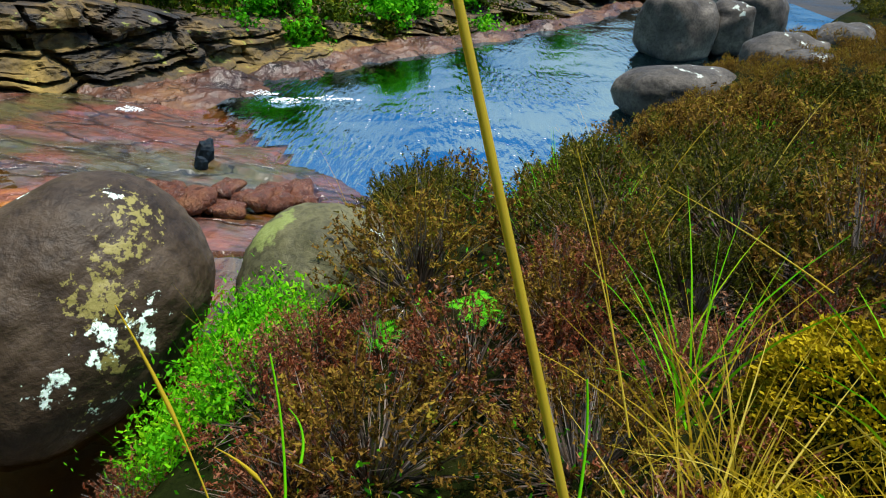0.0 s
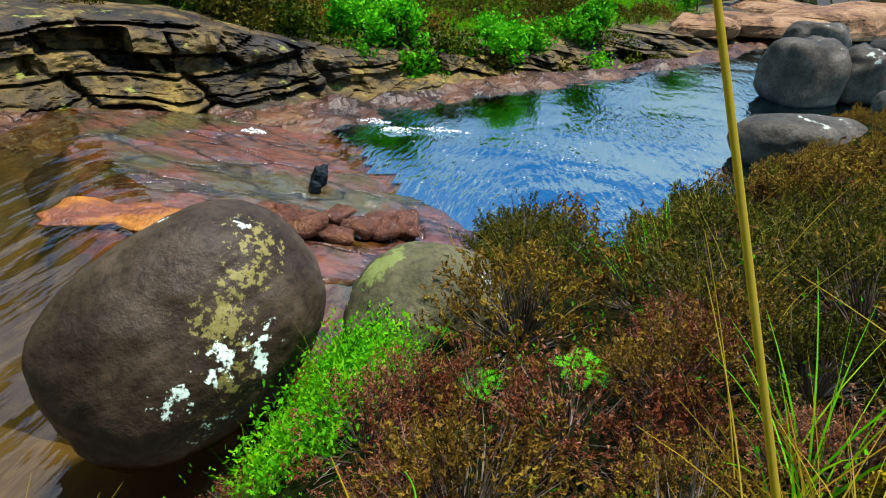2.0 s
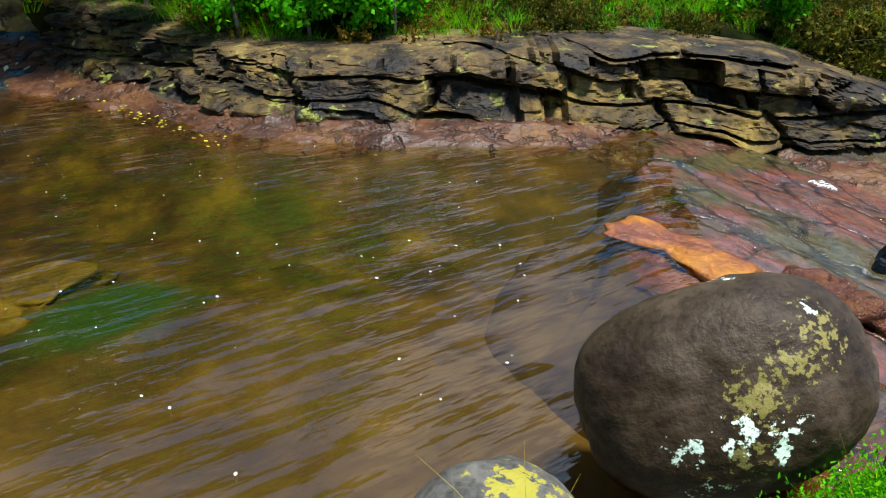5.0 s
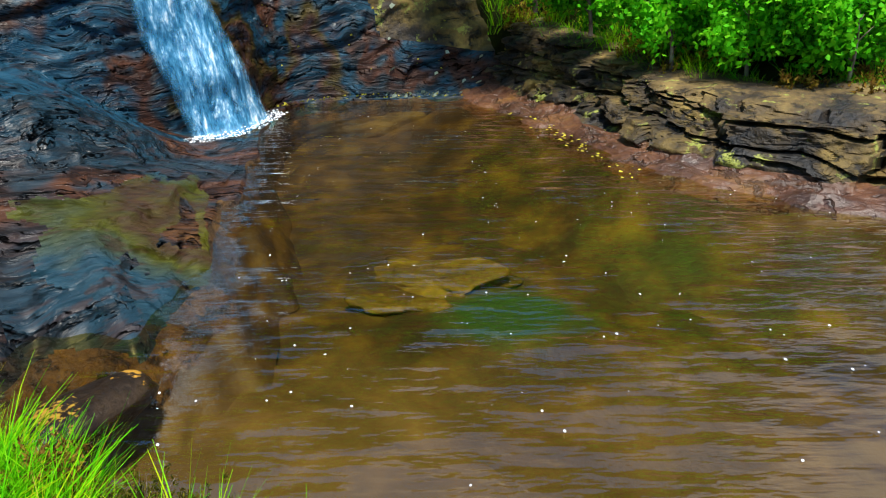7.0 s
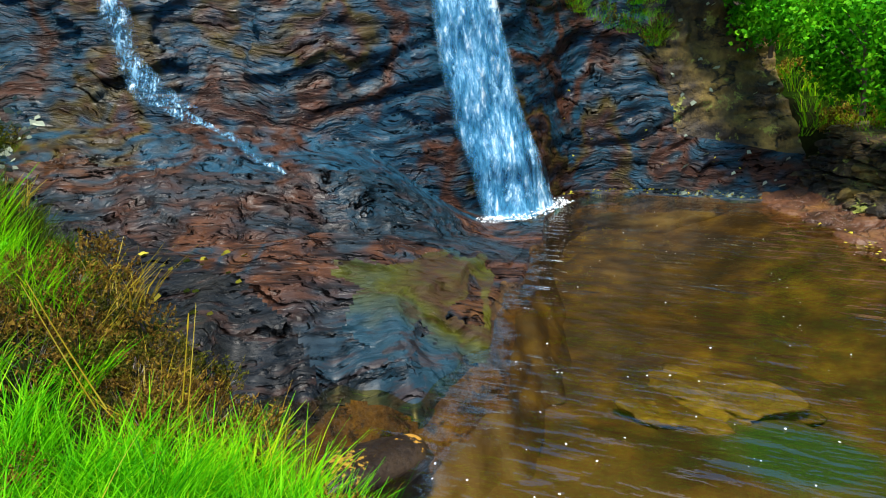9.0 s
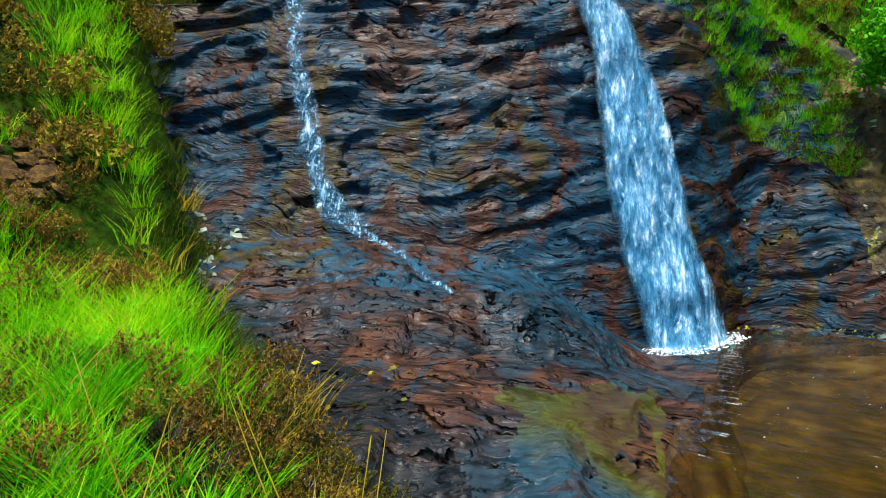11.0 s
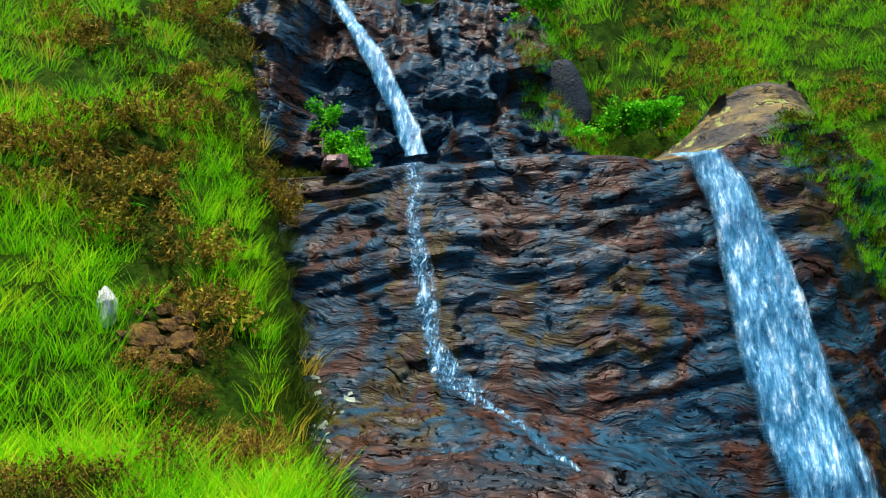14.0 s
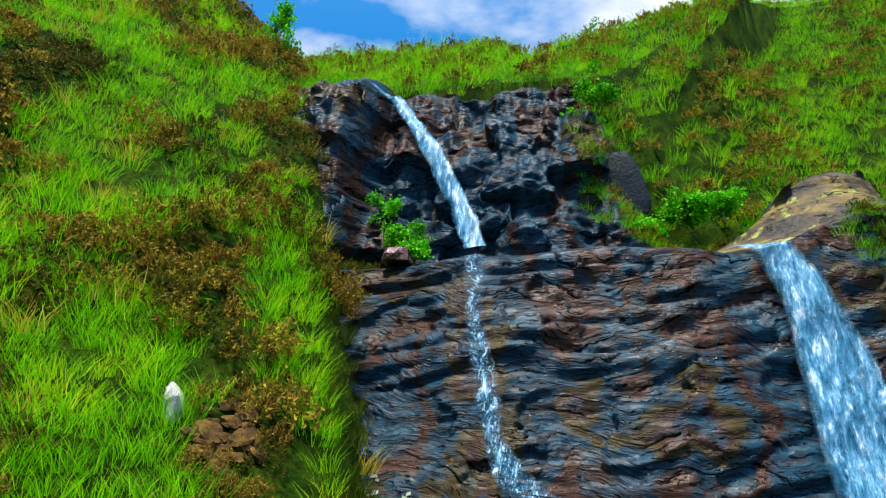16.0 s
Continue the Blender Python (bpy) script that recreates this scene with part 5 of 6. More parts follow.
M_MOSSY = leafy("golden_moss", [(0.1, (0.07, 0.05, 0.002)), (0.5, (0.32, 0.23, 0.005)), (0.9, (0.58, 0.46, 0.015))], 0.7, 4.0, 0.2)


def quads(c, u, v):
    """Quads with centres c and half-axes u, v (n x 3)."""
    p = np.stack([c - u - v, c + u - v * 0.4, c + u * 0.3 + v, c - u + v * 0.5], 1)
    return p.reshape(-1, 3), np.arange(len(c) * 4).reshape(-1, 4)


def unit(v):
    return v / np.maximum(np.linalg.norm(v, axis=1), 1e-9)[:, None]


def strips(base, tip, bend, width, segs=3):
    """Tapered ribbons from base to tip with a sideways bend (n x 3 each)."""
    n = len(base)
    t = np.linspace(0, 1, segs + 1)
    side = unit(np.cross(tip - base, rng.normal(size=(n, 3))))
    ctr = base[:, None] + (tip - base)[:, None] * t[None, :, None] + bend[:, None] * (t * t - t * 0.3)[None, :, None]
    wd = width[:, None] * (1.0 - 0.85 * t[None] ** 1.5)
    a, b = ctr - side[:, None] * wd[:, :, None], ctr + side[:, None] * wd[:, :, None]
    v = np.stack([a, b], 2).reshape(-1, 3)
    k = (np.arange(n)[:, None] * (segs + 1) * 2 + np.arange(segs)[None] * 2).ravel()
    return v, np.stack([k, k + 1, k + 3, k + 2], 1)


def heather_data(sprigs, leaves, radius, height, leaf):
    """Twig and leaf meshes of one bush: shoots in clumps over a dome."""
    k = 11
    ca, ce = rng.uniform(0, 2 * np.pi, k), np.arccos(rng.uniform(0.15, 1.0, k))
    cd = np.stack([np.sin(ce) * np.cos(ca), np.sin(ce) * np.sin(ca), np.cos(ce)], 1)
    cr_ = rng.uniform(0.72, 1.08, k)
    who = rng.integers(0, k, sprigs)
    d = unit(cd[who] + rng.normal(0, 0.30, (sprigs, 3)))
    d[:, 2] = np.abs(d[:, 2])
    r = cr_[who] * rng.uniform(0.70, 1.06, sprigs)
    tip = d * np.array((radius, radius, height)) * r[:, None]
    base = tip * np.array((0.22, 0.22, 0.05))
    tv, tf = strips(base, tip, rng.normal(0, 0.05, (sprigs, 3)), rng.uniform(0.0014, 0.0034, sprigs), 3)
    up = unit(d * 0.7 + np.array((0, 0, 0.6)) + rng.normal(0, 0.35, (sprigs, 3)))
    ln = rng.uniform(0.03, 0.075, sprigs)
    f = rng.uniform(-1.0, 0.5, (sprigs, leaves))
    c = tip[:, None] + up[:, None] * (f * ln[:, None])[:, :, None] + rng.normal(0, leaf * 0.45, (sprigs, leaves, 3))
    c = c.reshape(-1, 3)
    ax = unit(np.repeat(up, leaves, 0) * 0.6 + rng.normal(0, 0.55, c.shape))
    sd = unit(np.cross(ax, rng.normal(size=c.shape)))
    sz = rng.uniform(0.7, 1.4, len(c))[:, None]
    lv = np.stack([c - sd * leaf * 0.38 * sz - ax * leaf * 0.8 * sz, c + sd * leaf * 0.38 * sz - ax * leaf * 0.8 * sz, c + ax * leaf * 1.2 * sz], 1).reshape(-1, 3)
    lf = np.arange(len(c) * 3).reshape(-1, 3)
    return (tv, tf), (lv, lf)


def grass_data(n, radius, height, width, lean=0.6, segs=3):
    a, r = rng.uniform(0, 2 * np.pi, n), np.sqrt(rng.uniform(0, 1, n)) * radius
    out = np.stack([np.cos(a), np.sin(a), 0 * a], 1)
    base = out * r[:, None] * 0.6 - np.array((0, 0, 0.03))
    h = height * rng.uniform(0.5, 1.1, n)
    dirn = unit(out * rng.uniform(0.1, 1, n)[:, None] + rng.normal(0, 0.35, (n, 3)) * np.array((1, 1, 0)))
    tip = base + dirn * (lean * h * rng.uniform(0.3, 1, n))[:, None] + np.array((0, 0, 1)) * h[:, None]
    bend = dirn * (0.35 * h)[:, None] - np.array((0, 0, 1)) * (0.30 * h * rng.uniform(0, 1, n))[:, None]
    return strips(base, tip, bend, width * rng.uniform(0.6, 1.2, n), segs)


def spread(data, places, scales, turns, tilt=0.12):
    """One mesh's vertices and faces repeated at many places."""
    v, f = data
    n = len(places)
    ca, sa = np.cos(turns), np.sin(turns)
    x = v[None, :, 0] * ca[:, None] - v[None, :, 1] * sa[:, None]
    y = v[None, :, 0] * sa[:, None] + v[None, :, 1] * ca[:, None]
    lx, ly = rng.normal(0, tilt, n), rng.normal(0, tilt, n)
    z = np.broadcast_to(v[None, :, 2], x.shape)
    x, y = x + z * lx[:, None], y + z * ly[:, None]
    p = np.stack([x, y, z], -1) * scales[:, None, None] + places[:, None]
    return p.reshape(-1, 3), (f[None] + (np.arange(n) * len(v))[:, None, None]).reshape(-1, f.shape[1])


def merge(parts):
    vs, fs, k = [], [], 0
    for v, f in parts:
        vs.append(v)
        fs.append(f + k)
        k += len(v)
    return np.concatenate(vs), np.concatenate(fs)


def scatter(x0, x1, y0, y1, step, keep_if, seed):
    r = np.random.default_rng(seed)
    gx_, gy_ = np.meshgrid(np.arange(x0, x1, step), np.arange(y0, y1, step), indexing="ij")
    x = gx_.ravel() + r.uniform(-0.5, 0.5, gx_.size) * step
    y = gy_.ravel() + r.uniform(-0.5, 0.5, gx_.size) * step
    m = keep_if(x, y, r.uniform(0, 1, x.size))
    x, y = x[m], y[m]
    return np.stack([x, y, ground(x, y)], 1)


def near_of(x, y):
    return along(NEAR, x, y)[0]


def far_of(x, y):
    return along(FAR, x, y)[0]


def patch(x, y, scale, seed):
    return fbm(np.stack([x * scale, y * scale, 0 * x], 1), 2, seed)


def herb_zone(x, y):
    """Green herb-filled hollow between the boulders."""
    return np.exp(-((x - 0.13) / 0.28) ** 2 - ((y - 2.5) / 0.46) ** 2)


def on_boulder(x, y):
    return (((x + 0.70) / 0.72) ** 2 + ((y - 2.72) / 0.82) ** 2 < 1) | (((x - 0.36) / 0.4) ** 2 + ((y - 3.22) / 0.44) ** 2 < 0.8) | (((x + 0.6) / 0.4) ** 2 + ((y - 1.52) / 0.36) ** 2 < 1)


# heather bushes on the bank: things of their own
def heather_thing(kind, sprigs, leaves, radius, height, leaf):
    (tv, tf), (lv, lf) = heather_data(sprigs, leaves, radius, height, leaf)
    mat, lab = {"g": (M_HEATH_G, "dense olive-green heather bush on the bank"), "b": (M_HEATH_B, "brown woody heather bush on the bank"), "r": (M_HEATH_R, "faded reddish-grey heather bush on the bank")}[kind]
    top = tagged(new("heather_bush"), lab, "heather", "heather bushes on the bank")
    mesh_object("woody_base", tv, tf, [M_TWIG], parent=top)
    mesh_object("foliage", lv, lf, [mat], smooth_shade=False, parent=top)
    return top


bushes = [heather_thing("g", 380, 26, 0.34, 0.38, 0.0075), heather_thing("g", 360, 26, 0.31, 0.33, 0.0075), heather_thing("b", 360, 25, 0.31, 0.35, 0.0075), heather_thing("b", 340, 25, 0.28, 0.31, 0.0075),
          heather_thing("r", 360, 15, 0.27, 0.33, 0.0075), heather_thing("r", 340, 15, 0.25, 0.29, 0.0075)]
plain_bushes = [heather_thing("g", 130, 12, 0.36, 0.38, 0.014), heather_thing("g", 120, 12, 0.33, 0.33, 0.014), heather_thing("b", 120, 12, 0.32, 0.35, 0.014), heather_thing("b", 120, 12, 0.29, 0.31, 0.014),
                heather_thing("r", 120, 7, 0.27, 0.33, 0.013), heather_thing("r", 110, 7, 0.26, 0.29, 0.013)]
spots = scatter(-1.2, 6.6, 0.4, 9.6, 0.35, lambda x, y, r: (near_of(x, y) > 0.08) & (near_of(x, y) < 5.2) & (herb_zone(x, y) < 0.35) & ~on_boulder(x, y) & (np.hypot(x - 1.05, y - 0.45) > 0.5) & ((x > -0.2) | (y > 1.7)) & ((x < 2.6) | (y < 7.4)) & ((y < 3.2) | (np.abs(x - 1.22 - 0.03 * (y - 3.5)) > 0.20)) & ((x > 1.3) | (y < 4.75)) & (r < 0.92), 11)
order = np.argsort(np.hypot(spots[:, 0] - 1, spots[:, 1] - 0.5))
spots = spots[order]
r5 = np.random.default_rng(5)
used = set()
for k, p in enumerate(spots[:215]):
    v = patch(p[None, 0], p[None, 1], 0.8, 77)[0] + r5.normal(0, 0.22)
    d_ = math.hypot(p[0] - 1, p[1] - 0.5)
    v += 0.16 if d_ > 3.1 else (-0.10 if d_ > 2.1 else -0.42)
    i = (0 if r5.random() < 0.5 else 1) if v > 0.08 else ((2 if r5.random() < 0.5 else 3) if v > -0.22 else (4 if r5.random() < 0.5 else 5))
    m = pose(p[0], p[1], p[2] - 0.03, r5.normal(0, 7), r5.normal(0, 7), r5.uniform(0, 360)) @ Matrix.Scale(r5.uniform(0.75, 1.25), 4)
    kindset = bushes if d_ < 2.5 else plain_bushes
    if (i, d_ < 2.5) in used:
        copy_thing(kindset[i], m)
    else:
        used.add((i, d_ < 2.5))
        kindset[i].matrix_world = m

# far heather and grass: joined
lite = [heather_data(80, 8, 0.34, 0.34, 0.024)[1] for _ in range(3)]
lite_fine = [heather_data(90, 10, 0.32, 0.36, 0.017)[1] for _ in range(3)]
rest = spots[215:]


def heath(name, places, mats, label, size=(0.8, 1.5), seed=1, data=None):
    r = np.random.default_rng(seed)
    if len(places) == 0:
        return
    idx = r.integers(0, 3, len(places))
    out = []
    for k in range(3):
        m = idx == k
        if m.any():
            out.append(spread((data or lite)[k], places[m], r.uniform(*size, m.sum()), r.uniform(0, 6.3, m.sum())))
    v, f = merge(out)
    tagged(mesh_object(name, v, f, mats, smooth_shade=False), label, "heather", kind="stuff")


def eye_range(x, y):
    return np.hypot(x - 1, y + 0.3)


def brown_zone(x, y):
    """Heather high on the slope, grass on its middle."""
    up = -0.284 * x - 1.068 * y - 6.49
    return patch(x, y, 0.8, 33) + 0.24 * smooth(5.2, 7.2, up) - 0.10 * smooth(6.0, 4.2, up)


def scar(x, y):
    return ((x + 2.30) / 0.46) ** 2 + ((y + 7.95) / 0.34) ** 2 < 1


slope = lambda x, y, r: ~scar(x, y) & (near_of(x, y) > 0.1) & (y < -1.6) & (eye_range(x, y) > 2.4)
pl = scatter(-9, 9, -23, -1.5, 0.34, lambda x, y, r: slope(x, y, r) & (brown_zone(x, y) + 0.4 * (r - 0.5) > 0.06) & (r < np.where(eye_range(x, y) < 13, 0.95, 0.7)), 21)
fine_ = eye_range(pl[:, 0], pl[:, 1]) < 8.5
heath("heather_slope", pl[fine_ & (patch(pl[:, 0], pl[:, 1], 1.6, 35) > -0.1)], [M_HEATH_B], "fine brown heather among grass on the slope", (0.7, 1.1), 52, lite_fine)
heath("heather_slope", pl[fine_ & (patch(pl[:, 0], pl[:, 1], 1.6, 35) <= -0.1)], [M_HEATH_G], "fine olive heather among grass on the slope", (0.7, 1.1), 53, lite_fine)
pl = pl[~fine_]
half = patch(pl[:, 0], pl[:, 1], 1.6, 35) > -0.1
heath("heather_slope", pl[half], [M_HEATH_S], "brown heather over the steep grassy slope", (0.9, 1.6), 2)
heath("heather_slope", pl[~half], [M_HEATH_G], "olive heather over the steep grassy slope", (0.8, 1.5), 3)
pr = scatter(-24, -9, -16, 8, 0.5, lambda x, y, r: (far_of(x, y) > 0.5) & (patch(x, y, 0.5, 43) + 0.5 * (r - 0.5) > -0.15), 23)
heath("heather_slope", pr, [M_HEATH_S], "brown and green heather on the far slope", (0.8, 1.6), 4)
pf = scatter(-9, 5, 2, 20, 0.55, lambda x, y, r: (far_of(x, y) > 0.85) & (far_of(x, y) < 7) & (r < 0.9), 25)
hf2 = patch(pf[:, 0], pf[:, 1], 0.6, 45) > -0.1
heath("heather_bank", pf[hf2], [M_HEATH_G], "dark green heather along the top of the crag", (0.8, 1.5), 5)
heath("heather_bank", pf[~hf2], [M_HEATH_B], "brown heather along the top of the crag", (0.8, 1.4), 6)
pn = scatter(1.5, 11, 5, 20, 0.55, lambda x, y, r: (near_of(x, y) > 0.3) & (near_of(x, y) < 7) & ((near_of(x, y) > 3.6) | (y > 14.5)) & (r < 0.85), 27)
heath("heather_bank", pn, [M_HEATH_G], "brown-green heather on the near bank", (0.8, 1.4), 7)
heath("heather_bank", rest[::2], [M_HEATH_G], "olive heather farther along the bank", (0.8, 1.3), 33, lite_fine)
heath("heather_bank", rest[1::2], [M_HEATH_B], "brown heather farther along the bank", (0.8, 1.3), 34, lite_fine)
pq = scatter(2.4, 8.0, 7.2, 12.5, 0.26, lambda x, y, r: (near_of(x, y) > 0.15) & (near_of(x, y) < 4) & (r < 0.9), 28)
heath("low_heath", pq, [M_HEATH_B], "low brown heather round the grey boulders", (0.30, 0.62), 30, lite_fine)

# grass
tuft_far = [grass_data(58, 0.25, 0.30, 0.0036, 0.55, 2) for _ in range(3)]
tuft_near = [grass_data(80, 0.16, 0.34, 0.0042, 0.7, 3) for _ in range(3)]


def turf(name, places, data, mat, label, size=(0.7, 1.3), seed=1):
    r = np.random.default_rng(seed)
    if len(places) == 0:
        return
    idx = r.integers(0, 3, len(places))
    v, f = merge([spread(data[k], places[idx == k], r.uniform(*size, (idx == k).sum()), r.uniform(0, 6.3, (idx == k).sum())) for k in range(3) if (idx == k).any()])
    tagged(mesh_object(name, v, f, [mat]), label, "grass", kind="stuff")


gl = scatter(-9, 6, -20, -1.5, 0.18, lambda x, y, r: slope(x, y, r) & (eye_range(x, y) > 5) & (r < np.where(eye_range(x, y) < 11, 0.9, 0.5)) & (brown_zone(x, y) + 0.4 * (r - 0.5) < 0.20), 31)
bk = scatter(-24, -6, -30, -10, 0.5, lambda x, y, r: (0.82 * x + 0.573 * y < -14.4) & (near_of(x, y) < 1) & (far_of(x, y) < 1), 49)
turf("skyline_grass", bk, tuft_far, M_LIME, "grass on the hill above the falls", (1.2, 2.2), 19)
heath("skyline_heather", bk[::4], [M_HEATH_B], "brown heather on the hill above the falls", (1.0, 1.8), 20)
rim_l = near_of(gl[:, 0], gl[:, 1]) < 0.75
turf("slope_grass", gl[~rim_l], tuft_far, M_LIME, "bright lime-green grass on the steep slope", (0.8, 1.5), 8)
turf("edge_moss", gl[rim_l], tuft_far, M_MOSSEDGE, "dark mossy fringe at the foot of the grassy slope", (0.7, 1.2), 58)
gs = scatter(-9, 9, -20, -1.5, 0.6, lambda x, y, r: slope(x, y, r) & (eye_range(x, y) > 4) & (r < 0.35), 32)
turf("dry_slope_grass", gs, tuft_far, M_STRAW, "dry straw-coloured grass on the slope", (0.9, 1.8), 9)
gr = scatter(-24, -9, -16, 8, 0.31, lambda x, y, r: (far_of(x, y) > 0.4) & (r < 0.85), 34)
turf("slope_grass", gr, tuft_far, M_LIME, "bright green grass and bracken on the far slope", (0.8, 1.8), 10)
gb = scatter(-12, 4, 1, 22, 0.30, lambda x, y, r: (far_of(x, y) > 0.75) & (far_of(x, y) < 5) & (patch(x, y, 0.7, 47) + 0.6 * (r - 0.5) > -0.15), 36)
turf("bank_grass", gb, tuft_far, M_GRASS, "green grass along the top of the crag", (0.7, 1.3), 11)
# short grass underfoot
gu = scatter(-1.6, 4.0, -1.9, 1.5, 0.15, lambda x, y, r: (near_of(x, y) > 0.1) & (np.hypot(x - 0.95, y + 0.1) < 2.4) & (r < 0.9), 50)
turf("short_grass", gu, [grass_data(26, 0.12, 0.13, 0.0035, 0.9, 2) for _ in range(3)], M_GRASS, "short trodden grass on the bank", (0.7, 1.2), 29)
# near tufts on the slope by the falls
gn = scatter(-3.4, 3.5, -5.8, -0.6, 0.17, lambda x, y, r: (near_of(x, y) > 0.08) & (eye_range(x, y) < 5.4) & (np.hypot(x - 0.95, y + 0.4) > 1.25) & (patch(x, y, 0.9, 51) + 0.7 * (r - 0.5) < 0.10), 37)
turf("bank_grass", gn, tuft_near, M_GRASS, "long bright green grass on the near bank", (0.7, 1.3), 12)
gd = scatter(-3.2, 3.5, -5.8, -0.6, 0.5, lambda x, y, r: (near_of(x, y) > 0.1) & (eye_range(x, y) < 5.4) & (np.hypot(x - 0.95, y + 0.4) > 1.25) & (r < 0.35), 38)
turf("dry_bank_grass", gd, [grass_data(14, 0.12, 0.48, 0.003, 0.5, 4) for _ in range(3)], M_STRAW, "thin dry grass stems on the near bank", (0.8, 1.3), 13)
hb = scatter(-3.4, 3.5, -5.8, -0.6, 0.31, lambda x, y, r: (near_of(x, y) > 0.12) & (np.hypot(x - 0.95, y + 0.4) > 1.25) & (eye_range(x, y) < 5.6) & (patch(x, y, 0.9, 51) + 0.7 * (r - 0.5) >= -0.02), 39)
rb = np.random.default_rng(6)
for p in hb[:72]:
    i = int(rb.integers(0, 4))
    copy_thing(plain_bushes[i], pose(p[0], p[1], p[2] - 0.03, rb.normal(0, 6), rb.normal(0, 6), rb.uniform(0, 360)) @ Matrix.Scale(rb.uniform(0.65, 1.0), 4))

# herb hollow: leaves and small grass
hz = scatter(-0.6, 1.2, 1.2, 3.8, 0.055, lambda x, y, r: (herb_zone(x, y) > 0.22 + 0.2 * r) & ~on_boulder(x, y) & (near_of(x, y) > -0.3), 41)


def herb_data(n, radius, height):
    c = np.stack([rng.normal(0, radius, n), rng.normal(0, radius, n), rng.uniform(0.02, height, n)], 1)
    ax = unit(rng.normal(0, 0.8, (n, 3)) + np.array((0, 0, 0.5)))
    sd = unit(np.cross(ax, rng.normal(size=(n, 3))))
    s = rng.uniform(0.6, 1.3, n)[:, None]
    return quads(c, sd * 0.0042 * s, ax * 0.0105 * s)


turf("herb_leaves", hz, [herb_data(84, 0.055, 0.17) for _ in range(3)], M_HERB, "lush bright green herbs and moss between the boulders", (0.8, 1.3), 14)
turf("hollow_grass", hz[::3], [grass_data(24, 0.07, 0.16, 0.0024, 0.9, 3) for _ in range(3)], M_GRASS, "fine bright green grass between the boulders", (0.8, 1.3), 15)
# leaves and grass between the heather
hu = scatter(-0.6, 4.5, 0.6, 7.6, 0.22, lambda x, y, r: (near_of(x, y) > 0.05) & (near_of(x, y) < 3) & ~on_boulder(x, y) & (np.hypot(x - 1.05, y - 0.45) > 0.45) & (r < 0.5), 42)
turf("undergrowth", hu, [herb_data(40, 0.10, 0.16) for _ in range(3)], M_LEAF, "green leaves growing under the heather", (0.7, 1.1), 16)
gh = scatter(0.0, 4.5, 1.2, 7.0, 0.6, lambda x, y, r: (near_of(x, y) > 0.3) & (np.hypot(x - 1.05, y - 0.45) > 0.9) & (r < 0.15), 43)
turf("heath_grass", gh, [grass_data(20, 0.12, 0.45, 0.003, 0.5, 4) for _ in range(3)], M_GRASS, "green grass blades among the heather", (0.7, 1.2), 17)
gy2 = scatter(0.0, 4.5, 0.9, 7.0, 0.5, lambda x, y, r: (near_of(x, y) > 0.3) & (np.hypot(x - 1.05, y - 0.45) > 0.7) & (r < 0.4), 44)
turf("dry_heath_grass", gy2, [grass_data(7, 0.12, 0.6, 0.002, 0.45, 5) for _ in range(3)], M_STRAW, "thin dry grass stems among the heather", (0.8, 1.2), 18)

# ---------------- foreground stems and moss ----------------
def stem(name, p0, p1, radius, bow, mat, label, category="grass", sides=5, head=0.0):
    """A thin round stem from p0 to p1, with a seed head if asked."""
    p0, p1 = np.array(p0, float), np.array(p1, float)
    t = np.linspace(0, 1, 15)
    c = p0 + (p1 - p0) * t[:, None] + np.array(bow) * (t * (1 - t))[:, None] * 4
    d = p1 - p0
    a = np.cross(d, (0.3, 0.9, 0.1))
    a /= np.linalg.norm(a)
    b = np.cross(d, a)
    b /= np.linalg.norm(b)
    r = radius * (1 - 0.6 * t)
    if head:
        r = np.where(t > 1 - head, radius * 1.9 * (1 - (t - 1 + head) / head * 0.8), r)
    ang = np.arange(sides) * 2 * np.pi / sides
    v = (c[:, None] + r[:, None, None] * (np.cos(ang)[None, :, None] * a + np.sin(ang)[None, :, None] * b)).reshape(-1, 3)
    i = np.arange(15 * sides).reshape(15, sides)
    f = np.stack([i[:-1], np.roll(i[:-1], -1, 1), np.roll(i[1:], -1, 1), i[1:]], -1).reshape(-1, 4)
    return tagged(mesh_object(name, v, f, [mat]), label, category)


dirn = np.array((-0.25, 0.27, 0.93))
mid = np.array((1.060, 0.642, 1.83))
stem("tall_grass", mid - dirn * 0.60, mid + dirn * 0.30, 0.0021, (0.004, 0, 0), M_STRAW, "tall straw-coloured grass stem close to the eye")


def bez(name, base, tip, label, mat=None, r=0.0022, bow=(0, 0, 0), head=0.0):
    return stem(name, base, tip, r, bow, mat or M_STRAW, label, head=head)


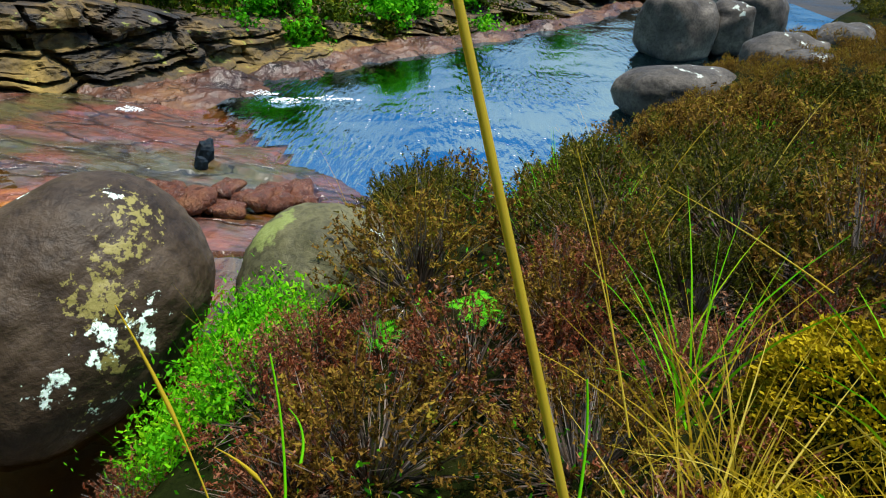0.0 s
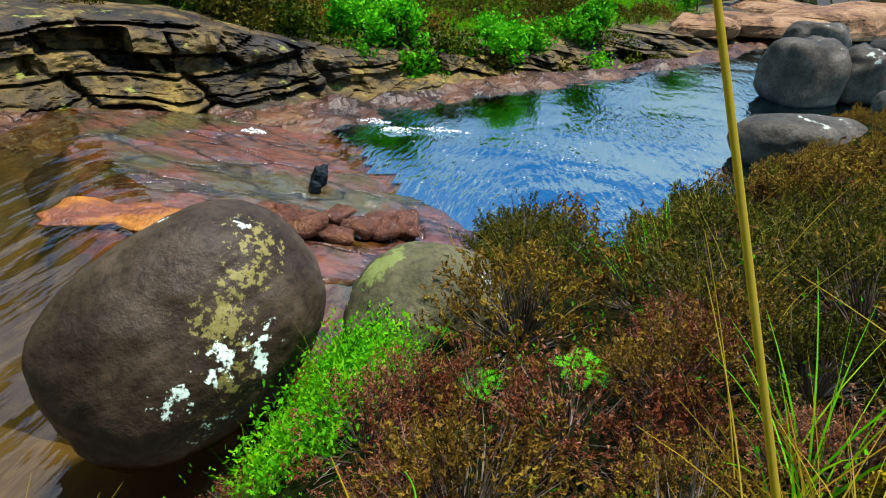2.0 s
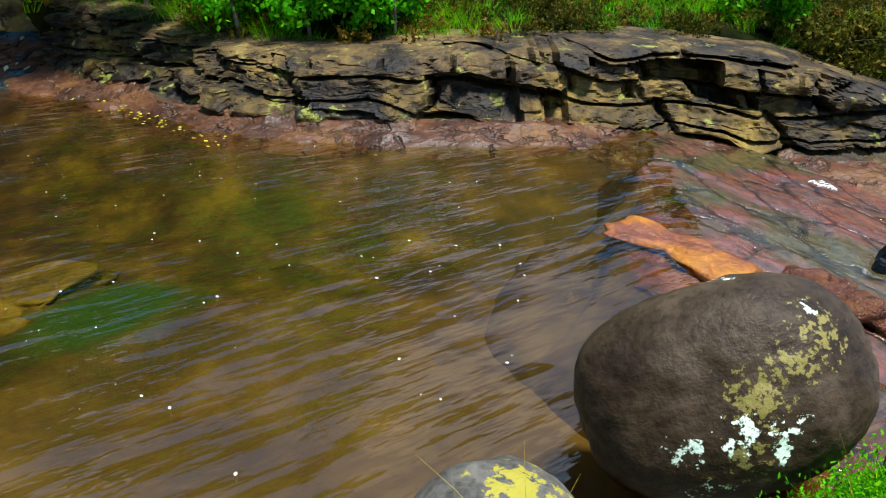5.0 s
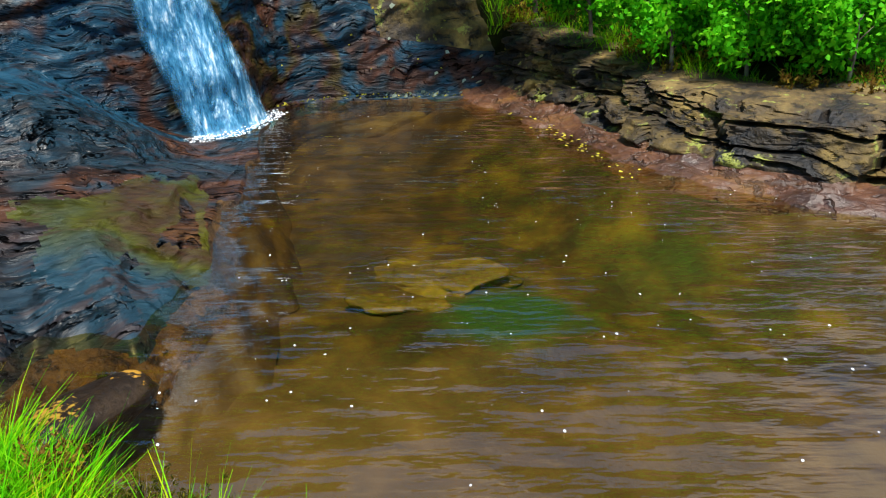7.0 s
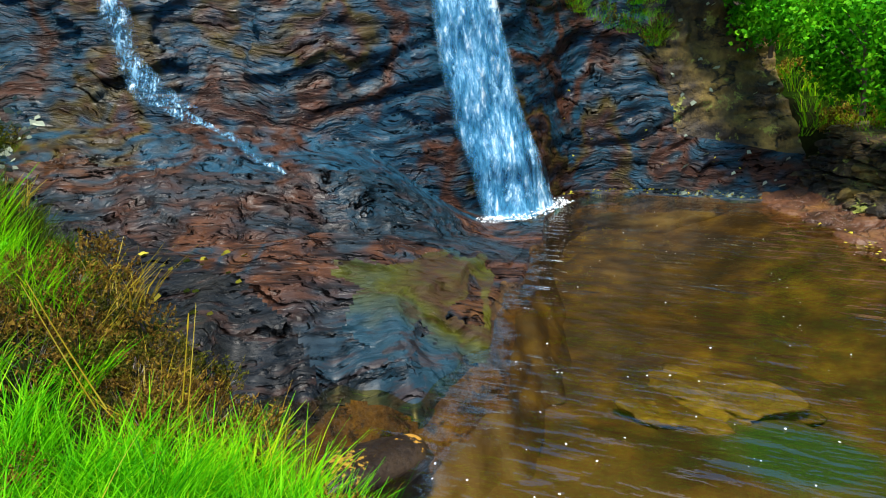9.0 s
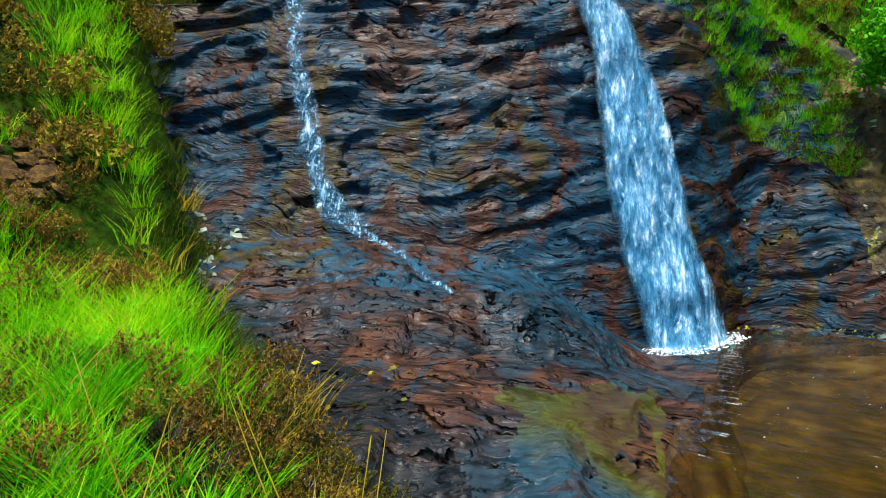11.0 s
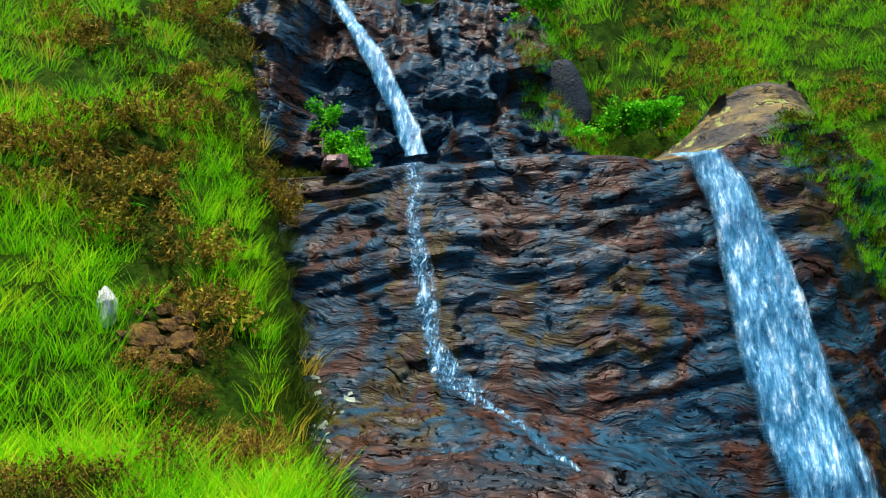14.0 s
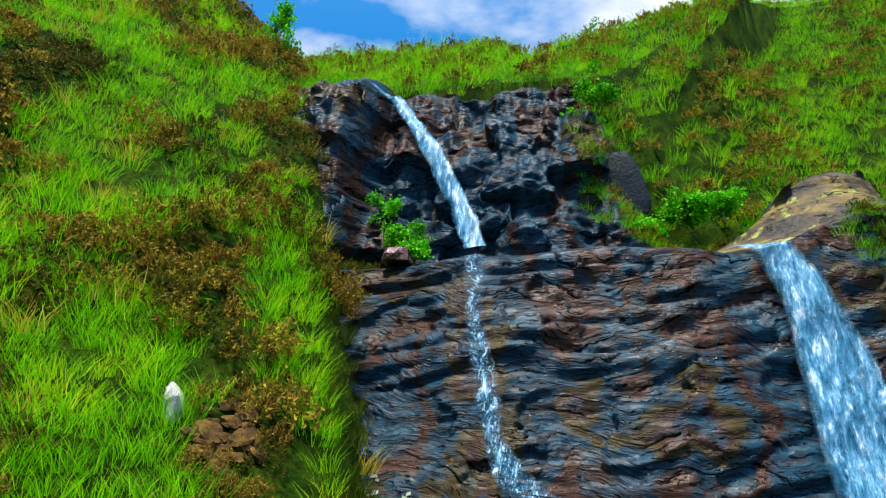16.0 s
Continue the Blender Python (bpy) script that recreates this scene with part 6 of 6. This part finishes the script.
STEMS = [
    ((0.988, 0.640, 1.483), (0.879, 0.778, 1.700), 0.0008, M_STRAW, "thin dry grass stem with a seed head on the bank", 0.25),
    ((0.974, 0.627, 1.553), (0.964, 0.756, 1.691), 0.0012, M_GRASS, "upright bright green grass blade on the bank", 0),
    ((0.977, 0.698, 1.597), (0.937, 0.738, 1.646), 0.0007, M_STRAW, "short dry grass stem with a seed head on the bank", 0.3),
    ((1.35, 1.40, 1.05), (1.25, 1.66, 1.41), 0.0022, M_STRAW, "thin yellow grass stem on the bank", 0),
    ((1.79, 1.69, 1.19), (1.49, 1.90, 1.32), 0.002, M_STRAW, "leaning thin dry grass stem on the bank", 0),
    ((0.80, 1.28, 1.07), (0.77, 1.34, 1.13), 0.003, M_GRASS, "green grass blade on the bank", 0),
    ((1.083, 0.643, 1.597), (1.113, 0.742, 1.696), 0.0013, M_GRASS, "bright green grass blade on the bank", 0),
    ((-1.07, -2.67, 1.02), (-1.02, -2.94, 1.60), 0.004, M_STRAW, "leaning dry grass stem on the bank", 0),
    ((-1.44, -2.55, 0.89), (-1.61, -2.61, 1.29), 0.004, M_STRAW, "dry grass stem with a seed head on the bank", 0.2),
    ((-0.19, -2.36, 1.34), (-0.44, -2.45, 1.80), 0.004, M_STRAW, "leaning dry grass stem on the bank", 0),
    ((-0.88, -2.36, 1.19), (-0.85, -2.65, 1.70), 0.004, M_STRAW, "leaning dry grass stem on the bank", 0),
    ((-1.06, -2.13, 1.11), (-1.26, -2.21, 1.52), 0.003, M_STRAW, "upright dry grass stem on the bank", 0),
    ((-0.27, -2.42, 1.50), (-0.21, -2.62, 2.01), 0.003, M_STRAW, "leaning dry grass stem on the bank", 0),
    ((-0.57, -3.45, 1.65), (-0.85, -3.36, 1.95), 0.003, M_STRAW, "leaning dry grass stem on the bank", 0),
    ((1.39, 1.65, 0.96), (1.28, 1.90, 1.40), 0.002, M_STRAW, "thin dry grass stem among heather on the bank", 0),
]
for base, tip, r, mt, lab, hd_ in STEMS:
    bez("tall_grass", base, tip, lab, mt, r, (0.01, 0.01, 0), hd_)


# golden moss mound with straw
def moss_mound(centre, size, n, label):
    a, e = rng.uniform(0, 2 * np.pi, n), np.arccos(rng.uniform(0, 1, n))
    d = np.stack([np.sin(e) * np.cos(a), np.sin(e) * np.sin(a), np.cos(e)], 1)
    r = 1 + 0.18 * fbm(d * 3, 3, 5)
    c = d * np.array(size) * r[:, None] + np.array(centre)
    out = []
    for k in range(5):
        ax = unit(d + rng.normal(0, 0.6, (n, 3)))
        sd = unit(np.cross(ax, rng.normal(size=(n, 3))))
        out.append(quads(c + rng.normal(0, 0.006, (n, 3)), sd * 0.0032, ax * 0.008))
    v, f = merge(out)
    nu = 28
    th, ph = np.meshgrid(np.linspace(0, 2 * np.pi, nu), np.linspace(0, np.pi * 0.6, 14), indexing="ij")
    core = np.stack([np.sin(ph) * np.cos(th), np.sin(ph) * np.sin(th), np.cos(ph)], -1).reshape(-1, 3)
    top = tagged(new("moss_mound"), label, "moss")
    mesh_object("moss_core", core * np.array(size) * 0.96 + np.array(centre), grid_faces(nu, 14), [M_SOIL], parent=top)
    mesh_object("moss_surface", v, f, [M_MOSSY], parent=top)
    return top


moss_mound((1.98, 1.62, 0.78), (0.30, 0.30, 0.34), 5200, "rounded mound of golden-yellow moss beside dry grass")
moss_mound((1.72, 1.35, 0.72), (0.22, 0.2, 0.2), 2600, "low cushion of golden-yellow moss beside dry grass")
for k in range(7):
    p = np.array([(1.62, 1.55, 0.82), (1.86, 1.30, 0.85), (1.50, 1.30, 0.80), (1.75, 1.05, 0.85), (1.98, 1.12, 0.9), (1.60, 1.12, 0.85), (2.15, 1.4, 0.9)][k])
    v, f = spread(grass_data(60, 0.16, 0.34, 0.0028, 1.0, 5), p[None], np.array([1.0]), np.array([0.7 * k]))
    tagged(mesh_object("dry_tuft", v, f, [M_STRAW]), "tangled tuft of dry yellow grass beside moss", "grass")
for p, n, h in [((1.62, 1.85, 0.75), 26, 0.50), ((1.95, 1.45, 0.95), 14, 0.42), ((1.48, 3.45, 0.25), 120, 0.42), ((1.75, 3.7, 0.25), 90, 0.40)]:
    v, f = spread(grass_data(n, 0.14, h, 0.0036, 0.8, 5), np.array([p]), np.array([1.0]), np.array([0.3]))
    tagged(mesh_object("grass_tuft", v, f, [M_GRASS]), "tuft of long green grass among heather", "grass", "green grass tufts")


# ---------------- ferns ----------------
def fern(centre, size, fronds, seed, label="green fern with feathered fronds in the grass"):
    r = np.random.default_rng(seed)
    top = tagged(new("fern"), label, "fern", "ferns")
    top.matrix_world = pose(*centre)
    for k in range(fronds):
        a = 2 * np.pi * k / fronds + r.uniform(-0.3, 0.3)
        out = np.array((np.cos(a), np.sin(a), 0))
        side = np.array((-np.sin(a), np.cos(a), 0))
        m = 15
        t = np.linspace(0.12, 1, m)
        L = size * r.uniform(0.75, 1.1)
        spine = out * (L * t)[:, None] + np.array((0, 0, 1)) * (L * (0.75 * t - 0.62 * t * t))[:, None]
        tang = np.gradient(spine, axis=0)
        tang /= np.linalg.norm(tang, axis=1)[:, None]
        ln = 0.26 * L * np.sin(np.pi * np.clip(t * 0.9 + 0.1, 0, 1)) ** 0.8 + 0.01
        c, u_, v_ = [], [], []
        for s in (-1, 1):
            ax = unit(s * side + 0.45 * tang - np.array((0, 0, 0.15)))
            c.append(spine + ax * (ln * 0.5)[:, None])
            u_.append(tang * (0.022 * L * 1.2))
            v_.append(ax * (ln * 0.5)[:, None])
        qv, qf = quads(np.concatenate(c), np.concatenate(u_), np.concatenate(v_))
        mesh_object("frond", qv, qf, [M_FERN], parent=top)
    return top


f0 = fern((0.73, 2.45, float(ground([0.73], [2.45])[0]) + 0.03), 0.11, 7, 1)
f1 = fern((1.1, 2.45, float(ground([1.1], [2.45])[0]) + 0.04), 0.12, 8, 2)
r8 = np.random.default_rng(8)
for x, y, s in [(0.55, 2.75, 0.6), (0.95, 2.15, 0.6), (1.35, 2.85, 0.7), (-1.2, -4.8, 1.3), (-1.6, -5.2, 1.3), (-0.4, -5.4, 1.2), (-2.2, -5.0, 1.2), (-1.9, -7.4, 1.6), (-2.6, -6.4, 1.3), (-3.2, -7.2, 1.4), (-0.6, -8.3, 1.8), (-2.4, -9.4, 1.8)]:
    copy_thing(f0 if r8.random() < 0.5 else f1, pose(x, y, float(ground([x], [y])[0]) + 0.08, r8.normal(0, 10), r8.normal(0, 10), r8.uniform(0, 360)) @ Matrix.Scale(s, 4))


# ---------------- shrubs and trees ----------------
def tube(path, radii, sides=6):
    path = np.asarray(path, float)
    d = unit(np.gradient(path, axis=0))
    a = unit(np.cross(d, np.array((0.31, 0.17, 0.93))))
    b = np.cross(d, a)
    ang = np.arange(sides) * 2 * np.pi / sides
    v = (path[:, None] + np.asarray(radii)[:, None, None] * (np.cos(ang)[None, :, None] * a[:, None] + np.sin(ang)[None, :, None] * b[:, None])).reshape(-1, 3)
    i = np.arange(len(path) * sides).reshape(len(path), sides)
    return v, np.stack([i[:-1], np.roll(i[:-1], -1, 1), np.roll(i[1:], -1, 1), i[1:]], -1).reshape(-1, 4)


def woody(name, foot, height, spread_, limbs, clumps, leaves, leaf, seed, label, category, lean=(0, 0), bare=0.0, mat=None):
    r = np.random.default_rng(seed)
    foot = np.array(foot, float)
    lean = np.array((*lean, 0.0))
    top = tagged(new(name), label, category)
    t = np.linspace(0, 1, 9)
    trunk = foot + (np.array((0, 0, height * 0.75)) + lean * height)[None] * t[:, None] + np.stack([0.04 * height * np.sin(4 * t + seed), 0.04 * height * np.cos(3 * t), 0 * t], 1)
    tv, tf = tube(trunk, height * 0.022 * (1 - 0.75 * t))
    mesh_object("trunk", tv, tf, [M_TWIG], parent=top)
    tips = []
    for k in range(limbs):
        s0 = trunk[int(r.integers(2, 8))]
        a = r.uniform(0, 2 * np.pi)
        e = s0 + np.array((np.cos(a) * spread_, np.sin(a) * spread_, height * r.uniform(0.12, 0.4))) * r.uniform(0.5, 1.0)
        q_ = np.linspace(0, 1, 5)[:, None]
        path = s0 + (e - s0) * q_ + np.array((0, 0, 0.06 * height)) * q_ * (1 - q_)
        lv, lf = tube(path, height * 0.008 * (1 - 0.7 * q_[:, 0]), 4)
        mesh_object("limb", lv, lf, [M_TWIG], parent=top)
        tips += [e, path[3]]
    tips = np.array(tips + [trunk[-1]])
    cs = []
    for k in range(clumps):
        c0 = tips[int(r.integers(0, len(tips)))] + r.normal(0, spread_ * 0.16, 3)
        if r.random() < bare:
            continue
        cs.append(c0 + r.normal(0, spread_ * 0.13, (leaves, 3)))
    c = np.concatenate(cs)
    ax = unit(r.normal(0, 1, c.shape) + np.array((0, 0, 0.2)))
    sd = unit(np.cross(ax, r.normal(size=c.shape)))
    lv, lf = quads(c, sd * leaf * 0.6, ax * leaf)
    mesh_object("crown", lv, lf, [mat or M_LEAF], parent=top, smooth_shade=False)
    return top


woody("rowan_tree", (-6.45, -16.5, 11.6), 2.3, 0.62, 10, 110, 30, 0.045, 3, "small rowan tree with a bright green crown on the skyline", "tree", (-0.06, 0.03), 0.1, M_FERN)
woody("rowan_sapling", (-5.8, -18.2, 13.0), 0.9, 0.4, 6, 22, 18, 0.035, 5, "sparse bare-branched sapling on the skyline", "tree", bare=0.4)
woody("rowan_sapling", (-7.05, -11.75, 6.1), 1.3, 0.4, 7, 34, 22, 0.035, 7, "bright green sapling beside the upper fall", "tree", mat=M_FERN)
woody("shrub", (-6.85, -10.7, 5.45), 0.95, 0.42, 9, 70, 34, 0.035, 9, "leafy green shrub on the lip of the rock wall", "shrub")
woody("shrub", (-6.55, -10.2, 5.3), 0.6, 0.30, 7, 40, 28, 0.03, 10, "leafy green shrub on the lip of the rock wall", "shrub", mat=M_FERN)
woody("shrub", (-12.9, -10.6, 10.6), 1.5, 0.65, 9, 70, 30, 0.045, 11, "grey-green bush on top of the upper cliff", "shrub")
woody("shrub", (-12.3, -10.4, 9.3), 1.3, 0.6, 8, 60, 28, 0.045, 12, "grey-green bush hanging from the upper cliff", "shrub")
woody("sapling", (-17.2, -13.3, 15.6), 0.9, 0.5, 6, 18, 16, 0.04, 13, "sparse sapling on the skyline", "tree", bare=0.4)
for k, (x, y, z, h, sp_) in enumerate([(-9.7, 3.4, 0.8, 1.7, 0.85), (-10.9, 2.4, 1.2, 1.8, 0.85), (-8.8, 4.2, 0.8, 1.5, 0.8), (-11.9, 1.6, 1.5, 2.2, 0.9), (-8.0, 5.2, 0.9, 1.3, 0.7), (-12.6, 0.2, 2.4, 1.8, 0.8), (-10.2, 4.6, 1.7, 1.8, 0.9), (-12.9, -0.8, 3.6, 1.7, 0.8)]):
    woody("shrub", (x, y, z), h, sp_, 10, 150, 40, 0.045, 20 + k, "dense bright green shrub above the rocky shore", "shrub", mat=M_LEAF if k % 2 else M_FERN)
for k, (x, y, h) in enumerate([(-1.6, 11.6, 1.0), (-0.6, 13.0, 1.1), (0.6, 14.6, 1.2), (-2.6, 11.6, 1.0), (-5.2, 9.6, 0.8), (3.6, 20.5, 1.4), (5.6, 23.0, 1.5)]):
    woody("shrub", (x, y, float(ground([x], [y])[0])), h, 0.6, 8, 110, 34, 0.04, 40 + k, "rounded bright green shrub on the bank", "shrub", mat=M_FERN if k % 2 else M_LEAF)


# dark heather bushes against the pool
for x, y, sc, i in [(0.62, 4.62, 1.25, 0), (0.95, 4.45, 1.15, 1), (0.75, 4.25, 1.0, 0), (0.35, 4.35, 0.8, 2), (1.55, 2.60, 1.1, 3), (1.78, 2.35, 1.0, 1), (1.36, 2.30, 0.9, 2), (2.05, 2.75, 1.1, 0)]:
    copy_thing(bushes[i], pose(x, y, float(ground([x], [y])[0]) - 0.02, 0, 0, 70 * x * 10) @ Matrix.Scale(sc, 4))
# pale slabs beyond the lower pool
M_TAN = rocky("pale_tan_slab_stone", [(0.3, (0.12, 0.055, 0.025)), (0.5, (0.30, 0.16, 0.08)), (0.7, (0.45, 0.30, 0.18))], 1.2, (0.6, 0.85), 0.7, cracks=0.5, spec=0.2)
for k, (x, y, a, b, c) in enumerate([(5.2, 19.2, 1.5, 0.9, 0.25), (7.0, 20.6, 1.8, 1.0, 0.35), (3.6, 18.2, 1.1, 0.7, 0.22), (6.2, 22.0, 1.6, 1.0, 0.3), (8.6, 22.2, 1.4, 1.0, 0.35)]):
    boulder("slab", (x, y, -0.15), (a, b, c), (0, 0, 40 * k), 160 + k, [M_TAN], "low tan sandstone slab beyond the lower pool", 40, 0.3, 0.5, "rock slab", 0.1, True)


# dark slate leaning on the upper cliff
boulder("slate_slab", (-10.35, -8.2, 7.4), (0.48, 0.16, 0.72), (4, -4, 125), 173, [M_SLATE], "upright dark slate slab leaning on the upper cliff", 20, 0.35, 0.6, "rock slab", 0.35, True)
for k, (x, y, z_, h) in enumerate([(-10.5, -9.2, 8.6, 0.9), (-10.7, -8.9, 9.4, 0.8), (-10.2, -7.6, 6.1, 0.6), (-10.9, -7.2, 6.5, 0.7), (-10.9, -6.4, 6.5, 0.6)]):
    woody("shrub", (x, y, z_), h, 0.42, 9, 70, 34, 0.035, 60 + k, "small leafy shrub at the edge of the upper cliff", "shrub", mat=M_LEAF if k % 2 else M_FERN)


# hedge of low shrubs behind the crag
r7 = np.random.default_rng(17)
for k in range(20):
    f = (k + r7.uniform(-0.3, 0.3)) / 19
    x, y = -4.2 + 6.6 * f, 10.3 + 5.2 * f + r7.uniform(-0.5, 0.9)
    woody("shrub", (x, y, float(ground([x], [y])[0]) - 0.1), r7.uniform(0.5, 0.95), r7.uniform(0.5, 0.8), 8, 70, 34, 0.035, 80 + k, "low dark green shrub in a hedge behind the crag", "shrub", mat=(M_HEATH_G, M_LEAF, M_MOSSEDGE)[int(r7.integers(0, 3))])


# ---------------- plants and lichen on the wall ----------------
def on_face(n, s0, s1, w0, w1, mask, seed):
    r = np.random.default_rng(seed)
    s, w = r.uniform(s0, s1, n), r.uniform(w0, w1, n)
    m = mask(s, w, r.uniform(0, 1, n))
    p = face_surface(s[m], w[m], 0.0)
    return p


over = on_face(1200, 1.7, 6.0, 0.50, 0.72, lambda s, w, r: (w > 0.60 - 0.028 * (s - 1.9)) & (w > 0.535) & ((s > 4.0) | ((w < 0.60) & (s > 2.4))), 61)
turf("wall_grass", over, tuft_far, M_GRASS, "green grass hanging over the rock beside the fall", (0.5, 1.0), 21)
heath("wall_heather", over[::5], [M_HEATH_G], "green heather hanging over the rock beside the fall", (0.5, 0.9), 22)
side = on_face(520, -6.4, -4.0, 0.36, 0.72, lambda s, w, r: s < np.interp(w, [0.36, 0.45, 0.5, 0.6, 0.72], [-4.1, -4.7, -5.0, -5.5, -5.4]), 62)
turf("wall_grass", side, tuft_far, M_MOSSEDGE, "moss and grass along the edge of the rock wall", (0.4, 0.9), 23)
heath("wall_heather", side[::4], [M_HEATH_G], "dark heather along the edge of the rock wall", (0.4, 0.8), 24)
ups = on_face(300, -8.0, 3.0, 0.73, 1.0, lambda s, w, r: (patch(s, w * 12, 0.7, 71) + 0.5 * (r - 0.5) > 0.28) & ((s < -6.6) | (s > -3.0)), 63)
turf("cliff_grass", ups, tuft_far, M_GRASS, "tufts of grass on the upper cliff", (0.5, 1.0), 25)
edge_ = on_face(420, -2.2, 1.0, 0.72, 1.0, lambda s, w, r: s > -1.5 - 1.2 * (w - 0.72) + 0.5 * patch(s, w * 10, 1.0, 79), 65)
turf("cliff_edge_grass", edge_, tuft_far, M_GRASS, "green grass and herbs along the broken edge of the upper cliff", (0.5, 1.0), 27)
heath("cliff_edge_heather", edge_[::4], [M_HEATH_B], "brown heather along the broken edge of the upper cliff", (0.5, 0.9), 28)
rim_ = on_face(260, -8.4, 3.0, 0.95, 1.0, lambda s, w, r: (s < -6.7) | (s > -5.6), 64)
turf("cliff_top_grass", rim_, tuft_far, M_GRASS, "grass along the top of the upper cliff", (0.8, 1.5), 26)


def chips(n, s0, s1, w0, w1, size, colour, name, label, seed, mask=None):
    """Small flat leaves or lichen flakes lying on the rock wall."""
    p = on_face(n, s0, s1, w0, w1, mask or (lambda s, w, r: r < 2), seed)
    r = np.random.default_rng(seed + 1)
    u_ = unit(np.stack([LIP[0] + 0 * p[:, 0], LIP[1] + 0 * p[:, 0], r.normal(0, 0.3, len(p))], 1))
    v_ = unit(r.normal(0, 0.4, p.shape) + np.array((0.2, 0.15, 0.9)))
    s = size * r.uniform(0.5, 1.3, len(p))[:, None]
    v, f = quads(p + np.array((*OUT * 0.02, 0.015)), u_ * s, v_ * s * 0.8)
    tagged(mesh_object(name, v, f, [colour]), label, "leaf litter" if "leaf" in name else "lichen", kind="stuff")


def plain(name, col, rough=0.8):
    def build(nt, b):
        geo = nt.nodes.new("ShaderNodeNewGeometry")
        nt.links.new(ramp(nt, geo.outputs["Random Per Island"], [(0.0, tuple(0.5 * x for x in col)), (1.0, col)]), b.inputs["Base Color"])
        b.inputs["Roughness"].default_value = rough
    return material(name, build)


M_YLEAF = plain("fallen_yellow_leaf", (0.60, 0.52, 0.03))
M_FLAKE = plain("pale_lichen_flake", (0.50, 0.58, 0.42))
chips(110, 4.0, 7.5, 0.10, 0.50, 0.022, M_YLEAF, "leaf_flecks", "small yellow leaves stuck to the wet wall", 71)
chips(70, 6.0, 8.0, 0.2, 0.60, 0.05, M_FLAKE, "lichen_flakes", "pale lichen on the dark wall", 73)
chips(170, -5.2, -4.0, 0.28, 0.44, 0.055, M_FLAKE, "lichen_flakes", "pale lichen flakes on black rock", 75)
chips(60, -3.2, -1.2, 0.10, 0.22, 0.03, M_YLEAF, "leaf_flecks", "yellow leaves on the black rock shelf", 77)
# yellow leaves along the waterline
vs, fs = [], []
for k in range(110):
    f = rng.uniform(0, 1)
    x, y = -12.0 + 5.2 * f + rng.normal(0, 0.10), 1.0 + 1.25 * f + rng.normal(0, 0.12)
    s, a = rng.uniform(0.012, 0.03), rng.uniform(0, 3)
    for m in range(4):
        b = a + m * np.pi / 2
        vs.append((x + s * np.cos(b) * 1.3, y + s * np.sin(b), 0.02 + rng.uniform(0, 0.01)))
    fs.append(tuple(range(4 * k, 4 * k + 4)))
tagged(mesh_object("leaf_flecks", np.array(vs), np.array(fs), [M_YLEAF]), "yellow leaves floating along the waterline", "leaf litter", kind="stuff")
